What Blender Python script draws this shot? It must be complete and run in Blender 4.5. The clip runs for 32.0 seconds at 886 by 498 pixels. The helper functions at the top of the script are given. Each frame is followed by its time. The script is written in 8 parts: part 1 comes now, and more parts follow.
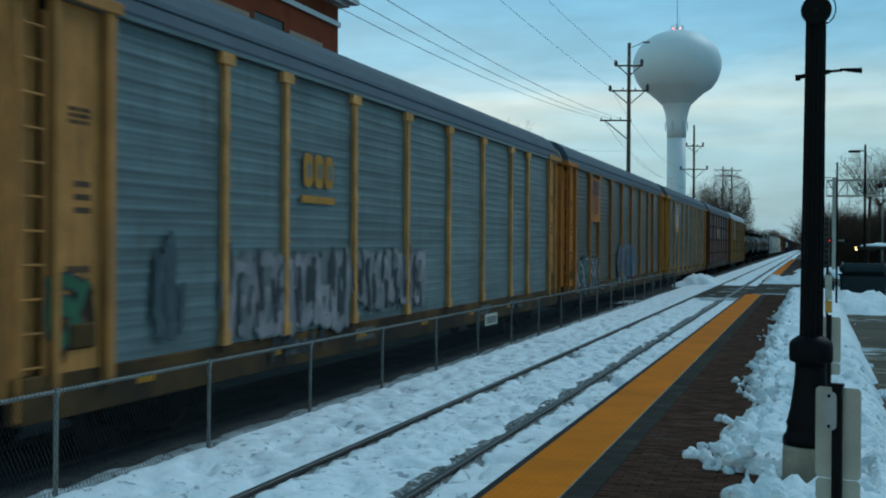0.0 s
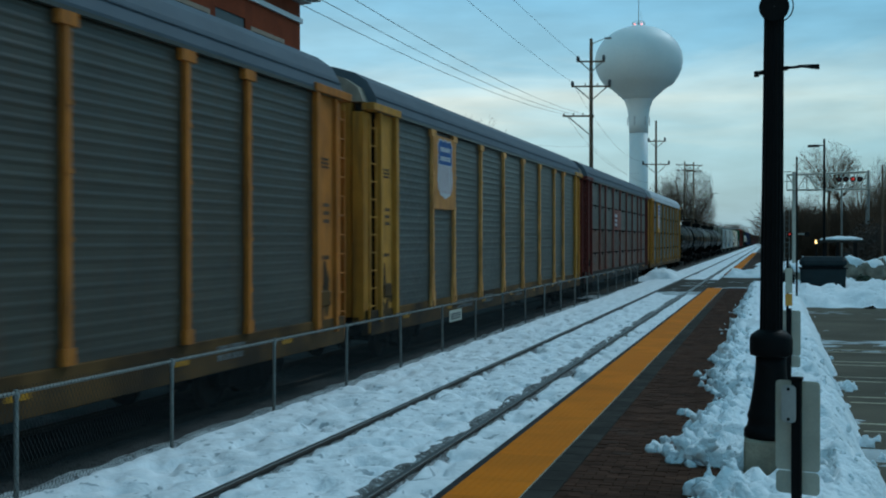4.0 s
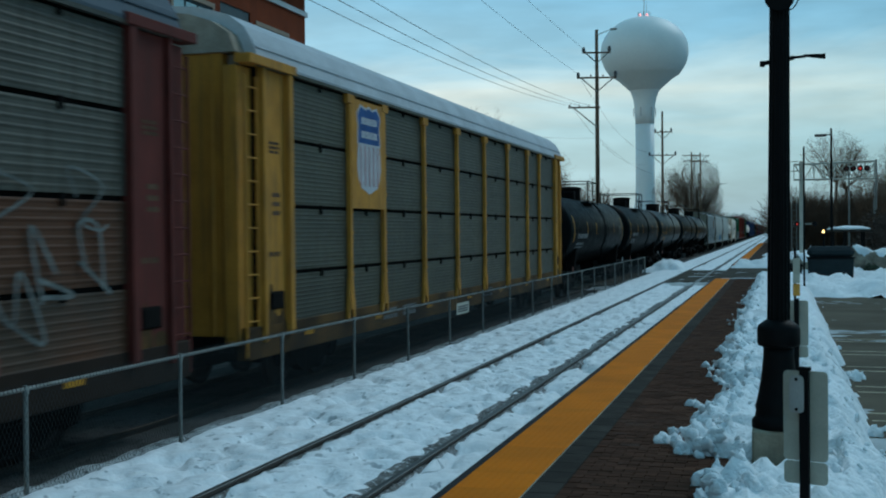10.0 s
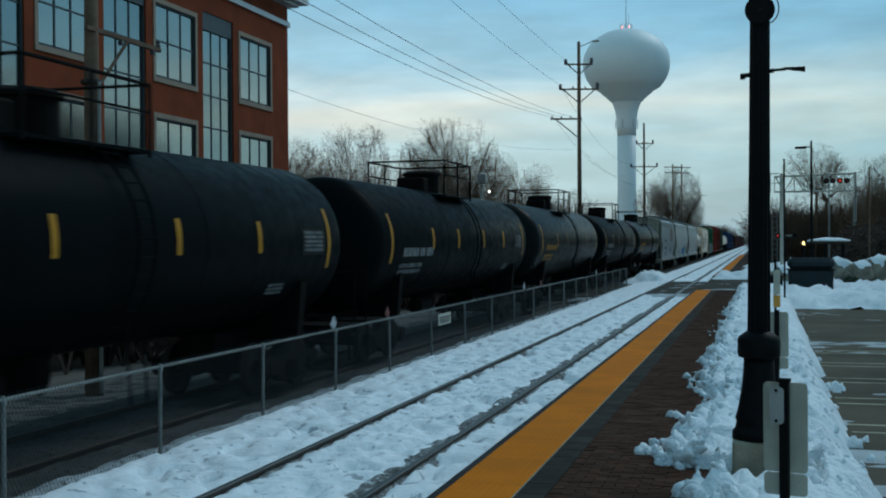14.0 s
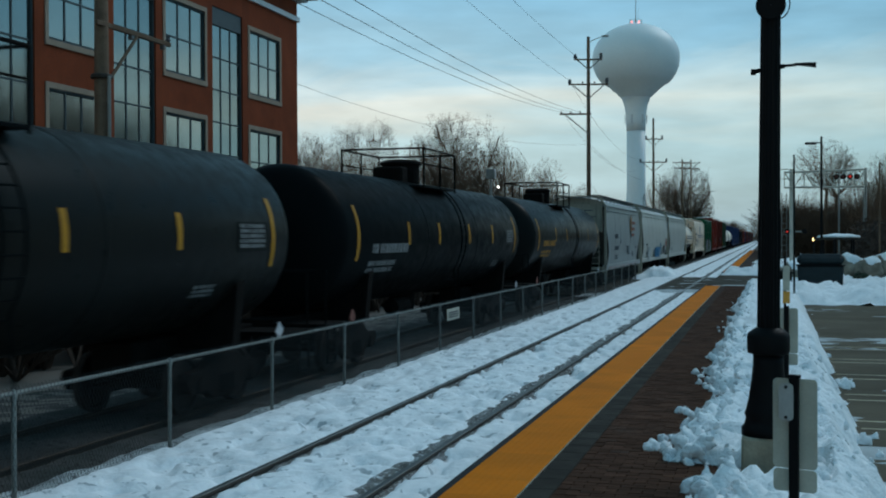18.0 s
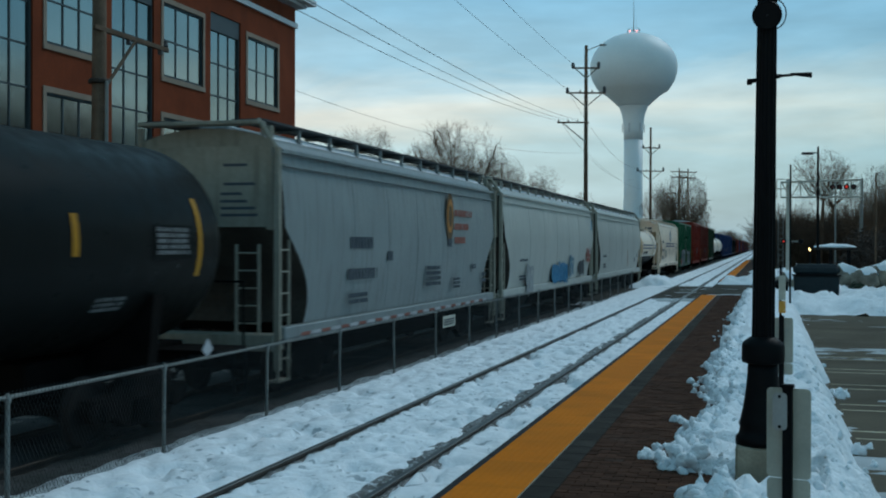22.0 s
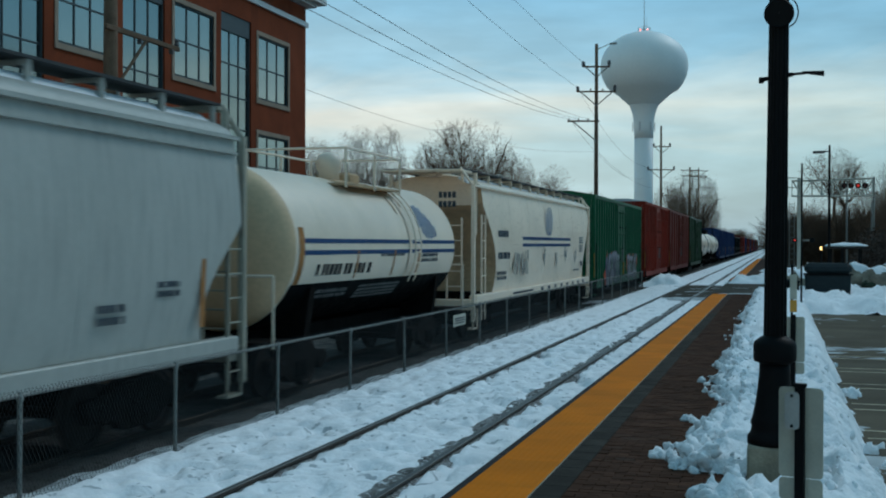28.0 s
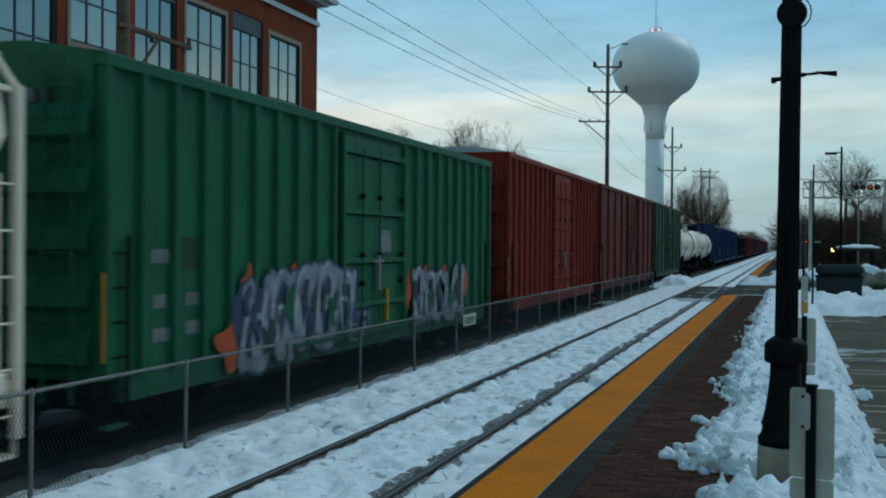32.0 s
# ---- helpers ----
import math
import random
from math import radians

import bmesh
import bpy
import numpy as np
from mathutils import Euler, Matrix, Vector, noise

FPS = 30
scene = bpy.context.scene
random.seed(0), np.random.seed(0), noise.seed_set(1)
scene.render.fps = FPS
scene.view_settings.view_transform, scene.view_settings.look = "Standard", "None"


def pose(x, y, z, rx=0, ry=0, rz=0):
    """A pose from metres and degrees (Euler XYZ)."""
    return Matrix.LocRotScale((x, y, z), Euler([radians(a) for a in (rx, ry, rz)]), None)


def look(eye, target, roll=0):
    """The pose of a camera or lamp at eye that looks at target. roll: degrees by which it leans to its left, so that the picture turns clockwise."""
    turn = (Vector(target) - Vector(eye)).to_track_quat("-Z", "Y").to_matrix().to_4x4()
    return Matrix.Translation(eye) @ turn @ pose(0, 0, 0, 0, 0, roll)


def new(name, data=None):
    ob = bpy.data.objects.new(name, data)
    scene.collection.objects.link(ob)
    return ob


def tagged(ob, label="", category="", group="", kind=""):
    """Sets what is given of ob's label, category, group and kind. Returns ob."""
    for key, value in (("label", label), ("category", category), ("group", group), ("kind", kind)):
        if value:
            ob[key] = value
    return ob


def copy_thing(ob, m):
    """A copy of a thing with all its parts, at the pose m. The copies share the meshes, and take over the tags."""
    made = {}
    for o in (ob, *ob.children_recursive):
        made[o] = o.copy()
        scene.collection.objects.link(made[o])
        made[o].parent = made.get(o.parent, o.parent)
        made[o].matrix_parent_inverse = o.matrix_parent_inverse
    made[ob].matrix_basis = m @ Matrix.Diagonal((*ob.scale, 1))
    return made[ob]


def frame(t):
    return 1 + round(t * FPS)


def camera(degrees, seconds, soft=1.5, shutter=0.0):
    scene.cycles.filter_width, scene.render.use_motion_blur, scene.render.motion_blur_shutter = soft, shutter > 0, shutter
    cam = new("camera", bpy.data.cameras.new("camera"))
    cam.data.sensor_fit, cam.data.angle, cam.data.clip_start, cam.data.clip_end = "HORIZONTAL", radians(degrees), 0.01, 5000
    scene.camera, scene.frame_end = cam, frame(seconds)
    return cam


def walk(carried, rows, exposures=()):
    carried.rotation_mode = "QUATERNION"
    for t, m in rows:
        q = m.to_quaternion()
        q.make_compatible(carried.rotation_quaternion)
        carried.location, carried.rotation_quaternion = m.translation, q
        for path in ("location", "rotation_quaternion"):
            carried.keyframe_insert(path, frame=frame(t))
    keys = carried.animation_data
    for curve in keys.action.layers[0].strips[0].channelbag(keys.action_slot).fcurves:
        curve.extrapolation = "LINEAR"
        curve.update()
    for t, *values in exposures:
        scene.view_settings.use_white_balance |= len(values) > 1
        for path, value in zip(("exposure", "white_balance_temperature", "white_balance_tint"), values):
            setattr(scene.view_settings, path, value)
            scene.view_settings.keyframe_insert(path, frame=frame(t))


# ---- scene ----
cam = camera(42.8, 32.0, soft=2.0, shutter=0.4)
# seconds, place, yaw, pitch, roll of the hand-held camera on the platform
PATH = [
    (0.0, -0.010, 0.001, 2.079, 17.96, -0.28, -0.317),
    (0.5, -0.003, -0.002, 2.080, 18.17, -0.47, -0.324),
    (1.0, 0.002, -0.011, 2.080, 17.63, -0.66, 0.020),
    (1.5, -0.002, -0.011, 2.081, 17.40, -0.69, 0.060),
    (2.0, -0.001, -0.011, 2.085, 16.94, -0.69, -0.008),
    (2.5, -0.001, -0.008, 2.087, 16.62, -0.57, -0.045),
    (3.0, -0.004, -0.007, 2.084, 16.37, -0.53, -0.146),
    (3.5, -0.000, -0.003, 2.086, 16.26, -0.50, -0.014),
    (5.5, 0.003, 0.002, 2.094, 15.78, -0.41, 0.140),
    (6.0, 0.002, -0.001, 2.086, 15.61, -0.39, 0.137),
    (6.5, -0.002, -0.004, 2.086, 15.53, -0.55, 0.294),
    (7.0, -0.004, 0.005, 2.087, 16.08, -0.77, 0.685),
    (7.5, -0.006, 0.003, 2.087, 16.54, -0.76, 0.746),
    (8.0, 0.002, 0.003, 2.090, 17.16, -0.81, 1.390),
    (8.5, 0.007, -0.004, 2.091, 17.33, -0.80, 1.288),
    (9.0, 0.002, -0.004, 2.090, 16.77, -0.79, 1.010),
    (9.5, -0.001, -0.004, 2.082, 16.78, -0.86, 0.728),
    (10.0, 0.006, -0.005, 2.091, 16.49, -0.84, 0.568),
    (10.5, 0.007, -0.003, 2.093, 16.34, -0.71, 0.884),
    (11.0, 0.012, -0.005, 2.089, 16.20, -0.55, 1.027),
    (11.5, 0.011, -0.003, 2.094, 16.12, -0.42, 0.543),
    (12.0, -0.001, -0.003, 2.085, 15.91, -0.58, 0.542),
    (12.5, 0.002, 0.004, 2.091, 15.89, -0.46, 0.208),
    (13.0, 0.007, 0.003, 2.088, 15.79, -0.46, 0.292),
    (13.5, 0.006, 0.003, 2.089, 15.85, -0.49, 0.054),
    (14.0, 0.010, 0.004, 2.092, 15.59, -0.31, 0.394),
    (14.5, 0.006, 0.002, 2.096, 15.60, -0.03, 0.433),
    (16.5, -0.000, -0.003, 2.087, 15.97, -0.34, 0.074),
    (17.0, 0.005, -0.004, 2.089, 16.08, -0.27, 0.084),
    (17.5, 0.005, -0.004, 2.091, 16.11, -0.41, 0.232),
    (18.0, 0.005, -0.001, 2.094, 16.03, -0.56, 0.244),
    (18.5, 0.005, -0.002, 2.093, 16.18, -0.68, 0.001),
    (19.0, -0.000, -0.000, 2.100, 16.22, -0.60, -0.000),
    (19.5, 0.004, -0.003, 2.090, 16.30, -0.67, -0.744),
    (20.0, 0.005, -0.002, 2.090, 16.22, -0.63, -0.641),
    (20.5, 0.005, -0.005, 2.090, 16.20, -0.45, -0.484),
    (21.0, 0.016, -0.003, 2.094, 16.10, -0.30, -0.462),
    (21.5, 0.022, -0.003, 2.091, 15.97, -0.30, -0.309),
    (22.0, 0.017, -0.001, 2.092, 15.87, -0.19, -0.172),
    (22.5, 0.019, -0.002, 2.092, 15.89, -0.29, -0.541),
    (23.0, 0.016, 0.002, 2.097, 15.91, -0.39, -0.438),
    (23.5, 0.006, -0.003, 2.085, 15.92, -0.57, -0.769),
    (24.0, 0.005, -0.003, 2.086, 15.95, -0.79, -0.743),
    (24.5, 0.005, 0.002, 2.095, 16.03, -0.93, -0.673),
    (25.0, 0.005, -0.001, 2.094, 16.18, -0.85, -0.558),
    (25.5, 0.011, -0.004, 2.092, 16.09, -0.90, -0.522),
    (27.5, 0.008, -0.001, 2.095, 16.26, -0.50, -0.501),
    (28.0, 0.009, -0.002, 2.092, 16.38, -0.25, -0.180),
    (28.5, 0.015, -0.004, 2.092, 16.46, -0.29, -0.166),
    (29.0, 0.014, -0.008, 2.087, 16.44, -0.39, -0.343),
    (29.5, 0.008, -0.010, 2.084, 16.48, -0.49, -0.302),
    (30.0, -0.000, -0.009, 2.089, 16.57, -0.40, -0.574),
    (30.5, 0.005, -0.004, 2.094, 16.51, -0.30, -0.523),
    (31.0, 0.011, -0.003, 2.092, 16.51, -0.28, -0.128),
    (31.5, 0.013, -0.003, 2.094, 16.68, -0.02, -0.193),
    (32.0, 0.005, -0.006, 2.083, 16.90, -0.26, -0.470),
]
WHITE = [(0, 0.0, 6120, 4), (10, 0.0, 6180, 5), (12, 0.0, 6300, 7), (14.5, 0.0, 6420, 9), (18, 0.0, 6500, 10), (32, 0.0, 6500, 10)]
walk(cam, [(t, pose(x, y, z, 90 + pitch, roll, yaw)) for t, x, y, z, yaw, pitch, roll in PATH], WHITE)

# ---- world, sun ----
def build_world():
    """Dusk sky: clear-sky scattering below broken stratus with a pale bright band low down."""
    w = bpy.data.worlds.new("world")
    scene.world = w
    w.use_nodes = True
    nt = w.node_tree
    n, l = nt.nodes, nt.links
    n.clear()
    out = n.new("ShaderNodeOutputWorld")
    bg = n.new("ShaderNodeBackground")
    tc = n.new("ShaderNodeTexCoord")
    sep = n.new("ShaderNodeSeparateXYZ")
    l.new(tc.outputs["Generated"], sep.inputs[0])
    sky = n.new("ShaderNodeTexSky")
    sky.sky_type = "NISHITA"
    sky.sun_disc = False
    sky.sun_elevation = radians(6)
    sky.sun_rotation = radians(200)
    # cloud streaks: noise in flattened directions
    mp = n.new("ShaderNodeMapping")
    mp.inputs["Scale"].default_value = (2.4, 2.4, 10.5)
    l.new(tc.outputs["Generated"], mp.inputs[0])
    nz = n.new("ShaderNodeTexNoise")
    nz.inputs["Scale"].default_value = 1.6
    nz.inputs["Detail"].default_value = 8.0
    nz.inputs["Roughness"].default_value = 0.58
    nz.inputs["Distortion"].default_value = 0.7
    l.new(mp.outputs[0], nz.inputs["Vector"])
    # elevation, disturbed by the streaks
    wob = n.new("ShaderNodeMath")
    wob.operation = "MULTIPLY_ADD"
    wob.inputs[1].default_value = 0.085
    wob.inputs[2].default_value = -0.043
    l.new(nz.outputs["Fac"], wob.inputs[0])
    add = n.new("ShaderNodeMath")
    l.new(sep.outputs["Z"], add.inputs[0])
    l.new(wob.outputs[0], add.inputs[1])
    ramp = n.new("ShaderNodeValToRGB")
    cr = ramp.color_ramp
    stops = [(0.0, (0.30, 0.44, 0.52)), (0.035, (0.34, 0.50, 0.59)), (0.085, (0.39, 0.57, 0.66)),
             (0.116, (0.63, 0.69, 0.68)), (0.136, (0.50, 0.64, 0.70)), (0.162, (0.27, 0.50, 0.66)),
             (0.215, (0.18, 0.43, 0.63)), (0.30, (0.12, 0.32, 0.48)), (0.50, (0.13, 0.30, 0.41)), (1.0, (0.15, 0.33, 0.44))]
    while len(cr.elements) < len(stops):
        cr.elements.new(0.5)
    for e, (p, c) in zip(cr.elements, stops):
        e.position, e.color = p, (*c, 1)
    l.new(add.outputs[0], ramp.inputs[0])
    # thin, finer wisps
    nz2 = n.new("ShaderNodeTexNoise")
    nz2.inputs["Scale"].default_value = 5.0
    nz2.inputs["Detail"].default_value = 9.0
    l.new(mp.outputs[0], nz2.inputs["Vector"])
    r2 = n.new("ShaderNodeMapRange")
    r2.inputs["From Min"].default_value, r2.inputs["From Max"].default_value = 0.35, 0.7
    r2.inputs["To Min"].default_value, r2.inputs["To Max"].default_value = 0.88, 1.10
    l.new(nz2.outputs["Fac"], r2.inputs["Value"])
    mul = n.new("ShaderNodeMix")
    mul.data_type, mul.blend_type = "RGBA", "MULTIPLY"
    mul.inputs["Factor"].default_value = 1.0
    l.new(ramp.outputs[0], mul.inputs["A"])
    l.new(r2.outputs[0], mul.inputs["B"])
    # the clear sky adds its scattering
    sc = n.new("ShaderNodeMix")
    sc.data_type, sc.blend_type = "RGBA", "ADD"
    sc.inputs["Factor"].default_value = 0.035
    l.new(mul.outputs["Result"], sc.inputs["A"])
    l.new(sky.outputs[0], sc.inputs["B"])
    # brighter towards the sunset ahead, dimmer behind
    dot = n.new("ShaderNodeVectorMath")
    dot.operation = "DOT_PRODUCT"
    dot.inputs[1].default_value = (-0.90, 0.436, 0.0)
    l.new(tc.outputs["Generated"], dot.inputs[0])
    az = n.new("ShaderNodeMapRange")
    az.interpolation_type = "SMOOTHSTEP"
    az.inputs["From Min"].default_value, az.inputs["From Max"].default_value = 0.05, 0.88
    az.inputs["To Min"].default_value, az.inputs["To Max"].default_value = 0.76, 1.06
    l.new(dot.outputs["Value"], az.inputs["Value"])
    l.new(az.outputs[0], bg.inputs["Strength"])
    # warmer towards the sunset, cooler away from it
    warm = n.new("ShaderNodeMapRange")
    warm.inputs["From Min"].default_value, warm.inputs["From Max"].default_value = 0.2, 0.78
    l.new(dot.outputs["Value"], warm.inputs["Value"])
    tone = n.new("ShaderNodeMix")
    tone.data_type = "RGBA"
    tone.inputs["A"].default_value, tone.inputs["B"].default_value = (0.80, 0.97, 1.03, 1), (1.07, 1.0, 0.96, 1)
    l.new(warm.outputs[0], tone.inputs["Factor"])
    tint = n.new("ShaderNodeMix")
    tint.data_type, tint.blend_type = "RGBA", "MULTIPLY"
    tint.inputs["Factor"].default_value = 1.0
    l.new(sc.outputs["Result"], tint.inputs["A"])
    l.new(tone.outputs["Result"], tint.inputs["B"])
    l.new(tint.outputs["Result"], bg.inputs["Color"])
    l.new(bg.outputs[0], out.inputs["Surface"])


build_world()
sun = new("sun", bpy.data.lights.new("sun", "SUN"))
sun.data.energy, sun.data.angle, sun.data.color = 0.95, radians(25), (0.82, 0.93, 0.98)
sun.matrix_basis = look((18, 28, 34), (0, 0, 0))
scene.view_settings.exposure = 0.0

# ---- materials ----
def mat(name, col, rough=0.7, metal=0.0, var=0.25, scale=3.0, fine=40.0, bump=0.15, bump_scale=None, dirt=None, dirt_amt=0.0,
        streak=False, specks=None, spread=0.0, relief=0.02, emit=0.0, spec=0.5, trans=0.0, coat=0.0, bands=0.0):
    """A surface: base colour varied at two scales, stains or streaks of a second colour, fine relief, and a shift from piece to piece."""
    m = bpy.data.materials.new(name)
    m.use_nodes = True
    nt = m.node_tree
    n, l = nt.nodes, nt.links
    b = n["Principled BSDF"]
    b.inputs["Roughness"].default_value = rough
    b.inputs["Metallic"].default_value = metal
    b.inputs["Specular IOR Level"].default_value = spec
    b.inputs["Transmission Weight"].default_value = trans
    b.inputs["Coat Weight"].default_value = coat
    tc = n.new("ShaderNodeTexCoord")
    oi = n.new("ShaderNodeObjectInfo")
    off = n.new("ShaderNodeVectorMath")
    off.operation = "SCALE"
    off.inputs["Scale"].default_value = 37.0
    cmb = n.new("ShaderNodeCombineXYZ")
    for i in range(3):
        l.new(oi.outputs["Random"], cmb.inputs[i])
    l.new(cmb.outputs[0], off.inputs[0])
    pos = n.new("ShaderNodeVectorMath")
    l.new(tc.outputs["Object"], pos.inputs[0])
    l.new(off.outputs[0], pos.inputs[1])

    def noise_node(s, detail=5.0, vec=None):
        z = n.new("ShaderNodeTexNoise")
        z.inputs["Scale"].default_value, z.inputs["Detail"].default_value = s, detail
        l.new((vec or pos).outputs[0], z.inputs["Vector"])
        return z

    def remap(src, a, c, lo, hi):
        r = n.new("ShaderNodeMapRange")
        r.inputs["From Min"].default_value, r.inputs["From Max"].default_value = a, c
        r.inputs["To Min"].default_value, r.inputs["To Max"].default_value = lo, hi
        l.new(src, r.inputs["Value"])
        return r

    def mix(kind, fac, a, c):
        x = n.new("ShaderNodeMix")
        x.data_type, x.blend_type = "RGBA", kind
        if isinstance(fac, float):
            x.inputs["Factor"].default_value = fac
        else:
            l.new(fac, x.inputs["Factor"])
        for key, v in (("A", a), ("B", c)):
            if isinstance(v, tuple):
                x.inputs[key].default_value = (*v, 1)
            else:
                l.new(v, x.inputs[key])
        return x.outputs["Result"]

    big, small = noise_node(scale), noise_node(fine, 6.0)
    g1 = remap(big.outputs["Fac"], 0.3, 0.7, 1 - var, 1 + var)
    g2 = remap(small.outputs["Fac"], 0.3, 0.7, 1 - var * 0.6, 1 + var * 0.6)
    base = mix("MULTIPLY", 1.0, tuple(col), g1.outputs[0])
    base = mix("MULTIPLY", 1.0, base, g2.outputs[0])
    if bands:                                  # weathering drawn out along the sheet
        mb = n.new("ShaderNodeMapping")
        mb.inputs["Scale"].default_value = (1.0, 0.22, 5.5)
        l.new(pos.outputs[0], mb.inputs[0])
        bw = remap(noise_node(1.5, 6.0, mb).outputs["Fac"], 0.32, 0.68, 1 - bands, 1 + bands)
        base = mix("MULTIPLY", 1.0, base, bw.outputs[0])
    if dirt:
        if streak:
            mp = n.new("ShaderNodeMapping")
            mp.inputs["Scale"].default_value = (6.0, 6.0, 0.55)
            l.new(pos.outputs[0], mp.inputs[0])
            dn = noise_node(1.3, 7.0, mp)
        else:
            dn = noise_node(scale * 0.6, 8.0)
        f = remap(dn.outputs["Fac"], 0.62 - 0.3 * dirt_amt, 0.80 - 0.25 * dirt_amt, 0.0, min(1.0, 0.35 + dirt_amt * 0.6))
        base = mix("MIX", f.outputs[0], base, tuple(dirt))
    if specks:
        colour, size, cut = specks
        sn = noise_node(size, 3.0)
        f2 = remap(sn.outputs["Fac"], cut, cut + 0.05, 0.0, 0.8)
        base = mix("MIX", f2.outputs[0], base, tuple(colour))
    if spread:
        r = remap(oi.outputs["Random"], 0.0, 1.0, 1 - spread, 1 + spread)
        base = mix("MULTIPLY", 1.0, base, r.outputs[0])
    l.new(base, b.inputs["Base Color"])
    rr = remap(small.outputs["Fac"], 0.3, 0.7, max(0.02, rough - 0.1), min(1.0, rough + 0.1))
    l.new(rr.outputs[0], b.inputs["Roughness"])
    if bump:
        bn = n.new("ShaderNodeBump")
        bn.inputs["Strength"].default_value, bn.inputs["Distance"].default_value = bump, relief
        src = noise_node(bump_scale or fine, 6.0)
        l.new(src.outputs["Fac"], bn.inputs["Height"])
        l.new(bn.outputs[0], b.inputs["Normal"])
    if emit:
        b.inputs["Emission Color"].default_value = (*col, 1)
        b.inputs["Emission Strength"].default_value = emit
    return m


# grey specks put the shade of dents and footprints into the snow's colour
SNOW = mat("snow", (0.92, 0.935, 0.955), 0.8, spec=0.2, var=0.07, scale=1.4, fine=10, bump=0.7, bump_scale=7, relief=0.045, dirt=(0.62, 0.64, 0.66), dirt_amt=0.2, specks=((0.36, 0.40, 0.43), 6.5, 0.62))
SNOW_CLEAN = mat("snow_clean", (0.91, 0.935, 0.955), 0.8, spec=0.2, var=0.06, scale=1.5, fine=20, bump=0.9, bump_scale=18, relief=0.035, specks=((0.5, 0.52, 0.53), 7.0, 0.68))
# grey slush, its colour lowered to hold the shade under the train
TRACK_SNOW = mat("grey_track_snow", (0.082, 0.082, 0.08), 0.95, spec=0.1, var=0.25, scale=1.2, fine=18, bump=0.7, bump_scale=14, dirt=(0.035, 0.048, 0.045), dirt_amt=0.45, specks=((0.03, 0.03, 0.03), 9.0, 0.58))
OLD_SNOW = mat("old_grey_snow", (0.55, 0.58, 0.59), 0.9, spec=0.1, var=0.2, scale=1.5, fine=18, bump=0.8, bump_scale=14, dirt=(0.14, 0.14, 0.135), dirt_amt=0.4, specks=((0.08, 0.08, 0.08), 8.0, 0.6))
SNOW_DIRTY = mat("snow_dirty", (0.0288, 0.027, 0.0252), 0.95, spec=0.1, var=0.25, scale=1.2, fine=18, bump=0.7, bump_scale=14, dirt=(0.024, 0.0222, 0.0204), dirt_amt=0.45, specks=((0.16, 0.165, 0.17), 10.0, 0.62))
SLUSH_ICE = mat("refrozen_slush", (0.36, 0.39, 0.40), 0.6, var=0.2, scale=1.0, fine=16, bump=0.5, bump_scale=12)
SLUSH = mat("slush", (0.14, 0.138, 0.132), 0.85, spec=0.12, var=0.5, scale=4, fine=45, bump=1.0, bump_scale=30, dirt=(0.40, 0.415, 0.43), dirt_amt=0.38, specks=((0.62, 0.64, 0.66), 26.0, 0.56))
RAIL = mat("rail_steel", (0.06, 0.048, 0.040), 0.6, metal=0.4, var=0.2, scale=4, bump=0.1, spec=0.2)
RAIL_TOP = mat("rail_polished", (0.075, 0.078, 0.075), 0.5, metal=0.6, var=0.1, scale=2, bump=0.03)
BRICK = mat("paver_brick", (0.072, 0.036, 0.024), 0.9, spec=0.03, var=0.25, scale=2.5, fine=60, bump=0.3, spread=0.22, dirt=(0.085, 0.07, 0.062), dirt_amt=0.15)
JOINT = mat("paver_joint", (0.056, 0.036, 0.029), 0.95, spec=0.05, var=0.2, scale=3, bump=0.3)
GRANITE = mat("grey_paver", (0.052, 0.046, 0.040), 0.9, spec=0.03, var=0.25, scale=3, fine=80, bump=0.3, spread=0.15)
YELLOW_TILE = mat("tactile_yellow", (0.66, 0.178, 0.006), 0.8, spec=0.08, var=0.12, scale=1.3, fine=30, bump=0.2, dirt=(0.52, 0.15, 0.01), dirt_amt=0.25, spread=0.05)
CONCRETE = mat("concrete", (0.25, 0.215, 0.16), 0.85, var=0.2, scale=3, fine=40, bump=0.3, dirt=(0.11, 0.10, 0.085), dirt_amt=0.35)
ASPHALT = mat("asphalt", (0.098, 0.080, 0.056), 0.9, spec=0.1, var=0.3, scale=0.5, fine=50, bump=0.35, dirt=(0.13, 0.11, 0.082), dirt_amt=0.4)
STREET = mat("street_asphalt", (0.062, 0.054, 0.043), 0.9, spec=0.06, var=0.3, scale=0.6, fine=40, bump=0.35, dirt=(0.10, 0.095, 0.085), dirt_amt=0.4)
FOOTING = mat("footing_concrete", (0.36, 0.305, 0.22), 0.85, var=0.18, scale=3, fine=40, bump=0.35, dirt=(0.17, 0.145, 0.105), dirt_amt=0.35)
LINE_PAINT = mat("line_paint", (0.42, 0.36, 0.24), 0.7, var=0.3, scale=3, bump=0.1, dirt=(0.16, 0.15, 0.13), dirt_amt=0.4)
BLACK_PAINT = mat("black_paint", (0.006, 0.006, 0.0065), 0.55, spec=0.1, var=0.2, scale=6, bump=0.08)
GALV = mat("galvanised_steel", (0.235, 0.24, 0.225), 0.5, metal=0.4, var=0.15, scale=5, bump=0.08)
SIGN_BACK = mat("sign_aluminium", (0.44, 0.425, 0.35), 0.5, metal=0.15, var=0.1, scale=4, bump=0.05, dirt=(0.30, 0.28, 0.22), dirt_amt=0.2)
SIGN_WHITE = mat("sign_white", (0.40, 0.39, 0.37), 0.5, var=0.1, scale=4, bump=0.03, dirt=(0.2, 0.19, 0.17), dirt_amt=0.25)
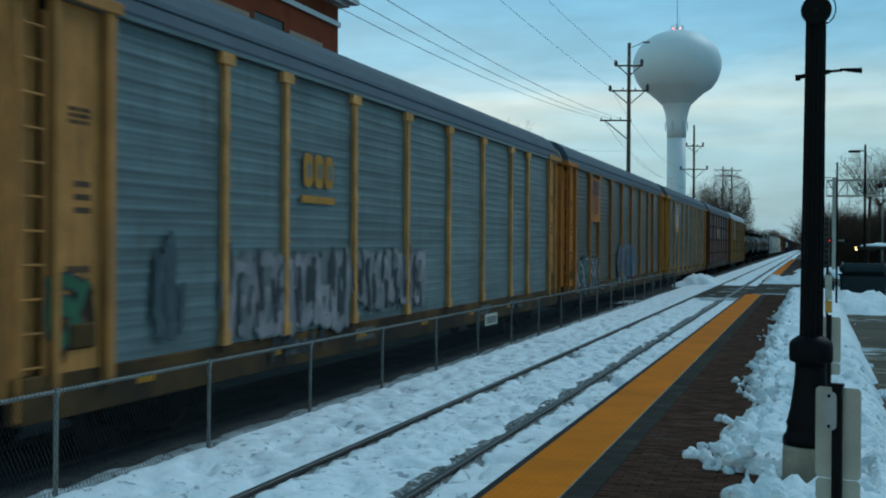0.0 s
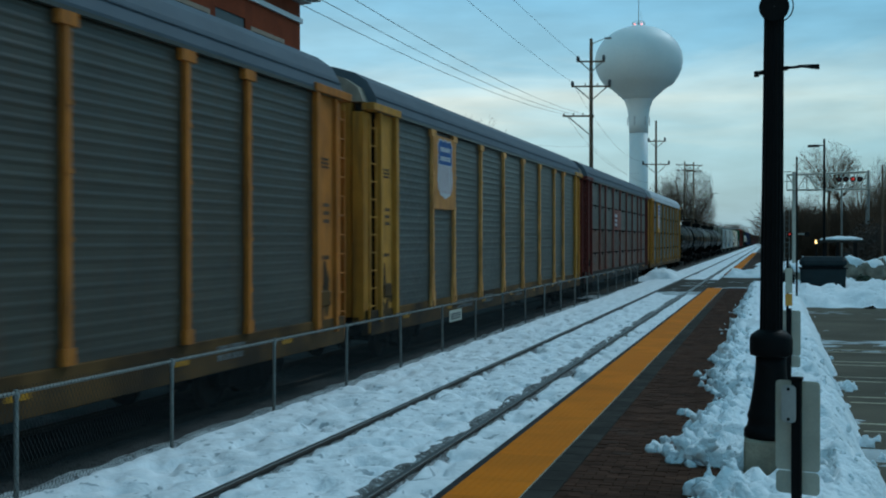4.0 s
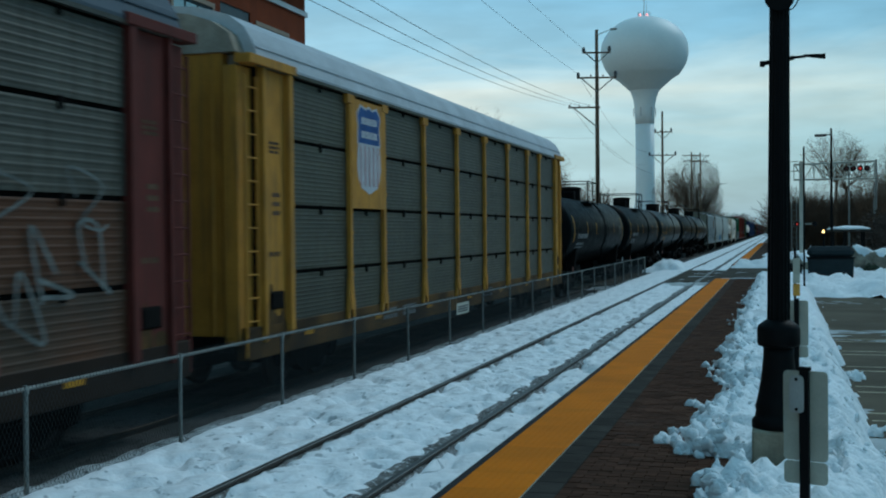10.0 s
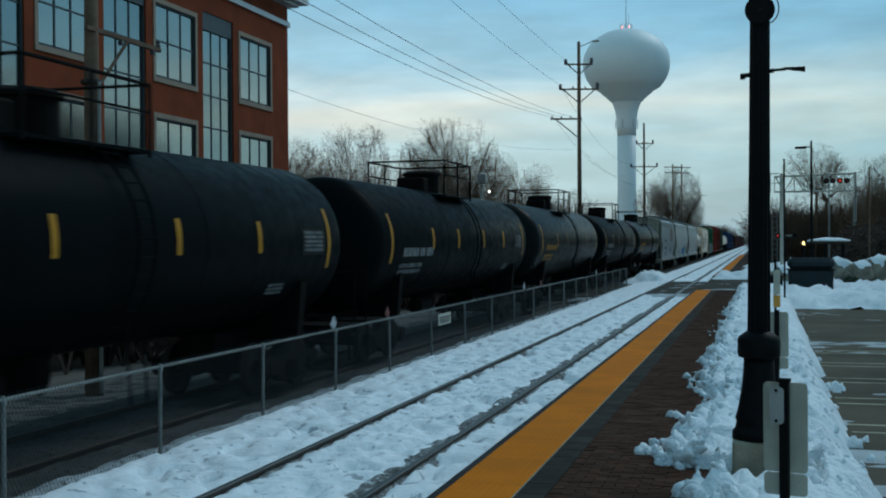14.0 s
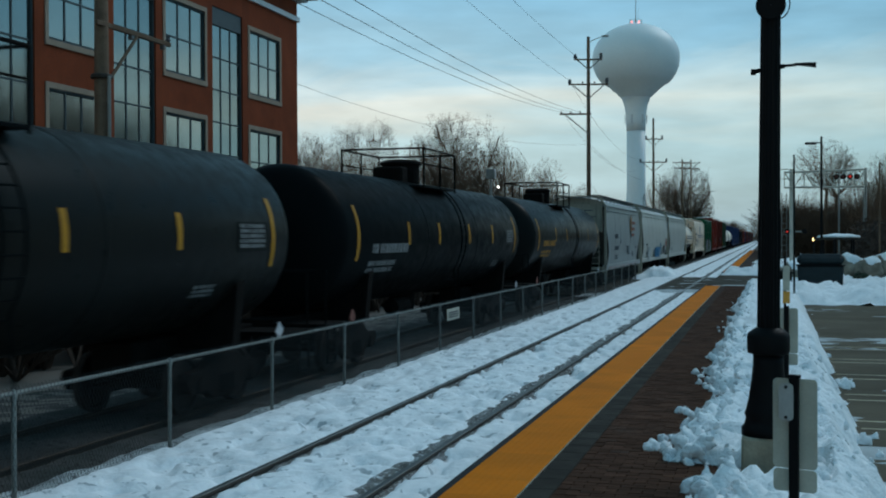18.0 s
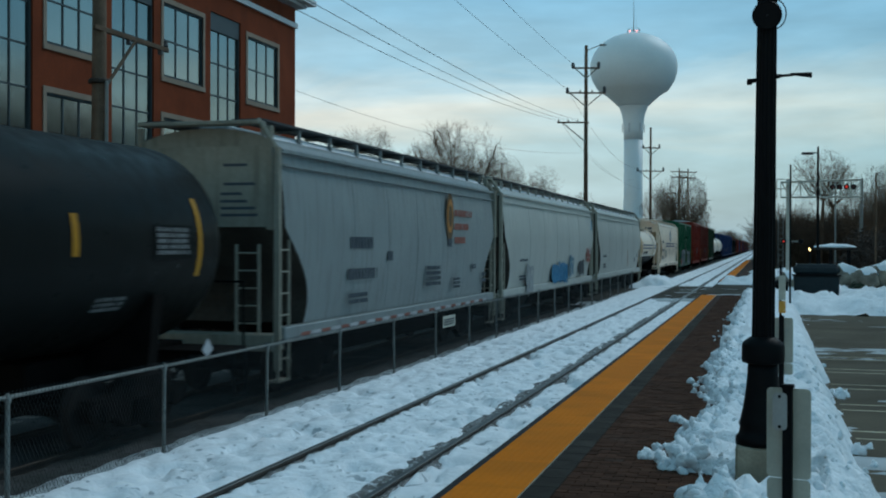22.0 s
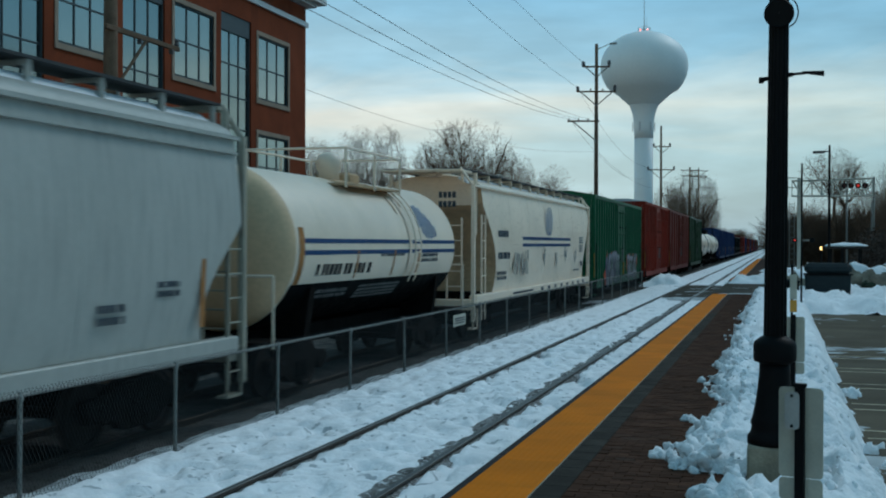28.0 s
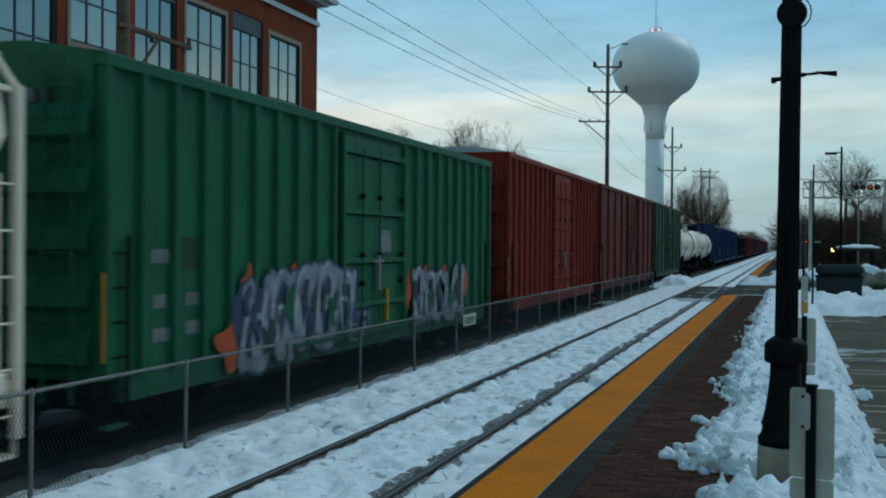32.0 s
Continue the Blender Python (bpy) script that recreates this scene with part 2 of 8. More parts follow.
WOOD_POLE = mat("pole_wood", (0.15, 0.098, 0.066), 0.85, var=0.25, scale=3, fine=30, bump=0.4, dirt=(0.2, 0.16, 0.12), dirt_amt=0.2, streak=True, spec=0.15)
WIRE = mat("wire", (0.04, 0.04, 0.045), 0.6, var=0.1, bump=0)
# near black: puts the shadow gap at the platform edge into the coping's colour
COPING_SHADOW = mat("coping_dark", (0.022, 0.023, 0.024), 0.85, spec=0.15, var=0.25, scale=3, bump=0.3)
TOWER_LOW = mat("pedestal_paint", (0.93, 0.95, 0.94), 0.5, var=0.03, scale=0.15, fine=2, bump=0.02)
TOWER = mat("tower_paint", (0.903, 0.945, 0.9345), 0.5, var=0.035, scale=0.15, fine=2, bump=0.02, dirt=(0.819, 0.861, 0.8505), dirt_amt=0.15, streak=True)
RED_BRICK = mat("building_brick", (0.235, 0.052, 0.021), 0.9, spec=0.12, var=0.16, scale=0.7, fine=12, bump=0.3, dirt=(0.145, 0.034, 0.016), dirt_amt=0.3)
STONE = mat("trim_stone", (0.36, 0.275, 0.21), 0.85, var=0.1, scale=2, bump=0.15, spec=0.15)
WHITE_TRIM = mat("white_trim", (0.72, 0.72, 0.72), 0.6, var=0.06, scale=2, bump=0.05)
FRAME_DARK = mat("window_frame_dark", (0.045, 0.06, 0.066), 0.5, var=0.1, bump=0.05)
PANE = mat("window_glass", (0.40, 0.405, 0.375), 0.05, metal=0.95, var=0.05, scale=0.4, bump=0.03, bump_scale=0.8)
PANE_BLUE = mat("curtain_glass", (0.30, 0.335, 0.325), 0.05, metal=0.95, var=0.1, scale=0.4, bump=0.04, bump_scale=0.8)
BARK = mat("bark", (0.095, 0.064, 0.045), 0.95, spec=0.05, var=0.2, scale=1.5, fine=20, bump=0.4)
BARK_RED = mat("bark_reddish", (0.15, 0.096, 0.066), 0.95, spec=0.05, var=0.2, scale=1.5, fine=20, bump=0.4)
THICKET = mat("thicket_brown", (0.085, 0.055, 0.038), 0.95, spec=0.05, var=0.3, scale=0.4, fine=10, bump=0.3)
UNDERGROWTH = mat("undergrowth_brown", (0.075, 0.052, 0.036), 0.95, var=0.25, scale=0.5, fine=10, bump=0.3)
BUSH = mat("bush_brown", (0.06, 0.04, 0.03), 0.95, var=0.3, scale=2, bump=0.4)
EVERGREEN = mat("evergreen", (0.045, 0.06, 0.035), 0.9, var=0.3, scale=2, bump=0.4)
FIELD = mat("snowy_ground", (0.13, 0.12, 0.11), 0.9, var=0.2, scale=0.05, fine=0.8, bump=0.3, bump_scale=0.6, dirt=(0.12, 0.11, 0.09), dirt_amt=0.4)
DARK_BOX = mat("dark_green_plastic", (0.012, 0.022, 0.026), 0.6, spec=0.2, var=0.2, scale=3, bump=0.08)
ROCK = mat("boulder", (0.30, 0.255, 0.20), 0.9, var=0.4, scale=2, bump=0.6, dirt=(0.12, 0.10, 0.085), dirt_amt=0.4, spec=0.15)
RED_GLOW = mat("red_signal_glow", (1.0, 0.06, 0.04), 0.5, var=0.0, bump=0, emit=0.4)
BEACON_GLOW = mat("beacon_glow", (1.0, 0.30, 0.28), 0.5, var=0.0, bump=0, emit=3.0)
WARM_GLOW = mat("warm_lamp_glow", (1.0, 0.62, 0.22), 0.5, var=0.0, bump=0, emit=5.0)
WHITE_GLOW = mat("cool_lamp_glow", (1.0, 0.93, 0.85), 0.5, var=0.0, bump=0, emit=4.0)
PALE_STEEL = mat("pale_painted_steel", (0.50, 0.47, 0.40), 0.6, var=0.12, scale=3, bump=0.06)
SPEAKER = mat("loudspeaker_grille", (0.08, 0.08, 0.085), 0.6, var=0.1, bump=0.1)
CHAIN = mat("woven_wire", (0.032, 0.034, 0.034), 0.6, metal=0.3, var=0.1, bump=0)
ORANGE_POST = mat("amber_reflector", (0.60, 0.27, 0.03), 0.5, var=0.1, bump=0)

# paints of the train
RACK_GREY = mat("rack_panel_grey", (0.125, 0.165, 0.168), 0.42, metal=0.1, spec=0.5, var=0.14, scale=0.9, fine=14, bump=0.1, dirt=(0.09, 0.082, 0.07), dirt_amt=0.35, streak=True, spread=0.08, bands=0.28)
RACK_BROWN = mat("rack_panel_weathered", (0.046, 0.042, 0.030), 0.40, metal=0.05, spec=0.5, var=0.16, scale=0.9, fine=14, bump=0.12, dirt=(0.060, 0.038, 0.022), dirt_amt=0.5, streak=True, spread=0.10, bands=0.25)
RACK_RUST = mat("rack_panel_rust_stained", (0.054, 0.037, 0.025), 0.5, metal=0.05, spec=0.25, var=0.18, scale=0.7, fine=14, bump=0.12, dirt=(0.104, 0.036, 0.014), dirt_amt=0.9, spread=0.14, bands=0.2)
RACK_OLIVE = mat("rack_panel_olive_grey", (0.086, 0.082, 0.066), 0.5, metal=0.05, spec=0.25, var=0.16, scale=0.9, fine=14, bump=0.1, dirt=(0.05, 0.042, 0.03), dirt_amt=0.45, streak=True, spread=0.12, bands=0.16)
RACK_MOSS = mat("rack_panel_moss_grey", (0.064, 0.061, 0.041), 0.5, metal=0.05, spec=0.25, var=0.16, scale=0.9, fine=14, bump=0.1, dirt=(0.05, 0.042, 0.03), dirt_amt=0.45, streak=True, spread=0.12, bands=0.16)
RACK_ROOF = mat("rack_roof_grey", (0.105, 0.13, 0.155), 0.75, metal=0.2, var=0.08, scale=0.7, fine=10, bump=0.06, spec=0.15)
ROOF_SNOWY = mat("snow_dusted_roof", (0.50, 0.53, 0.56), 0.8, var=0.12, scale=0.9, fine=12, bump=0.2, spec=0.15)
YEL_TAN = mat("faded_yellow_paint", (0.50, 0.215, 0.062), 0.65, var=0.2, scale=2, bump=0.08, dirt=(0.19, 0.09, 0.045), dirt_amt=0.42, streak=True, spec=0.15)
POST_TAN = mat("post_tan_paint", (0.64, 0.30, 0.095), 0.65, var=0.25, scale=2, bump=0.08, dirt=(0.24, 0.115, 0.05), dirt_amt=0.4, streak=True, spec=0.15)
YEL_ORANGE = mat("orange_brown_paint", (0.46, 0.155, 0.027), 0.65, var=0.18, scale=2, bump=0.08, dirt=(0.13, 0.065, 0.03), dirt_amt=0.4, streak=True, spec=0.15)
YEL_BRIGHT = mat("yellow_paint", (0.48, 0.215, 0.034), 0.65, spec=0.2, var=0.16, scale=2, bump=0.08, dirt=(0.17, 0.095, 0.035), dirt_amt=0.42, streak=True)
RACK_RED = mat("oxide_red_paint", (0.119, 0.02677, 0.02082), 0.65, var=0.2, scale=2, bump=0.08, dirt=(0.0595, 0.0238, 0.01785), dirt_amt=0.35, streak=True, spec=0.15)
FADED_RED = mat("faded_pink_red_paint", (0.2295, 0.08925, 0.07225), 0.7, var=0.2, scale=2, bump=0.08, dirt=(0.136, 0.0595, 0.04675), dirt_amt=0.35, spec=0.15)
# grime taken near black, with the shade below the cars in its colour
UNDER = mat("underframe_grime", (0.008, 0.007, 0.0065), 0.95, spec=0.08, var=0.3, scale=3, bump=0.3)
SILL_BROWN = mat("sill_grimy_yellow", (0.12, 0.064, 0.023), 0.75, var=0.3, scale=1.2, bump=0.1, dirt=(0.022, 0.017, 0.013), dirt_amt=0.75, spec=0.12)
SILL_DARK = mat("sill_dark_rust", (0.026, 0.016, 0.011), 0.75, var=0.25, scale=1.2, bump=0.1, dirt=(0.018, 0.014, 0.012), dirt_amt=0.5, spec=0.15)
TANK_BLACK = mat("tank_black_paint", (0.0050, 0.0066, 0.0072), 0.42, spec=0.012, var=0.10, scale=0.5, fine=4, bump=0.0, dirt=(0.0078, 0.008, 0.0075), dirt_amt=0.35)
TANK_GREY = mat("tank_dusty_black", (0.0105, 0.012, 0.0115), 0.36, spec=0.035, var=0.12, scale=0.5, fine=4, bump=0.0, dirt=(0.016, 0.0148, 0.012), dirt_amt=0.4)
REFLECT = mat("yellow_reflector", (0.50, 0.23, 0.02), 0.5, var=0.1, bump=0.03, spec=0.15)
MARK_WHITE = mat("stencil_white", (0.19, 0.195, 0.195), 0.7, var=0.25, scale=6, bump=0.03, dirt=(0.16, 0.16, 0.16), dirt_amt=0.4, spec=0.15)
MARK_AMBER = mat("stencil_amber", (0.36, 0.17, 0.03), 0.7, var=0.2, scale=6, bump=0.03, dirt=(0.12, 0.07, 0.03), dirt_amt=0.35, spec=0.15)
MARK_BROWN = mat("stencil_brown", (0.11, 0.065, 0.04), 0.75, var=0.25, scale=6, bump=0.03, spec=0.12)
MARK_DARK = mat("stencil_dark", (0.07, 0.085, 0.10), 0.7, var=0.2, scale=6, bump=0.03, spec=0.15)
MARK_BLACK = mat("stencil_black", (0.02, 0.02, 0.022), 0.7, var=0.2, scale=6, bump=0.03, spec=0.12)
MARK_RED = mat("stencil_red", (0.30, 0.115, 0.09), 0.7, var=0.2, scale=6, bump=0.03, spec=0.15)
HOP_BLUE = mat("hopper_blue_grey", (0.222, 0.252, 0.252), 0.42, var=0.08, scale=0.6, fine=12, bump=0.05, dirt=(0.13, 0.14, 0.135), dirt_amt=0.42, streak=True, spec=0.5)
HOP_WHITE = mat("hopper_pale_grey", (0.42, 0.43, 0.395), 0.42, var=0.08, scale=0.6, fine=12, bump=0.05, dirt=(0.29, 0.295, 0.275), dirt_amt=0.4, streak=True, spec=0.5)
HOP_CREAM = mat("hopper_cream", (0.90, 0.73, 0.57), 0.34, var=0.06, scale=0.6, fine=12, bump=0.04, dirt=(0.72, 0.60, 0.46), dirt_amt=0.25, spec=0.6)
TANK_CREAM = mat("tank_cream", (0.87, 0.715, 0.565), 0.4, var=0.05, scale=0.8, fine=12, bump=0.04, dirt=(0.666, 0.54, 0.378), dirt_amt=0.25, spec=0.5)
CREAM_GRIME = mat("cream_road_grime", (0.50, 0.345, 0.21), 0.7, var=0.2, scale=1.0, fine=12, bump=0.06, dirt=(0.16, 0.12, 0.09), dirt_amt=0.45, spec=0.15)
# grime, darkened so the shade under the end wall is in its colour
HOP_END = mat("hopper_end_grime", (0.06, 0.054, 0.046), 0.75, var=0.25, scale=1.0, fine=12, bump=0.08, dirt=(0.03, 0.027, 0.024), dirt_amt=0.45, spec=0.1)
RUST_STREAK = mat("rust_streak", (0.38, 0.17, 0.06), 0.8, var=0.2, bump=0.05, spec=0.15)
STRIPE_BLUE = mat("stripe_blue", (0.012, 0.055, 0.15), 0.5, var=0.1, bump=0.03, spec=0.15)
LOGO_BLUE = mat("logo_blue", (0.105, 0.195, 0.33), 0.6, var=0.35, scale=5, bump=0.03, spec=0.15)
BOX_GREEN = mat("boxcar_green", (0.0125, 0.112, 0.051), 0.45, var=0.14, scale=0.8, fine=12, bump=0.06, dirt=(0.013, 0.056, 0.029), dirt_amt=0.4, streak=True, spec=0.16)
BOX_GREEN_DK = mat("boxcar_dark_green", (0.017, 0.051, 0.0204), 0.5, var=0.15, scale=0.8, fine=12, bump=0.06, dirt=(0.0204, 0.0306, 0.017), dirt_amt=0.35, streak=True, spec=0.3)
BOX_RED = mat("boxcar_oxide_red", (0.25, 0.030, 0.017), 0.5, var=0.15, scale=0.8, fine=12, bump=0.06, dirt=(0.075, 0.018, 0.012), dirt_amt=0.4, streak=True, spec=0.08)
BOX_BROWN = mat("boxcar_brown", (0.15, 0.026, 0.017), 0.5, var=0.15, scale=0.8, fine=12, bump=0.06, dirt=(0.051, 0.018, 0.014), dirt_amt=0.4, streak=True, spec=0.08)
CAR_BLUE = mat("gondola_blue", (0.022, 0.045, 0.12), 0.6, var=0.15, scale=0.8, bump=0.06, dirt=(0.02, 0.03, 0.06), dirt_amt=0.35, streak=True, spec=0.15)
G_WHITE = mat("spray_silver", (0.40, 0.42, 0.45), 0.5, var=0.2, scale=2, bump=0.03, dirt=(0.22, 0.24, 0.27), dirt_amt=0.4, spec=0.15)
G_SLATE = mat("spray_slate", (0.075, 0.10, 0.11), 0.6, var=0.25, scale=2, bump=0.03, spec=0.15)
G_NAVY = mat("spray_navy", (0.045, 0.06, 0.10), 0.6, var=0.2, scale=2, bump=0.03, spec=0.15)
G_ORANGE = mat("spray_orange", (0.50, 0.085, 0.03), 0.6, var=0.2, scale=2, bump=0.03, spec=0.15)
G_PINK = mat("spray_pale_pink", (0.30, 0.26, 0.27), 0.6, var=0.3, scale=2, bump=0.03, dirt=(0.16, 0.165, 0.17), dirt_amt=0.6, spec=0.15)
G_WASH = mat("spray_pink_wash", (0.205, 0.195, 0.20), 0.6, var=0.3, scale=1.5, bump=0.03, dirt=(0.12, 0.135, 0.135), dirt_amt=0.6, spec=0.15)
G_DARK = mat("spray_dark", (0.05, 0.055, 0.06), 0.6, var=0.2, scale=2, bump=0.03, spec=0.15)
G_CYAN = mat("spray_cyan", (0.072, 0.264, 0.416), 0.6, var=0.25, scale=2, bump=0.03, dirt=(0.16, 0.32, 0.4), dirt_amt=0.3, spec=0.15)
G_CYAN_DEEP = mat("spray_deep_cyan", (0.035, 0.17, 0.33), 0.6, var=0.25, scale=2, bump=0.03, spec=0.15)
G_TEAL = mat("spray_teal", (0.13, 0.22, 0.26), 0.6, var=0.25, scale=2, bump=0.03, spec=0.15)
G_TEAL_DARK = mat("spray_dark_teal", (0.06, 0.10, 0.115), 0.6, var=0.3, scale=2, bump=0.03, spec=0.15)
G_ROSE = mat("spray_rose", (0.16, 0.07, 0.07), 0.6, var=0.3, scale=2, bump=0.03, spec=0.15)
G_GREEN = mat("spray_green", (0.05, 0.13, 0.07), 0.6, var=0.25, scale=2, bump=0.03, spec=0.15)
G_FAINT = mat("faint_grey_spray", (0.30, 0.32, 0.33), 0.6, var=0.25, scale=3, bump=0.03, spec=0.15)
G_CHALK = mat("chalk_tag", (0.145, 0.155, 0.148), 0.7, var=0.4, scale=3, bump=0.03, spec=0.15)
SHIELD_BLUE = mat("shield_blue", (0.028, 0.085, 0.24), 0.6, var=0.2, bump=0.03, spec=0.15)
SHIELD_PALE = mat("shield_pale", (0.50, 0.50, 0.52), 0.6, var=0.12, bump=0.03, spec=0.15)
HOOD_PALE = mat("pale_roof_hood", (0.40, 0.34, 0.27), 0.7, var=0.25, scale=2, bump=0.05, dirt=(0.16, 0.12, 0.085), dirt_amt=0.5, spec=0.12)
SHIELD_PINK = mat("shield_pink", (0.42, 0.26, 0.26), 0.6, var=0.12, bump=0.03, spec=0.15)
GOLD = mat("emblem_gold", (0.13, 0.075, 0.035), 0.6, var=0.2, scale=4, bump=0.03, spec=0.15)
FADE_LINE = mat("faded_tag_line", (0.46, 0.42, 0.36), 0.6, var=0.3, scale=2, bump=0, spec=0.15)
FADE_FILL = mat("faded_tag_fill", (0.27, 0.27, 0.26), 0.6, var=0.3, scale=2, bump=0, spec=0.15)
WHEEL = mat("wheel_steel", (0.025, 0.02, 0.018), 0.7, metal=0.2, spec=0.2, var=0.2, scale=4, bump=0.15)
WALK_GREY = mat("walkway_grating", (0.06, 0.065, 0.068), 0.7, metal=0.3, spec=0.2, var=0.2, scale=4, fine=60, bump=0.3)
TANK_TAN = mat("tank_tan_grime", (0.72, 0.50, 0.31), 0.5, spec=0.25, var=0.12, scale=1.0, fine=12, bump=0.04, dirt=(0.55, 0.36, 0.20), dirt_amt=0.4)
RACK_DARK = mat("rack_panel_dark_green_grey", (0.046, 0.053, 0.045), 0.42, metal=0.05, spec=0.5, var=0.16, scale=0.9, fine=14, bump=0.12, dirt=(0.048, 0.037, 0.027), dirt_amt=0.45, streak=True, spread=0.10, bands=0.25)
HOP_OLIVE = mat("hopper_olive_grime", (0.29, 0.275, 0.225), 0.7, spec=0.12, var=0.15, scale=0.8, fine=12, bump=0.06, dirt=(0.16, 0.145, 0.115), dirt_amt=0.35, streak=True)
HOP_DULL = mat("hopper_dull_frame", (0.3672, 0.3465, 0.2821), 0.7, spec=0.12, var=0.15, scale=0.8, fine=12, bump=0.06, dirt=(0.20, 0.19, 0.16), dirt_amt=0.4, streak=True)
G_SILVER = mat("spray_blue_silver", (0.235, 0.245, 0.275), 0.5, spec=0.15, var=0.35, scale=2.5, bump=0.03, dirt=(0.09, 0.105, 0.14), dirt_amt=0.5)

# ---- mesh helpers ----
def part(name, bm, material, parent=None, label="", at=None, smooth=False):
    """Link a bmesh as one mesh object, under a thing where one is given."""
    me = bpy.data.meshes.new(name)
    bm.to_mesh(me)
    bm.free()
    me.materials.append(material)
    if smooth:
        me.polygons.foreach_set("use_smooth", [True] * len(me.polygons))
    ob = new(name, me)
    if parent:
        ob.parent = parent
    if at is not None:
        ob.matrix_basis = at
    if label:
        ob["label"] = label
    return ob


def again(ob, parent, at):
    """The same mesh once more, as a piece of its own."""
    o = new(ob.name.split(".")[0], ob.data)
    o.parent = parent
    o.matrix_basis = at
    if "label" in ob:
        o["label"] = ob["label"]
    return o


def thing(name, label, category, at=None, group="", kind=""):
    ob = new(name)
    ob.empty_display_size = 0.2
    if at is not None:
        ob.matrix_basis = at
    return tagged(ob, label, category, group, kind)


def box(bm, x0, y0, z0, x1, y1, z1, bevel=0.0):
    vs = [bm.verts.new((x, y, z)) for z in (z0, z1) for y in (y0, y1) for x in (x0, x1)]
    fs = [bm.faces.new([vs[i] for i in q]) for q in ((0, 2, 3, 1), (4, 5, 7, 6), (0, 1, 5, 4), (2, 6, 7, 3), (0, 4, 6, 2), (1, 3, 7, 5))]
    if bevel:
        es = list({e for f in fs for e in f.edges})
        bmesh.ops.bevel(bm, geom=es, offset=bevel, segments=1, affect="EDGES", profile=0.5)
    return bm


def boxes(*dims, bevel=0.0):
    bm = bmesh.new()
    for d in dims:
        box(bm, *d, bevel=bevel)
    return bm


def rod(bm, p0, p1, r0, r1=None, n=8, caps=True):
    """A tapered rod from p0 to p1."""
    p0, p1 = Vector(p0), Vector(p1)
    r1 = r0 if r1 is None else r1
    d = (p1 - p0).normalized()
    a = d.orthogonal().normalized()
    b = d.cross(a)
    ring = [[bm.verts.new(p + (a * math.cos(2 * math.pi * i / n) + b * math.sin(2 * math.pi * i / n)) * r) for i in range(n)] for p, r in ((p0, r0), (p1, r1))]
    for i in range(n):
        j = (i + 1) % n
        bm.faces.new((ring[0][i], ring[0][j], ring[1][j], ring[1][i]))
    if caps:
        bm.faces.new(ring[0][::-1])
        bm.faces.new(ring[1])
    return bm


def tube(pts, r, n=6, bm=None):
    """One bent bar of even thickness through the points."""
    bm = bm or bmesh.new()
    pts = [Vector(p) for p in pts]
    rings = []
    for i, p in enumerate(pts):
        d = (pts[min(i + 1, len(pts) - 1)] - pts[max(i - 1, 0)]).normalized()
        a = d.cross(Vector((0, 1, 0)) if abs(d.y) < 0.9 else Vector((1, 0, 0))).normalized()
        b = d.cross(a)
        rings.append([bm.verts.new(p + (a * math.cos(2 * math.pi * k / n) + b * math.sin(2 * math.pi * k / n)) * r) for k in range(n)])
    for p, q in zip(rings, rings[1:]):
        for k in range(n):
            bm.faces.new((p[k], p[(k + 1) % n], q[(k + 1) % n], q[k]))
    bm.faces.new(rings[0][::-1])
    bm.faces.new(rings[-1])
    return bm


def lathe(profile, n=32, axis="z", bm=None, origin=(0, 0, 0)):
    """A body turned round an axis from (radius, height) pairs."""
    bm = bm or bmesh.new()
    o = Vector(origin)
    rings = []
    for r, h in profile:
        if r < 1e-5:
            q = {"z": (0, 0, h), "y": (0, h, 0), "x": (h, 0, 0)}[axis]
            rings.append([bm.verts.new(o + Vector(q))])
            continue
        ring = []
        for i in range(n):
            c, s = math.cos(2 * math.pi * i / n) * r, math.sin(2 * math.pi * i / n) * r
            q = {"z": (c, s, h), "y": (s, h, c), "x": (h, c, s)}[axis]
            ring.append(bm.verts.new(o + Vector(q)))
        rings.append(ring)
    for a, b in zip(rings, rings[1:]):
        for i in range(n):
            j = (i + 1) % n
            if len(a) == 1 and len(b) == 1:
                continue
            if len(a) == 1:
                bm.faces.new((a[0], b[j], b[i]))
            elif len(b) == 1:
                bm.faces.new((a[i], a[j], b[0]))
            else:
                bm.faces.new((a[i], a[j], b[j], b[i]))
    for ring, flip in ((rings[0], True), (rings[-1], False)):
        if len(ring) > 1:
            bm.faces.new(ring[::-1] if flip else ring)
    return bm


def sweep_y(profile, y0, y1, bm=None, closed=True, caps=True):
    """A cross-section of (x, z) points drawn out along y."""
    bm = bm or bmesh.new()
    a = [bm.verts.new((x, y0, z)) for x, z in profile]
    b = [bm.verts.new((x, y1, z)) for x, z in profile]
    k = len(profile)
    for i in range(k if closed else k - 1):
        j = (i + 1) % k
        bm.faces.new((a[i], a[j], b[j], b[i]))
    if closed and caps:
        bm.faces.new(a[::-1])
        bm.faces.new(b)
    return bm


def plate(outline, x, thick=0.006, bm=None):
    """A flat sheet in the plane x = const from a (y, z) outline, with thickness towards -x."""
    bm = bm or bmesh.new()
    a = [bm.verts.new((x, y, z)) for y, z in outline]
    b = [bm.verts.new((x - thick, y, z)) for y, z in outline]
    bm.faces.new(a)
    bm.faces.new(b[::-1])
    k = len(outline)
    for i in range(k):
        j = (i + 1) % k
        bm.faces.new((a[j], a[i], b[i], b[j]))
    return bm


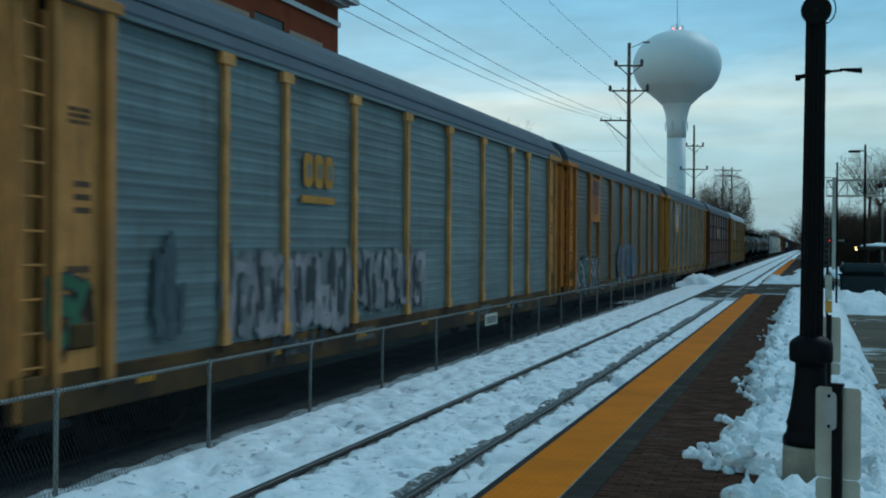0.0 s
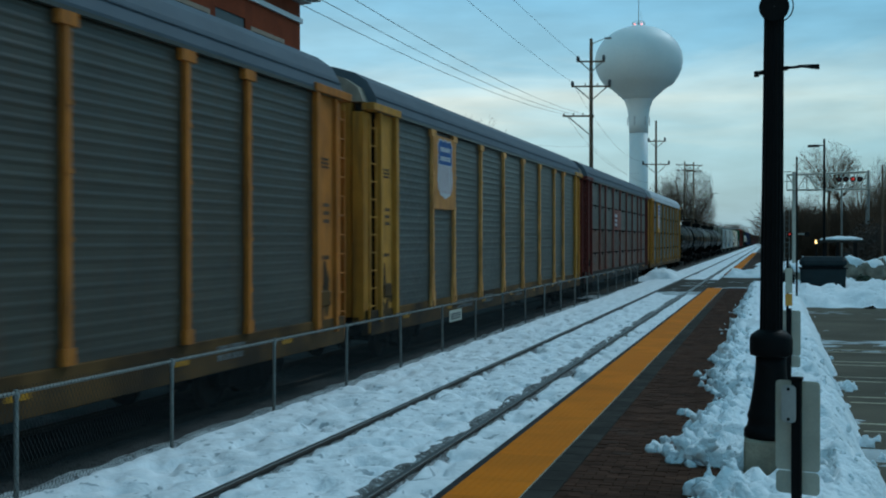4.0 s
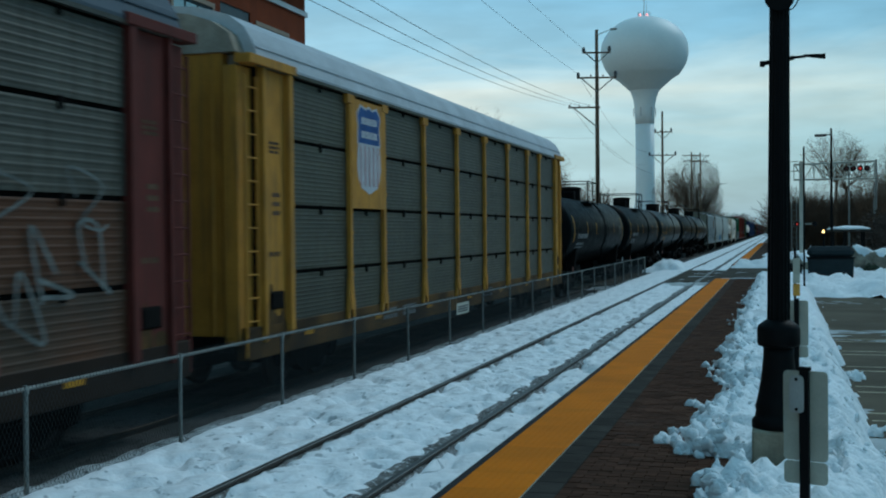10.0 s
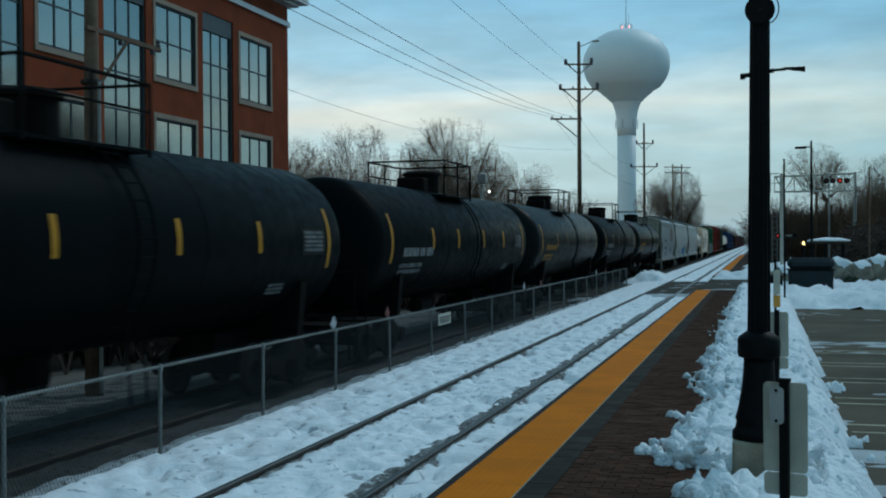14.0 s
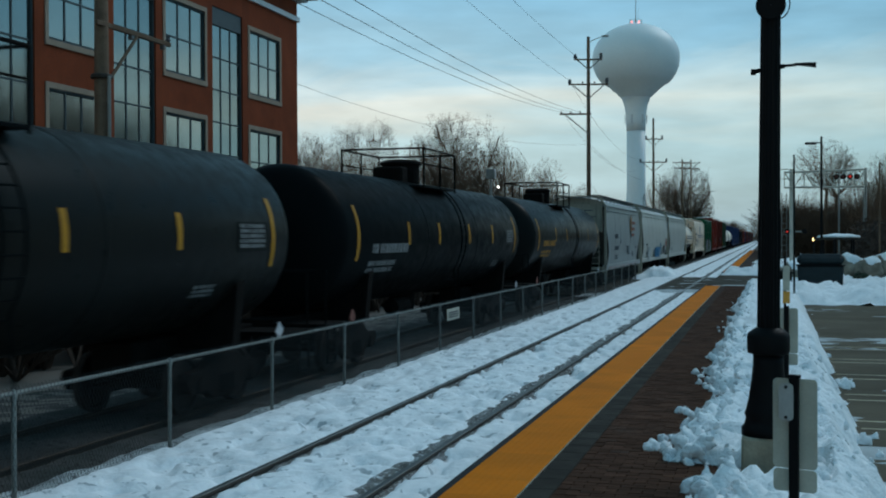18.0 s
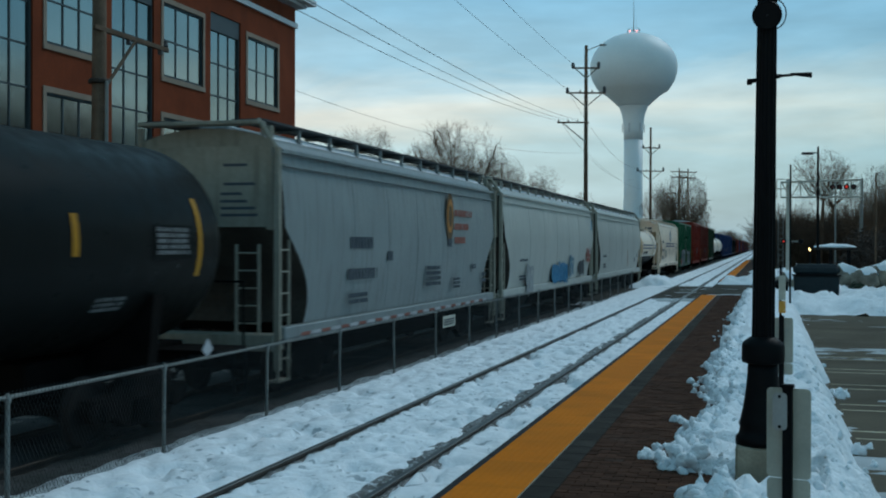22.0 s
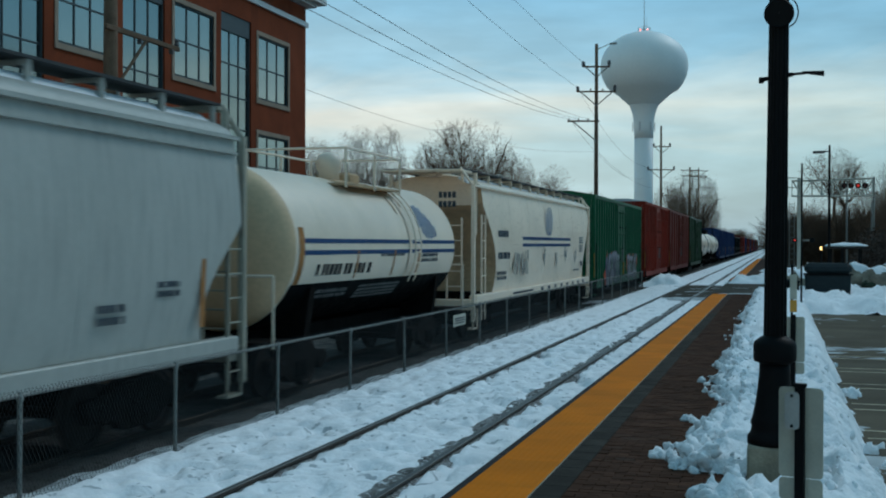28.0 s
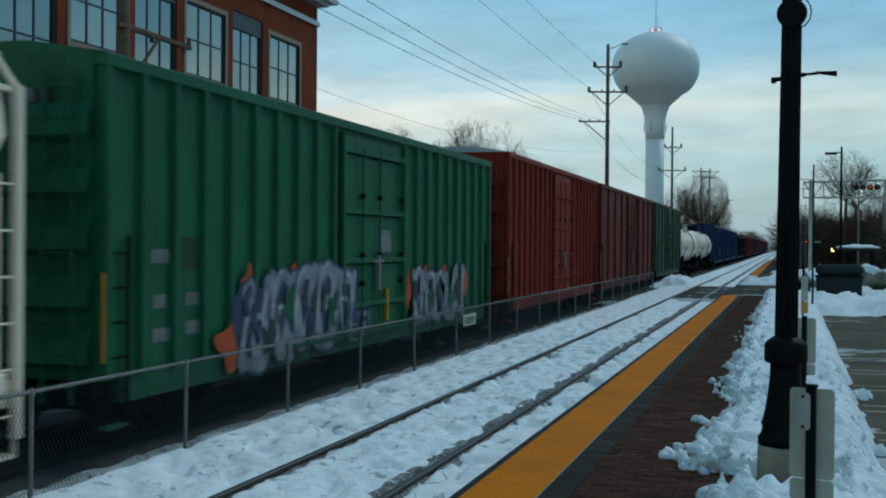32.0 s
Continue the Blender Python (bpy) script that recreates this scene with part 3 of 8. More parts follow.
def bar_marks(rng, y0, y1, z0, z1, x, rows=1, gap=0.35, bm=None):
    """Rows of plain bars that stand for writing that cannot be read."""
    bm = bm or bmesh.new()
    h = (z1 - z0) / rows
    for r in range(rows):
        zb = z0 + r * h + h * gap * 0.5
        zt = z0 + (r + 1) * h - h * gap * 0.5
        y = y0
        while y < y1 - 0.02:
            wdt = min(y1 - y, (zt - zb) * rng.uniform(0.45, 0.8))
            box(bm, x - 0.004, y, zb, x + 0.002, y + wdt, zt)
            y += wdt + (zt - zb) * rng.choice((0.16, 0.18, 0.2, 0.2, 0.6))
    return bm


def ribbon(bm, pts, w, x):
    """A painted stroke of width w through (y, z) points in the plane x, with mitred joints and rounded ends."""
    n = len(pts)
    left, right = [], []
    for i, (y, z) in enumerate(pts):
        ya, za = pts[max(0, i - 1)]
        yb, zb = pts[min(n - 1, i + 1)]
        d = math.hypot(yb - ya, zb - za) or 1e-6
        ny, nz = -(zb - za) / d * w / 2, (yb - ya) / d * w / 2
        left.append(bm.verts.new((x, y + ny, z + nz)))
        right.append(bm.verts.new((x, y - ny, z - nz)))
    for i in range(n - 1):
        bm.faces.new((left[i], left[i + 1], right[i + 1], right[i]))
    for (y, z), (v, q), (a, c) in ((pts[0], pts[1], (left[0], right[0])), (pts[-1], pts[-2], (right[-1], left[-1]))):
        d = math.hypot(y - v, z - q) or 1e-6
        tip = bm.verts.new((x, y + (y - v) / d * w * 0.38, z + (z - q) / d * w * 0.38))
        bm.faces.new((a, c, tip))
    return bm


def curve_through(pts, k=5):
    """A smooth run of points through the given ones."""
    q = [pts[0], *pts, pts[-1]]
    out = []
    for a, b, c, d in zip(q, q[1:], q[2:], q[3:]):
        for i in range(k):
            u = i / k
            out.append(tuple(0.5 * (2 * b[m] + (c[m] - a[m]) * u + (2 * a[m] - 5 * b[m] + 4 * c[m] - d[m]) * u * u + (3 * b[m] - a[m] - 3 * c[m] + d[m]) * u ** 3) for m in (0, 1)))
    return out + [pts[-1]]

# ---- ground, tracks, platform ----
X1, X2 = -4.36, -9.40          # centre lines of the two tracks
ZR1, ZR2 = -0.30, -0.60        # tops of their rails
EDGE = -2.64                   # platform edge
FENCE_X = -6.96


def heightfield(name, xs, ys, zf, material, kind="structure", label="", category="", parent=None):
    """A sheet with z = zf(x, y) over the given lines."""
    me = bpy.data.meshes.new(name)
    nx, ny = len(xs), len(ys)
    verts = [(x, y, zf(x, y)) for y in ys for x in xs]
    faces = [(j * nx + i, j * nx + i + 1, (j + 1) * nx + i + 1, (j + 1) * nx + i) for j in range(ny - 1) for i in range(nx - 1)]
    me.from_pydata(verts, [], faces)
    me.polygons.foreach_set("use_smooth", [True] * len(faces))
    me.materials.append(material)
    ob = new(name, me)
    if parent:
        ob.parent = parent
    return tagged(ob, label, category, "", kind)


def span(a, b, step):
    k = max(1, int(round((b - a) / step)))
    return [a + (b - a) * i / k for i in range(k + 1)]


def lumps(x, y, s, seed=0.0):
    return noise.noise(Vector((x * s + seed, y * s - seed, seed * 0.37)))


FAR_Y = 900.0
bm = bmesh.new()
R = 4000
bm.faces.new([bm.verts.new(v) for v in ((-R, -R, -0.95), (R, -R, -0.95), (R, R, -0.95), (-R, R, -0.95))])
tagged(part("ground", bm, FIELD), "snow-patched town ground reaching to the horizon", "ground", "", "structure")

YS = span(-60, 1, 1.0) + span(2, 30, 0.09) + span(30.3, 70, 0.3)[0:] + span(71, 160, 1.5) + span(165, FAR_Y, 15)


def bed_z(x, y):
    """Trodden snow between and beside the rails of the platform track."""
    k = (1.0 if y < 40 else 0.6) * min(1.0, max(0.22, (x + 7.0) / 0.6))
    z = ZR1 - 0.035
    z += 0.035 * k * lumps(x, y, 1.6, 3) + 0.030 * k * lumps(x, y * 0.8, 4.2, 9) + 0.014 * k * lumps(x, y, 9.0, 4)
    dents = noise.noise(Vector((x * 3.1, y * 2.3, 7.7)))
    if dents > 0.20:
        z -= min(0.10, (dents - 0.20) * 0.55) * k
    pocks = noise.noise(Vector((x * 6.3, y * 4.1, 3.3)))
    if pocks > 0.20:
        z -= min(0.06, (pocks - 0.20) * 0.7) * k
    for r, inner in ((X1 - 0.75, 0.11), (X1 + 0.75, 0.24)):      # bared strips beside the rails
        wob = 0.05 * lumps(r, y, 1.9, 6) + 0.03 * lumps(x, y, 7.0, 2) + 0.05 * lumps(x, y, 17.0, 5)
        d = (r - x) / (inner + wob) if x < r else (x - r) / (0.09 + 0.4 * wob)
        if d < 1.0:
            z -= 0.085 * min(1.0, (1 - d) * 1.6)
    if x < -6.80:                              # falls away towards the fence
        z -= 0.11 * min(1, (-6.80 - x) / 0.1)
    if x > EDGE - 0.25:
        z -= 0.04
    if 52.6 + 0.5 * lumps(x, y, 0.9, 4) + 0.3 * lumps(x, y, 2.7, 7) < y < 69:                          # planked street crossing
        z = ZR1 - 0.06
    return z


heightfield("track_bed", span(-6.98, -4.9 - 0.3, 0.07) + span(-5.14, EDGE + 0.02, 0.06), YS, bed_z, SNOW,
            label="trodden snow over the platform track bed", category="snow")


def bed2_z(x, y):
    if x > -7.7:
        z = -0.46 - 0.24 * max(0.0, -7.10 - x) / 0.6
    else:
        z = -0.70
    if x < -11.2:
        z -= 0.25 * min(1, (-11.2 - x) / 0.8)
    z += 0.03 * lumps(x, y, 4, 2) + 0.02 * lumps(x, y, 9, 5)
    return z


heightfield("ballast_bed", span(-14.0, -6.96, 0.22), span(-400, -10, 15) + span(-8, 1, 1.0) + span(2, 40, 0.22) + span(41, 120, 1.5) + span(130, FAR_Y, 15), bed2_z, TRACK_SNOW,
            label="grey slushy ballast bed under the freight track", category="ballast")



def shoulder_z(x, y):
    """Old snow lying against the foot of the fence on the freight side."""
    e = min(x + 7.30 + 0.1 * lumps(0, y, 1.3, 5), -6.9 - x)
    return -0.50 + 0.10 * min(1.0, max(-0.5, e) / 0.12) + 0.03 * lumps(x, y, 3.0, 4) + 0.02 * lumps(x, y, 8, 2)


heightfield("snow_shoulder", span(-7.55, -6.92, 0.07), span(-20, 1, 1.0) + span(2, 40, 0.12) + span(41, 63, 0.5), shoulder_z, OLD_SNOW, "stuff", "old grey snow along the foot of the fence", "snow")

# slushy gravel bared beside the rails
for xr, w0, w1, nm in ((X1 + 0.75, -0.34, 0.12, "ballast_strip"), (X1 - 0.75, -0.17, 0.09, "ballast_strip")):
    def strip_z(x, y, xr=xr, w0=w0, w1=w1):
        e = min(x - (xr + w0), (xr + w1) - x)
        return ZR1 - 0.105 + 0.050 * min(1.0, max(0, e) / 0.08) + 0.03 * lumps(x, y, 7, 1.5) + 0.02 * lumps(x, y, 1.3, 8.5)
    heightfield(nm, span(xr + w0, xr + w1, 0.05), span(-60, 1, 1.0) + span(2, 60, 0.09) + span(61, FAR_Y, 8), strip_z, SLUSH,
                label="dark wet ballast bared along the rail", category="ballast")


def rail(x, z, y0, y1, head):
    t = thing("rail", "worn steel rail with a polished or shade-dulled head", "rail", pose(x, 0, z), "rails", "structure")
    prof = [(-0.068, -0.17), (0.068, -0.17), (0.068, -0.155), (0.012, -0.13), (0.012, -0.045), (0.037, -0.035), (0.037, -0.006), (-0.037, -0.006), (-0.037, -0.035), (-0.012, -0.045), (-0.012, -0.13), (-0.068, -0.155)]
    part("rail_body", sweep_y(prof, y0, y1), RAIL, t)
    part("running_surface", sweep_y([(-0.036, -0.006), (0.036, -0.006), (0.026, 0.002), (-0.026, 0.002)], y0, y1), head, t)
    return t


# freight rails get dark tops: the train's shade is put into their colour
for xc, zc in ((X1, ZR1), (X2, ZR2)):
    for s in (-0.75, 0.75):
        rail(xc + s, zc, -400, FAR_Y, RAIL_TOP if xc == X1 else RAIL)

# crossing of the street over the tracks
cr = thing("street_crossing", "wet grey planked street crossing over the rails", "crossing", pose(0, 0, 0), "", "structure")
for k in range(6):
    y0 = 53.0 + k * 2.6
    for xa, xb in ((-14.0, X2 - 0.84), (X2 - 0.66, X2 + 0.66), (X2 + 0.84, X1 - 0.84), (X1 - 0.66, X1 + 0.66), (X1 + 0.84, EDGE - 0.02)):
        zt = ZR2 + (ZR1 - ZR2) * min(1, max(0, (0.5 * (xa + xb) - X2) / (X1 - X2)))
        part("crossing_panel", boxes((xa, y0, zt - 0.2, xb, y0 + 2.585, zt - 0.004), bevel=0.008), STREET, cr)
bm = bmesh.new()
box(bm, EDGE - 0.02, 53.0, -0.6, 0.4, 68.6, -0.10)
tagged(part("street", bm, STREET), "wet asphalt street leading over the tracks", "road", "", "structure")


def smear_z(x, y):
    """Snow dragged over the crossing by wheels and ploughs."""
    k = 0.8 * lumps(x * 0.5, y, 0.8, 3) + 0.6 * lumps(x, y * 0.7, 2.1, 8) + 0.35 * lumps(x, y, 5.0, 2)
    rim = 0.55 * max(0.0, 1 - abs(y - 52.6) / 1.2) + 0.6 * max(0.0, 1 - abs(y - 68.0) / 1.8)
    ground = -0.10 if x > EDGE else ZR1 + (ZR1 - ZR2) / (X1 - X2) * min(0.0, x - X1)
    return ground - 0.012 + max(-0.05, 0.045 * (k + rim - 0.30))


heightfield("crossing_slush", span(-8.3, 0.5, 0.12), span(50.2, 69, 0.14), smear_z, SLUSH_ICE, "stuff", "grey snow smeared over the street crossing", "snow")


def platform(y0, y1, near):
    t = thing("platform", "brick-paved station platform with a yellow tactile edge", "platform", pose(0, 0, 0), "", "structure")
    part("platform_slab", boxes((EDGE + 0.03, y0, -0.9, 0.72, y1, -0.062)), CONCRETE, t)
    bm = bmesh.new()
    for a in span(y0, y1, 3.0)[:-1]:
        box(bm, EDGE, a + 0.004, -0.9, EDGE + 0.10, a + 2.996, -0.004, bevel=0.006)
    part("edge_coping", bm, COPING_SHADOW, t)
    part("paver_bed", boxes((EDGE + 0.09, y0, -0.10, 0.72, y1, -0.012)), JOINT, t)
    base = None
    for k in range(int((y1 - y0) / 0.61)):
        y = y0 + k * 0.61
        if base is None:
            bm = boxes((-0.30, 0.0005, -0.03, 0.30, 0.6095, 0.0))
            for i in range(9):
                for j in range(9):
                    cx, cy = -0.264 + i * 0.066, 0.04 + j * 0.066
                    v = [bm.verts.new((cx + dx, cy + dy, 0.0)) for dx, dy in ((-0.012, -0.012), (0.012, -0.012), (0.012, 0.012), (-0.012, 0.012))]
                    tp = bm.verts.new((cx, cy, 0.003))
                    for q in range(4):
                        bm.faces.new((v[q], v[(q + 1) % 4], tp))
            base = part("tactile_tile", bm, YELLOW_TILE, t, at=pose(-2.255, y, 0))
        else:
            again(base, t, pose(-2.255, y, 0))
    part("grout_line", boxes((-1.952, y0, -0.02, -1.946, y1, 0.0012)), SIGN_BACK, t, "pale joint beside the tactile tiles")
    base = None
    for k in range(int((y1 - y0) / 0.41)):
        if k > 110:
            break
        m = pose(-1.82, y0 + k * 0.41, 0.0)
        if base is None:
            base = part("grey_paver", boxes((-0.125, 0.003, -0.04, 0.125, 0.403, -0.001), bevel=0.005), GRANITE, t, at=m)
        else:
            again(base, t, m)
    return t


def brick_field(t, rng, start, near0, near1, far1):
    """Running-bond brick pavers: the nearest as pieces, those beyond joined."""
    base = None
    count = 0
    bm = bmesh.new()
    y, row = start, 0
    while y < far1:
        x = -1.69 - (0.1 if row % 2 else 0.0)
        while x < 0.0:
            xa, xb = max(x, -1.69), min(x + 0.2, 0.02)
            if xb - xa > 0.04:
                dz = rng.uniform(-0.004, 0.003)
                if near0 <= y < near1 and count < 300 and xb - xa > 0.19:
                    m = pose(xa, y, dz, rng.uniform(-0.5, 0.5), rng.uniform(-0.5, 0.5), 0)
                    if base is None:
                        base = part("brick", boxes((0.003, 0.003, -0.05, 0.197, 0.097, 0.0), bevel=0.004), BRICK, t, at=m)
                    else:
                        again(base, t, m)
                    count += 1
                else:
                    box(bm, xa + 0.003, y + 0.003, -0.05, xb - 0.003, y + 0.097, dz)
            x += 0.2
        y += 0.1
        row += 1
    tagged(part("brick_field", bm, BRICK_ISLAND, t), kind="stuff")


BRICK_ISLAND = BRICK.copy()
BRICK_ISLAND.name = "paver_brick_joined"
_nt = BRICK_ISLAND.node_tree
_geo = _nt.nodes.new("ShaderNodeNewGeometry")
for _l in list(_nt.links):
    if _l.from_socket.name == "Random" and _l.to_node.type == "MAP_RANGE":
        _nt.links.new(_geo.outputs["Random Per Island"], _l.to_socket)

# ---- fence between the tracks ----
FZ = -0.40                      # foot
FTOP = 0.62                     # top rail


def fence():
    t = thing("chain_link_fence", "galvanised chain-link fence standing in snow between the tracks", "fence", pose(0, 0, 0))
    y_end, y_start = 62.3, -31.0
    ys = [9.28 + 2.94 * i for i in range(-13, 19)]
    post = None
    for y in ys:
        m = pose(FENCE_X, y, 0, random.uniform(-0.5, 0.5), random.uniform(-0.6, 0.6), 0)
        if post is None:
            bm = rod(bmesh.new(), (0, 0, FZ - 0.4), (0, 0, FTOP - 0.02), 0.026, n=10)
            lathe([(0.034, FTOP - 0.05), (0.036, FTOP - 0.01), (0.02, FTOP + 0.035), (0, FTOP + 0.04)], 10, bm=bm)
            post = part("post", bm, GALV, t, at=m, smooth=False)
        else:
            again(post, t, m)
    part("top_rail", rod(bmesh.new(), (FENCE_X, y_start, FTOP), (FENCE_X, y_end, FTOP), 0.021, n=10), GALV, t)
    part("end_post", rod(bmesh.new(), (FENCE_X, y_end, FZ - 0.3), (FENCE_X, y_end, FTOP + 0.06), 0.035, n=10), RAIL, t)
    part("bottom_wire", rod(bmesh.new(), (FENCE_X, y_start, FZ + 0.05), (FENCE_X, y_end, FZ + 0.05), 0.004, n=5), GALV, t)
    # woven wire: two families of slanted wires
    verts, faces = [], []
    pitch, r, h = 0.06, 0.0014, FTOP - 0.01 - (FZ - 0.05)
    n = int((y_end - y_start) / pitch)
    for i in range(n):
        if not 3 < y_start + i * pitch < 34 and i % 2:
            continue
        for sgn in (1, -1):
            y0 = y_start + i * pitch
            y1 = y0 + sgn * h * 0.62
            x = FENCE_X + 0.03 + sgn * 0.002
            k = len(verts)
            for yy, zz in ((y0, FZ - 0.05), (y1, FTOP + 0.065)):
                verts += [(x + r, yy, zz), (x - r, yy + r * 1.5, zz), (x - r, yy - r * 1.5, zz)]
            faces += [(k, k + 1, k + 4, k + 3), (k + 1, k + 2, k + 5, k + 4), (k + 2, k, k + 3, k + 5)]
    me = bpy.data.meshes.new("wire_mesh")
    me.from_pydata(verts, [], faces)
    me.materials.append(CHAIN)
    ob = new("wire_mesh", me)
    ob.parent = t
    tagged(ob, "woven galvanised wire", kind="stuff")
    return t


fence()


def fence_sign():
    t = thing("fence_sign", "small white warning sign on the chain-link fence", "sign", pose(FENCE_X + 0.05, 24.9, 0.36))
    part("sign_plate", boxes((-0.003, -0.52, -0.13, 0.003, 0.52, 0.13), bevel=0.002), SIGN_BACK, t)
    tagged(part("lettering", bar_marks(random.Random(4), -0.42, 0.42, -0.09, 0.07, 0.006, 3), SPEAKER, t, "small dark lettering"), kind="stuff")


fence_sign()


# ---- snow banks on the platform and round the lot ----
def bank_edge(y):
    """x of the ragged foot of the snow bank on the bricks."""
    e = -0.82 + 0.16 * lumps(0.3, y, 0.9, 2) + 0.13 * lumps(1.3, y, 2.7, 6)
    e += 0.26 * math.exp(-((y - 14.6) / 1.9) ** 2)
    if y < 10.75:                              # a bare notch before the lamp's footing, then snow again
        e += 1.06 * min(1.0, (10.75 - y) / 0.35) - 0.74 * min(1.0, max(0.0, 9.82 - y) / 0.6)
    if y < 7.5:
        e += min(0.75, (7.5 - y) * 0.4)
    return e


def bank_z(x, y):
    d = x - bank_edge(y)
    if d < 0:
        return -0.10
    rise = 0.17 * min(1.0, d / 0.22) ** 0.6
    z = -0.02 + rise + 0.09 * lumps(x, y, 2.2, 11) + 0.17 * abs(lumps(x, y, 4.2, 3)) + 0.06 * abs(lumps(x, y, 8.5, 7)) + 0.025 * lumps(x, y, 13, 3)
    if y < 10.6 and abs(x) < 0.5:              # shallow round the footing
        z -= 0.13 * min(1.0, max(0.0, (y - 9.2) / 0.5))
    foot = 1.02 + 0.008 * max(0, y - 17) + 0.12 * lumps(2, y, 0.7, 4) + 0.12 * lumps(5, y, 2.6, 4) + 0.06 * lumps(3, y, 7, 4)
    u = min(1.0, max(0.0, (x - foot + 0.50) / 0.52))
    z = z * (1 - u ** 1.5) + (-0.45) * u ** 1.8 + 0.16 * u * (1 - u) * (abs(lumps(x, y, 5, 3)) + lumps(x, y, 9, 1) + 0.5 * lumps(x, y, 17, 2))
    return z


heightfield("snow_bank", span(-1.25, 1.75, 0.045), span(-9.5, 6.8, 0.2) + span(7.0, 22, 0.05) + span(22.2, 52, 0.2), bank_z, SNOW_CLEAN,
            kind="stuff", label="shovelled lumpy snow bank along the platform", category="snow")


def chunk_mesh(rng, r):
    bm = bmesh.new()
    bmesh.ops.create_icosphere(bm, subdivisions=3, radius=r)
    s = rng.uniform(0, 50)
    for v in bm.verts:
        k = 1 + 0.42 * noise.noise(v.co / r * 1.3 + Vector((s, s, s))) + 0.30 * abs(noise.noise(v.co / r * 2.2 + Vector((0, s, s)))) + 0.22 * noise.noise(v.co / r * 4.0 + Vector((s, 0, s))) - 0.12 * abs(noise.noise(v.co / r * 3.0 + Vector((s, s, 0))))
        v.co *= k
        v.co.z *= 0.7
        v.co.x *= 1.25
    me = bpy.data.meshes.new("snow_chunk")
    bm.to_mesh(me)
    bm.free()
    me.polygons.foreach_set("use_smooth", [True] * len(me.polygons))
    me.materials.append(SNOW_CLEAN)
    return me


def snow_chunks():
    """Lumps thrown off by the shovel along the foot of the bank, all in one heap of stuff."""
    rng = random.Random(12)
    shapes = [chunk_mesh(rng, 1.0) for _ in range(6)]
    verts, faces = [], []
    spots = []
    for _ in range(700):
        y = rng.uniform(8.5, 24) if rng.random() < 0.75 else rng.uniform(24, 48)
        x = bank_edge(y) + rng.gauss(0.10, 0.12)
        r = rng.choice((0.012, 0.016, 0.02, 0.025, 0.03, 0.04, 0.05, 0.07)) * rng.uniform(0.8, 1.2)
        spots.append((x, y, r))
    for _ in range(170):
        y = rng.uniform(9.4, 22)
        spots.append((rng.uniform(-0.7, 0.95), y, rng.uniform(0.015, 0.05)))
    for _ in range(40):
        spots.append((rng.gauss(1.05, 0.1), rng.uniform(10, 40), rng.uniform(0.02, 0.07)))
    spots += [(-1.10, 11.3, 0.07), (-1.04, 11.25, 0.06), (-1.0, 11.36, 0.05), (-1.12, 11.2, 0.04), (-0.94, 11.15, 0.07), (-0.85, 10.9, 0.09), (-0.78, 10.8, 0.07), (-0.9, 10.75, 0.05), (-0.72, 10.95, 0.09), (-0.62, 10.7, 0.08), (-0.55, 10.75, 0.07), (-0.7, 10.6, 0.05), (-1.02, 13.7, 0.06), (-0.97, 13.75, 0.05), (-0.9, 13.6, 0.06), (1.22, 19.5, 0.10), (1.27, 19.55, 0.08), (1.17, 19.45, 0.08), (1.13, 19.6, 0.09), (1.32, 19.5, 0.06), (1.22, 19.62, 0.11), (1.08, 19.6, 0.08), (1.08, 14.2, 0.10), (1.0, 14.3, 0.08), (1.25, 14.6, 0.05), (-0.5, 9.75, 0.09), (-0.36, 9.9, 0.08), (-0.6, 9.5, 0.1), (0.1, 9.7, 0.1), (0.3, 9.8, 0.12), (-0.2, 9.6, 0.07)]
    for x, y, r in spots:
        me = rng.choice(shapes)
        m = Euler((rng.uniform(0, 6), rng.uniform(0, 6), rng.uniform(0, 6))).to_matrix()
        g = max(bank_z(x, y), 0.0) if x < 0.9 else -0.37
        k = len(verts)
        for v in me.vertices:
            q = m @ v.co * r
            verts.append((x + q.x, y + q.y, g + q.z + r * 0.15))
        faces += [tuple(i + k for i in p.vertices) for p in me.polygons]
    me = bpy.data.meshes.new("snow_chunks")
    me.from_pydata(verts, [], faces)
    me.polygons.foreach_set("use_smooth", [True] * len(faces))
    me.materials.append(SNOW_CLEAN)
    tagged(new("snow_chunks", me), "loose chunks of shovelled snow on the bricks", "snow", "", "stuff")


snow_chunks()

# parking lot
lot = thing("parking_lot", "wet worn asphalt parking lot with faded stall lines", "parking lot", pose(0, 0, 0), "", "structure")
part("asphalt_surface", boxes((0.7, -8, -0.9, 26, 47.5, -0.36)), ASPHALT, lot)
line = None
for k in range(10):
    m = pose(1.15, 15.3 + (k // 2) * 2.65 + (k % 2) * 0.62, -0.3565)
    if line is None:
        line = part("stall_line", boxes((0, -0.035, -0.01, 5.5, 0.035, 0.0)), LINE_PAINT, lot, at=m)
    else:
        again(line, lot, m)


def lot_snow(x, y):
    k = 0.85 * lumps(x * 0.15, y, 1.6, 5) + 0.45 * lumps(x * 0.3, y, 4.5, 8) + 0.35 * lumps(x, y * 1.5, 2.2, 4)
    near = max(0.0, 1 - abs(x - 1.1) / 0.5) * (0.30 if y < 17.5 else 0.12)
    wide = 0.45 * max(0.0, 1 - abs(y - 28.4) / 0.9) + 0.35 * max(0.0, 1 - abs(y - 24.8) / 0.5) + 0.2 * max(0.0, 1 - abs(y - 14.2) / 1.2)
    return -0.366 + max(-0.05, 0.05 * (k + near + wide - 0.38))


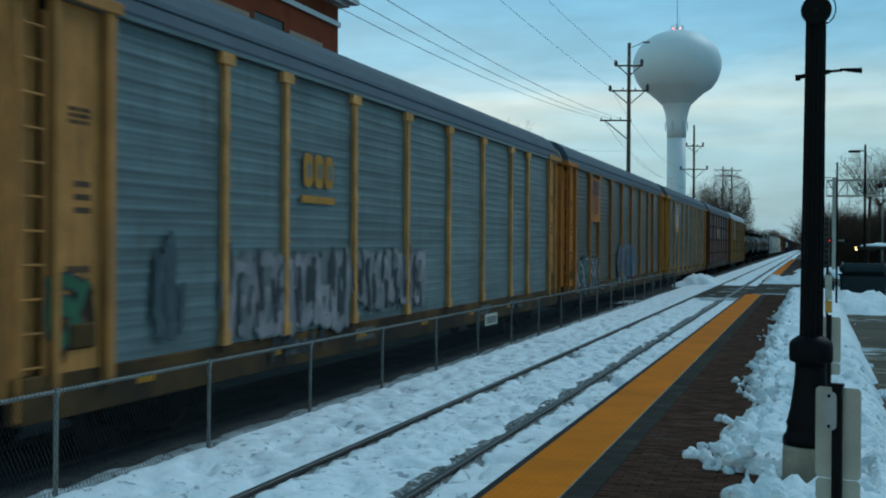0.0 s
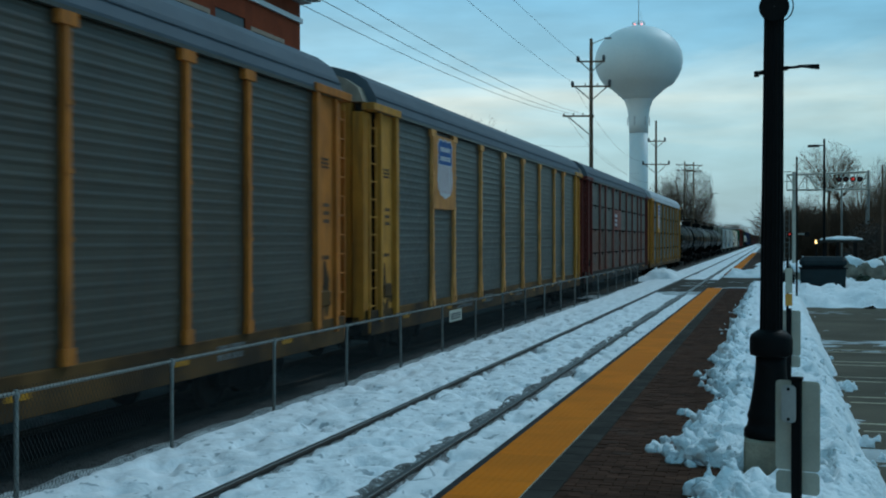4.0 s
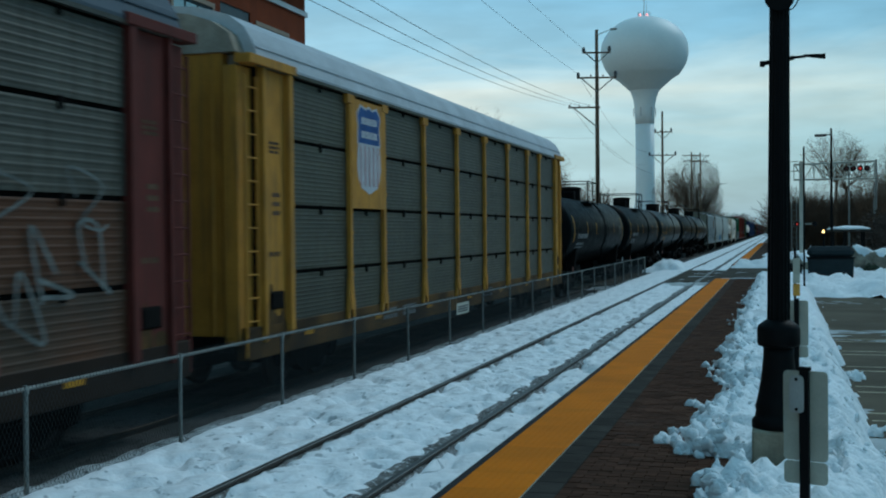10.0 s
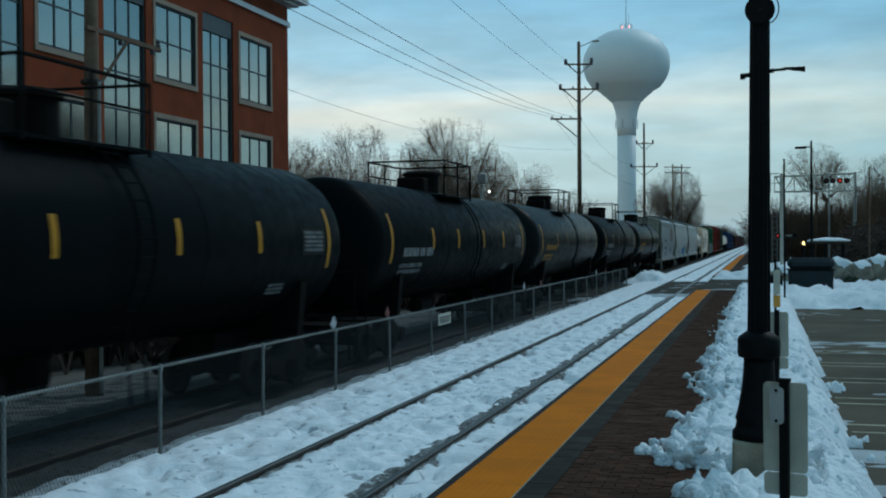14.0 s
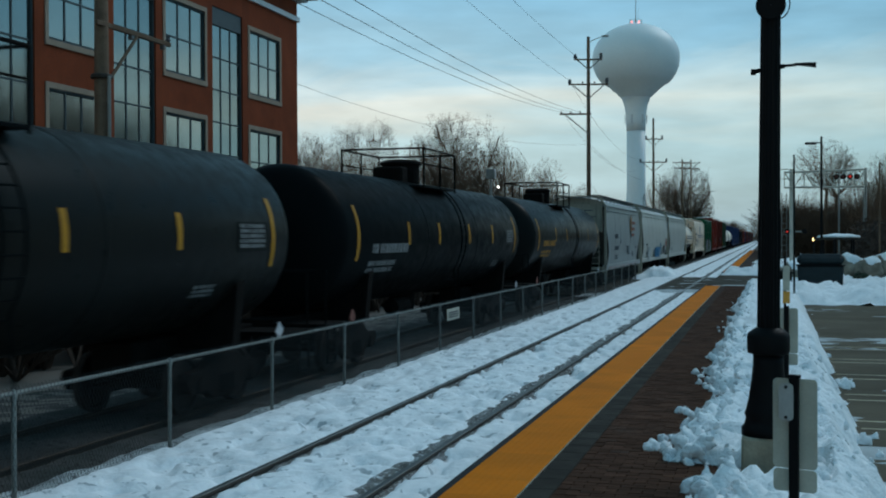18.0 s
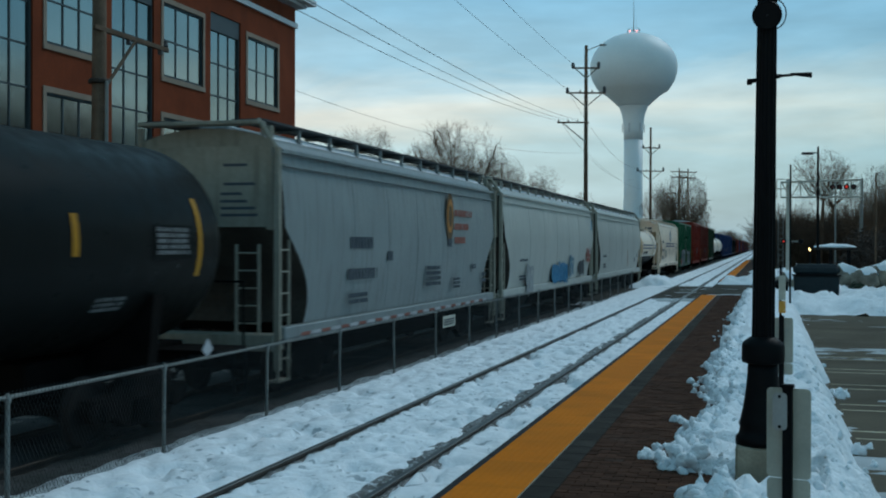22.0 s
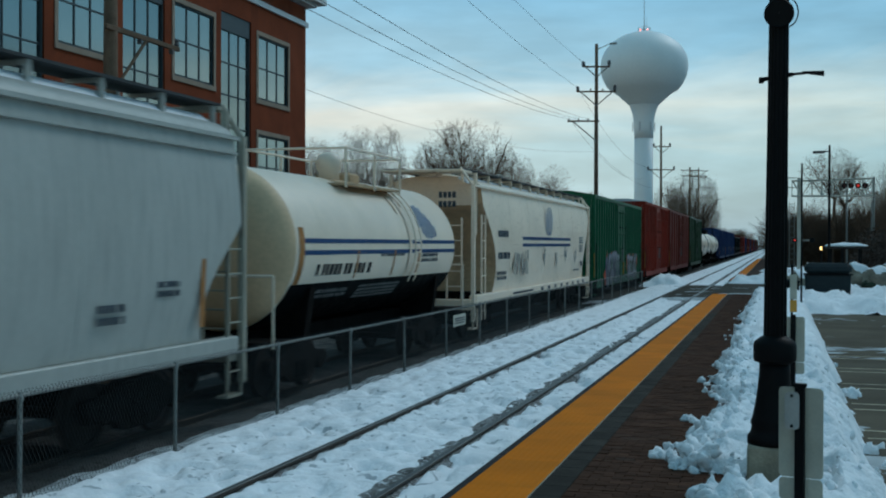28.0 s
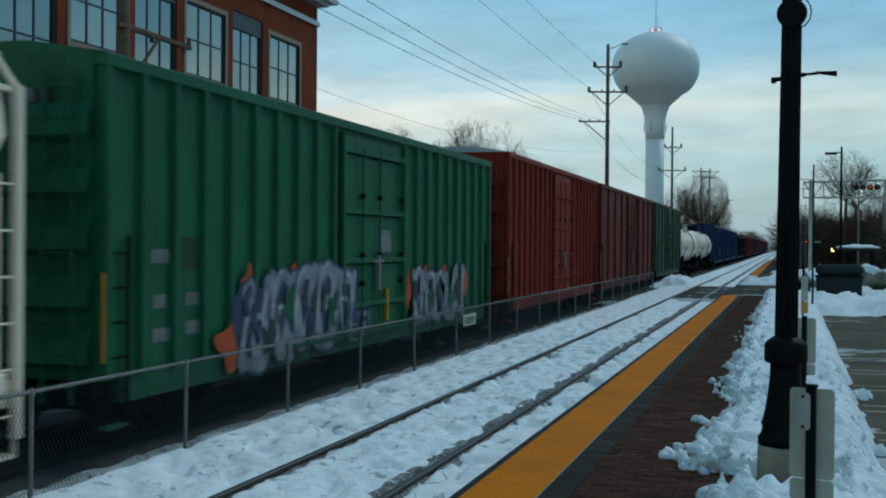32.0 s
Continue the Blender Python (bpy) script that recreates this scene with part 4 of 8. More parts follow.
heightfield("lot_slush", span(1.0, 14, 0.14), span(6, 43, 0.1), lot_snow, SLUSH_ICE, "stuff", "thin streaks of refrozen slush on the asphalt", "snow")


def lot_bank(x, y):
    d = min(y - 42.8 + 0.7 * lumps(x, 0, 0.8, 3) + 0.4 * lumps(x, 0, 2.3, 6), 72 - y, x - 0.2, 30 - x)
    hollow = 0.62 * max(0.0, 1 - abs(x - 2.2) / 1.6) * max(0.0, 1 - abs(y - 52.4) / 3.0)
    return -0.45 - hollow + 0.42 * min(1, max(-0.2, d) / 1.0) + 0.16 * lumps(x, y, 0.9, 4) + 0.40 * abs(lumps(x, y, 1.7, 1)) + 0.20 * lumps(x, y, 3.6, 3)


heightfield("snow_bank", span(0.2, 20, 0.25), span(42.2, 71, 0.25), lot_bank, SNOW_CLEAN, "stuff", "ploughed snow bank at the end of the lot", "snow")


def far_bank(x, y):
    d = min(y - 70.0, x + 1.6, 16 - x)
    return -0.3 + 0.55 * min(1, max(-0.3, d) / 1.5) + 0.22 * lumps(x, y, 0.6, 9) + 0.1 * lumps(x, y, 1.9, 2)


heightfield("snow_bank", span(-1.6, 16, 0.35), span(69.5, 96, 0.5), far_bank, SNOW_CLEAN, "stuff", "high snow bank across the street", "snow")


def track_bank(x, y):
    d = min(y - 70, 76 - y, x + 8.0, -5.4 - x)
    return -0.45 + 0.55 * min(1, max(-0.3, d) / 0.9) + 0.2 * lumps(x, y, 1.1, 3) + 0.16 * lumps(x, y, 3, 5) + 0.08 * lumps(x, y, 6, 2)


heightfield("snow_bank", span(-8.0, -5.4, 0.15), span(69.6, 76, 0.2), track_bank, SNOW_CLEAN, "stuff", "ploughed snow heap between the tracks", "snow")


def end_bank(x, y):
    d = min(y - 66.0, 71 - y, x + 2.9, 1.5 - x)
    return -0.22 + 0.38 * min(1, max(-0.3, d) / 0.8) + 0.24 * lumps(x, y, 1.3, 7) + 0.16 * lumps(x, y, 3.3, 2)


heightfield("snow_bank", span(-2.9, 1.5, 0.15), span(65.5, 71, 0.2), end_bank, SNOW_CLEAN, "stuff", "low ploughed snow at the platform end", "snow")

# ---- lamp post, signs ----
def lamp_post():
    t = thing("lamp_post", "black fluted cast-iron lamp post on a concrete footing", "lamp post", pose(0.0, 10.3, 0.0, 0, 0.45, 0))
    part("footing", boxes((-0.22, -0.22, -0.45, 0.22, 0.22, 0.355), bevel=0.02), FOOTING, t, "weathered concrete footing")
    prof = [(0.225, 0.355), (0.225, 0.42), (0.20, 0.45), (0.188, 0.50), (0.20, 0.54), (0.185, 0.58), (0.165, 0.68), (0.142, 0.84), (0.130, 0.98), (0.130, 1.06)]
    part("base", lathe(prof, 28), BLACK_PAINT, t, smooth=True)
    part("collar", lathe([(0.13, 1.06), (0.175, 1.075), (0.182, 1.10), (0.182, 1.22), (0.172, 1.25), (0.12, 1.29), (0.1, 1.30)], 28), BLACK_PAINT, t, smooth=True)
    bm = bmesh.new()
    n, rows = 32, [(0.098, 1.30), (0.095, 2.0), (0.088, 3.2), (0.084, 4.35)]
    rings = []
    for r, z in rows:
        rings.append([bm.verts.new((math.cos(2 * math.pi * i / n) * r * (0.90 if i % 2 else 1.0), math.sin(2 * math.pi * i / n) * r * (0.90 if i % 2 else 1.0), z)) for i in range(n)])
    for a, b in zip(rings, rings[1:]):
        for i in range(n):
            bm.faces.new((a[i], a[(i + 1) % n], b[(i + 1) % n], b[i]))
    part("shaft", bm, BLACK_PAINT, t, "fluted shaft")
    part("cap", lathe([(0.084, 4.35), (0.12, 4.38), (0.13, 4.5), (0.1, 4.62), (0.06, 5.1), (0.0, 5.12)], 20), BLACK_PAINT, t, smooth=True)
    sp = part("loudspeaker", lathe([(0.0, -0.16), (0.05, -0.155), (0.07, -0.10), (0.117, -0.02), (0.122, 0.0), (0.112, 0.008), (0.06, -0.05), (0.03, -0.055), (0.0, -0.04)], 24, "y"), BLACK_PAINT, t, "black horn loudspeaker", at=pose(0, -0.13, 4.09, 0, 0, 180), smooth=True)
    part("speaker_cone", lathe([(0.0, 0.01), (0.02, 0.0), (0.028, -0.05), (0.0, -0.05)], 14, "y"), SPEAKER, sp)
    part("speaker_ring", lathe([(0.118, -0.01), (0.127, 0.0), (0.118, 0.012), (0.108, 0.008)], 24, "y"), BLACK_PAINT, sp)
    bm = rod(bmesh.new(), (-0.14, 0, 3.54), (0.12, 0, 3.58), 0.02, n=8)
    rod(bm, (0.10, 0, 3.58), (0.22, -0.01, 3.585), 0.012, n=8)
    part("bracket", bm, BLACK_PAINT, t)
    part("bracket_end", boxes((-0.165, -0.025, 3.51, -0.12, 0.025, 3.56), bevel=0.006), BLACK_PAINT, t)
    bm = boxes((0.20, -0.03, 3.568, 0.38, 0.03, 3.60))
    for v in bm.verts:
        if v.co.x < 0.25 and v.co.z < 3.58:
            v.co.z += 0.02
        elif v.co.x > 0.3 and v.co.z < 3.58:
            v.co.z -= 0.008
    part("floodlight_head", bm, BLACK_PAINT, t)
    bm = tube([(0.06 + 0.1 * math.sin(math.pi * i / 10 * 1.2), 0, 4.12 + 0.13 * math.cos(math.pi * i / 10 * 1.2)) for i in range(11)], 0.006, 5)
    part("cable_loop", bm, BLACK_PAINT, t)
    return t


lamp_post()


def rounded(w, h, r, cx=0.0, cz=0.0, k=5):
    pts = []
    for sx, sz, a0 in ((1, 1, 0), (-1, 1, 90), (-1, -1, 180), (1, -1, 270)):
        for i in range(k + 1):
            a = radians(a0 + 90 * i / k)
            pts.append((cx + sx * (w / 2 - r) + r * math.cos(a), cz + sz * (h / 2 - r) + r * math.sin(a)))
    return pts


def back_sign(x, y, ztop, yaw, tilt=0.0, front=False):
    """A parking sign seen from behind: two plates on a dark post, with a small white plate on the post."""
    t = thing("parking_sign", "parking sign plates seen from behind on a dark post", "sign", pose(x, y, 0, 0, tilt, yaw), "signs along the platform")
    z = ztop

    def flat(name, w, h, cx, cz, yy, m, label=""):
        bm = plate(rounded(w, h, 0.03, cx, cz), 0, 0.004)
        bmesh.ops.rotate(bm, verts=bm.verts, cent=(0, 0, 0), matrix=Matrix.Rotation(radians(-90), 3, "Z"))
        bmesh.ops.translate(bm, verts=bm.verts, vec=(0, yy, 0))
        return part(name, bm, m, t, label)

    flat("upper_plate", 0.29, 0.60, 0.0, z - 0.30, 0.03, SIGN_BACK)
    flat("lower_plate", 0.285, 0.15, 0.0, z - 0.68, 0.031, SIGN_BACK)
    bm = bmesh.new()
    u = [(-0.03, -0.02), (0.03, -0.02), (0.03, 0.024), (0.022, 0.024), (0.022, 0.0), (-0.022, 0.0), (-0.022, 0.024), (-0.03, 0.024)]
    low, high = [[bm.verts.new((px, py, q)) for px, py in u] for q in (-0.9, z + 0.03)]
    for i in range(8):
        bm.faces.new((low[i], low[(i + 1) % 8], high[(i + 1) % 8], high[i]))
    bm.faces.new(low[::-1])
    bm.faces.new(high)
    part("post", bm, BLACK_PAINT, t, "dark channel post")
    if front:
        flat("small_plate", 0.095, 0.25, -0.045, z - 0.15, -0.028, SIGN_WHITE, "small white plate bolted to the post")
        for dz in (-0.05, -0.25):
            part("bolt", lathe([(0, 0), (0.011, 0.0), (0.011, 0.006), (0, 0.008)], 8, "y"), BLACK_PAINT, t, at=pose(-0.045, -0.034, z + dz, 0, 0, 180))
        part("clamp", boxes((-0.04, -0.03, z + 0.005, 0.04, 0.03, z + 0.03), bevel=0.004), BLACK_PAINT, t)
    return t


back_sign(0.17, 7.85, 1.145, -14, front=True)
back_sign(0.24, 15.7, 1.14, -12)


def slim_sign():
    t = thing("roadside_sign", "narrow sign edge-on with an amber lower panel", "sign", pose(0.42, 30.0, 0.0))
    part("post", boxes((-0.03, -0.03, -0.6, 0.03, 0.03, 1.6)), BLACK_PAINT, t)
    part("upper_panel", boxes((-0.05, -0.04, 0.72, 0.12, -0.033, 1.35), bevel=0.002), SIGN_BACK, t)
    part("lower_panel", boxes((-0.05, -0.04, 0.40, 0.12, -0.033, 0.70), bevel=0.002), ORANGE_POST, t, "amber panel")


slim_sign()

# ---- water tower ----
def water_tower():
    t = thing("water_tower", "pale painted spheroid water tower with a flared pedestal", "water tower", pose(-26.9, 242.6, -0.9))
    prof = []
    rz = 40.9
    for i in range(0, 25):
        a = math.pi / 2 - math.pi * 0.86 * i / 24
        r, z = 9.2 * math.cos(a), rz + (7.35 if a > 0 else 8.0) * math.sin(a)
        if z < 35.6:
            break
        prof.append((max(r, 0.0), z))
    prof += [(5.7, 35.0), (4.6, 34.0), (3.7, 33.2), (3.12, 32.6)]
    part("tank", lathe(prof[::-1], 56), TOWER, t, smooth=True)
    part("neck", lathe([(2.0, 25.5), (2.05, 28.0), (2.18, 29.5), (2.45, 31.0), (2.95, 32.4), (3.14, 32.62), (3.05, 32.7)], 48), TOWER_LOW, t, "bright white flared neck", smooth=True)
    part("shaft", lathe([(5.2, 0), (4.4, 1.5), (2.9, 5), (2.15, 9), (1.98, 14), (1.98, 25.6)], 40), TOWER_LOW, t, smooth=True)
    part("tank_ring", lathe([(9.16, rz - 0.10), (9.2, rz - 0.05), (9.2, rz + 0.05), (9.16, rz + 0.10)], 56), TOWER, t, smooth=True)
    for i in range(6):
        a = i * math.pi / 3 + 0.25
        m = pose(2.22 * math.cos(a), 2.22 * math.sin(a), 28.0, 0, 0, math.degrees(a))
        an = part("antenna", boxes((0, -0.18, -0.95, 0.16, 0.18, 0.95), bevel=0.03), WHITE_TRIM, t, at=m)
        part("antenna_mount", boxes((-0.35, -0.05, -0.1, 0.0, 0.05, 0.1)), GALV, an)
    bm = bmesh.new()
    for k in range(12):
        a, b = 2 * math.pi * k / 12, 2 * math.pi * (k + 1) / 12
        p, q = (1.3 * math.cos(a), 1.3 * math.sin(a)), (1.3 * math.cos(b), 1.3 * math.sin(b))
        rod(bm, (*p, 47.9), (*p, 49.1), 0.03, n=5)
        rod(bm, (*p, 49.1), (*q, 49.1), 0.03, n=5)
        rod(bm, (*p, 48.5), (*q, 48.5), 0.025, n=5)
    part("roof_railing", bm, GALV, t)
    part("mast", rod(bmesh.new(), (0, 0, 48.0), (0, 0, 55.5), 0.09, 0.04, 8), GALV, t)
    part("whip_antenna", rod(bmesh.new(), (0.5, 0.2, 48.0), (0.5, 0.2, 51.5), 0.04, 0.02, 6), GALV, t)
    for dx in (-0.75, 0.65):
        part("beacon", lathe([(0, 48.4), (0.16, 48.45), (0.18, 48.7), (0.1, 48.82), (0, 48.84)], 12, origin=(dx, -0.4, 0)), BEACON_GLOW, t, "lit obstruction beacon")
    return t


water_tower()

# ---- utility poles and wires ----
ARM_OFF = {}


def utility_pole(x, y, h, arms, guy=True, lean=0.0):
    t = thing("utility_pole", "weathered wooden utility pole with crossarms", "utility pole", pose(x, y, -0.9, 0, lean, 0), "utility poles along the track")
    part("pole", rod(bmesh.new(), (0, 0, -0.5), (0, 0, h), 0.19, 0.12, 12), WOOD_POLE, t, smooth=True)
    for z, x0, x1, yaw in arms:
        a = part("crossarm", boxes((x0, -0.16, -0.06, x1, -0.06, 0.06), bevel=0.008), WOOD_POLE, t, at=pose(0, 0, z, 0, 0, yaw))
        bm = bmesh.new()
        lim = min(abs(x0), abs(x1))
        rod(bm, (x0 * 0.8, -0.1, -0.04), (0, -0.12, -0.62 * abs(x0) - 0.15), 0.045, n=5)
        if x1 > 0.5:
            rod(bm, (x1 * 0.8, -0.1, -0.04), (0, -0.12, -0.62 * abs(x1) - 0.15), 0.045, n=5)
        part("brace", bm, GALV, a)
        k = 4 if x1 - x0 > 2 else 2
        ins = [x0 + 0.12 + (x1 - x0 - 0.24) * i / (k - 1) for i in range(k)]
        for xi in ins:
            part("insulator", lathe([(0.02, 0.06), (0.05, 0.08), (0.06, 0.13), (0.04, 0.17), (0.05, 0.2), (0.0, 0.24)], 8, origin=(xi, -0.11, 0)), SPEAKER, a)
    return t


def two_big_insulators(t, z, x0, x1):
    for xi in (x0, x1):
        part("line_post_insulator", lathe([(0.05, 0.0), (0.13, 0.06), (0.10, 0.12), (0.14, 0.2), (0.10, 0.28), (0.13, 0.36), (0.05, 0.45), (0, 0.46)], 10, origin=(xi, -0.1, z)), SPEAKER, t)


main_pole = utility_pole(-12.8, 83.9, 17.9, [(16.2, -1.0, 1.0, 15), (14.35, -1.45, 1.45, 15), (12.15, -2.15, 0.2, 15)])
two_big_insulators(main_pole, 16.2, -0.02 - 0.95, 0.95)
two_big_insulators(main_pole, 14.35, -1.38, 1.38)
part("street_light_arm", rod(bmesh.new(), (0, 0, 17.5), (1.1, 0, 17.9), 0.03, n=6), GALV, main_pole)
part("luminaire", boxes((1.0, -0.09, 17.82, 1.5, 0.09, 17.95), bevel=0.03), GALV, main_pole)
pole_b = utility_pole(-13.8, 144.0, 17.9, [(15.3, -1.0, 1.2, 15), (12.4, -1.7, 1.7, 15)])
two_big_insulators(pole_b, 15.3, -0.9, 1.1)
two_big_insulators(pole_b, 12.4, -1.6, 1.6)
for k, (px, py) in enumerate(((-14.6, 205.0), (-13.2, 207.0))):
    utility_pole(px, py, 16.8, [(16.2, -1.6, 1.6, 15), (15.2, -1.4, 1.4, 15)])
near_pole = utility_pole(-13.0, 20.2, 11.4, [(10.55, -1.6, 1.6, 15)])
part("service_arm", boxes((0.06, -0.35, 7.30, 0.14, 2.55, 7.40), bevel=0.01), WOOD_POLE, near_pole)
part("arm_insulator", lathe([(0.03, 0), (0.06, 0.04), (0.04, 0.1), (0.055, 0.14), (0, 0.18)], 8, origin=(0.1, 2.48, 7.4)), SPEAKER, near_pole)
part("knee_brace", rod(bmesh.new(), (0.12, 0.15, 6.3), (0.12, 1.15, 7.3), 0.035, n=6), WOOD_POLE, near_pole)
for wy in (0.9, 2.2):
    part("cable_clamp", boxes((0.05, wy, 7.2, 0.15, wy + 0.08, 7.298), bevel=0.01), SPEAKER, near_pole)
part("pole_band", lathe([(0.2, 6.25), (0.22, 6.27), (0.22, 6.33), (0.2, 6.35)], 12), RAIL, near_pole)
part("conduit", rod(bmesh.new(), (0.2, -0.05, 0), (0.2, -0.05, 6.3), 0.04, n=8), GALV, near_pole)


def wires(name, pairs, r, sag, label):
    """Sagging lines between pairs of points, as one rigid set."""
    for a, b in pairs:
        bm = bmesh.new()
        a, b = Vector(a), Vector(b)
        k = 14
        pts = [a.lerp(b, i / k) - Vector((0, 0, sag * 4 * (i / k) * (1 - i / k))) for i in range(k + 1)]
        for p, q in zip(pts, pts[1:]):
            rod(bm, p, q, r, n=4, caps=False)
        bmesh.ops.remove_doubles(bm, verts=bm.verts, dist=r * 0.5)
        tagged(part(name, bm, WIRE), label, "wire", "overhead lines")


wires("power_line", [((-13.0 + dx, 20.2, 9.8), (-12.8 + ex, 83.3, 11.4)) for dx, ex in ((-1.45, -1.95), (-0.5, -1.3), (0.6, -0.6))], 0.012, 0.7, "black power line strung between wooden poles")
wires("high_line", [((-12.8 + dx, 83.5, z), (-13.4 + dx, -40, z + 7)) for dx, z in ((-0.95, 15.6), (-1.4, 13.8))], 0.010, 2.2, "thin high-voltage line between the pole tops")
wires("far_line", [((-12.8 + dx, 83.7, z), (-13.8 + dx * 1.1, 144, z2)) for dx, z, z2 in ((-1.4, 13.8, 11.9), (-1.9, 11.4, 10.5))], 0.010, 1.5, "thin line running on along the poles")
wires("service_line", [((-21.3, 48.5, 9.4), (-12.98, 83.8, 9.0)), ((-12.9, 84, 9.2), (-13.8, 144, 9.2))], 0.009, 0.9, "slack service cable from the building to the pole")

# ---- brick office building ----
def building():
    t = thing("office_building", "red brick office building with tall glazed bays", "building", pose(0, 0, 0))
    fx, y0, y1, base, top = -21.0, 8.0, 48.7, -0.95, 13.1
    th = 0.35
    win = [(15.9, 18.85), (22.9, 25.85), (29.75, 32.5), (36.7, 39.7), (43.65, 46.7)]
    bay = [(12.4, 15.1), (19.4, 22.1), (26.4, 29.1), (33.35, 36.05), (40.35, 43.0)]
    floors = [(4.0, 6.72), (8.2, 10.9)]
    bz = (0.3, 11.3)
    holes = [(a, b, z0, z1) for a, b in win for z0, z1 in floors] + [(a, b, *bz) for a, b in bay]
    # wall in strips round the openings
    ys = sorted({y0, y1, *[v for h in holes for v in h[:2]]})
    for a, b in zip(ys, ys[1:]):
        cut = sorted((z0, z1) for p, q, z0, z1 in holes if p <= a + 1e-6 and q >= b - 1e-6)
        z = base
        for z0, z1 in cut + [(top, top)]:
            if z0 - z > 0.01:
                part("wall_section", boxes((fx - th, a, z, fx, b, z0)), RED_BRICK, t)
            z = z1
    part("end_wall", boxes((-46, y1 - 0.35, base, fx - th, y1 - 0.005, top)), RED_BRICK, t)
    part("rear_wall", boxes((-46.4, y0, base, -46, y1, top), (-46, y0, base, fx - th, y0 + 0.35, top)), RED_BRICK, t)
    part("roof", boxes((-46, y0 + 0.35, top - 0.4, fx - th, y1 - 0.36, top - 0.1)), CONCRETE, t)
    # dark sheet added to stand in for the unlit rooms behind the panes
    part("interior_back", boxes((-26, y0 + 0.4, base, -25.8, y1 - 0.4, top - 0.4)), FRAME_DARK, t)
    for a, b in win:
        for z0, z1 in floors:
            w = part("window", boxes((fx - 0.22, a, z0, fx - 0.03, a + 0.07, z1), (fx - 0.22, b - 0.07, z0, fx - 0.03, b, z1),
                                     (fx - 0.22, a + 0.07, z0, fx - 0.03, b - 0.07, z0 + 0.07), (fx - 0.22, a + 0.07, z1 - 0.07, fx - 0.03, b - 0.07, z1)), FRAME_DARK, t, "dark metal window frame")
            bm = bmesh.new()
            box(bm, fx - 0.12, a - 0.16, z0 - 0.18, fx + 0.05, b + 0.16, z0)
            box(bm, fx - 0.12, a - 0.16, z1, fx + 0.035, b + 0.16, z1 + 0.18)
            box(bm, fx - 0.12, a - 0.16, z0, fx + 0.035, a, z1)
            box(bm, fx - 0.12, b, z0, fx + 0.035, b + 0.16, z1)
            part("stone_surround", bm, STONE, w, "pale stone surround")
            glaze(w, fx - 0.08, a + 0.07, b - 0.07, z0 + 0.07, z1 - 0.07, 3, 2, PANE)
    for a, b in bay:
        w = part("glazed_bay", boxes((fx - 0.2, a, bz[0], fx - 0.06, a + 0.09, bz[1]), (fx - 0.2, b - 0.09, bz[0], fx - 0.06, b, bz[1]), (fx - 0.2, a + 0.09, bz[1] - 0.7, fx - 0.05, b - 0.09, bz[1])), FRAME_DARK, t, "dark metal bay frame with a deep head panel")
        glaze(w, fx - 0.14, a + 0.09, b - 0.09, bz[0] + 0.05, bz[1] - 0.7, 3, 8, PANE_BLUE)
    part("stone_band", boxes((fx, y0, 12.14, fx + 0.10, y1 + 0.10, 12.36), (-46, y1, 12.14, fx - 0.004, y1 + 0.10, 12.36)), WHITE_TRIM, t, "stone string course")
    part("cornice", boxes((fx - 0.1, y0, 13.1, fx + 0.4, y1 + 0.4, 13.25), (fx - 0.1, y0, 13.25, fx + 0.75, y1 + 0.75, 13.5), (-46, y1 - 0.3, 13.1, fx - 0.104, y1 + 0.55, 13.5)), WHITE_TRIM, t, "white projecting cornice")
    part("parapet", boxes((fx - 0.35, y0, 13.5, fx, y1, 14.4)), RED_BRICK, t)
    # windows of the end wall
    for x0 in (-24.5, -29.0, -33.5):
        for z0, z1 in floors:
            w = part("end_window", boxes((x0 - 1.2, y1 - 0.004, z0, x0 + 1.2, y1 + 0.03, z1)), FRAME_DARK, t)
            part("pane", boxes((x0 - 1.1, y1 + 0.03, z0 + 0.1, x0 + 1.1, y1 + 0.036, z1 - 0.1)), PANE, w)


def glaze(w, x, a, b, z0, z1, nc, nr, m):
    """Panes between thin dark glazing bars."""
    for i in range(1, nc):
        y = a + (b - a) * i / nc
        part("glazing_bar", boxes((x - 0.03, y - 0.03, z0, x + 0.035, y + 0.03, z1)), FRAME_DARK, w)
    for j in range(1, nr):
        z = z0 + (z1 - z0) * j / nr
        part("glazing_bar", boxes((x - 0.03, a, z - 0.03, x + 0.03, b, z + 0.03)), FRAME_DARK, w)
    for i in range(nc):
        for j in range(nr):
            ya, yb = a + (b - a) * i / nc + 0.032, a + (b - a) * (i + 1) / nc - 0.032
            za, zb = z0 + (z1 - z0) * j / nr + 0.032, z0 + (z1 - z0) * (j + 1) / nr - 0.032
            part("pane", boxes((x - 0.006, ya, za, x + 0.006, yb, zb)), m, w)


building()

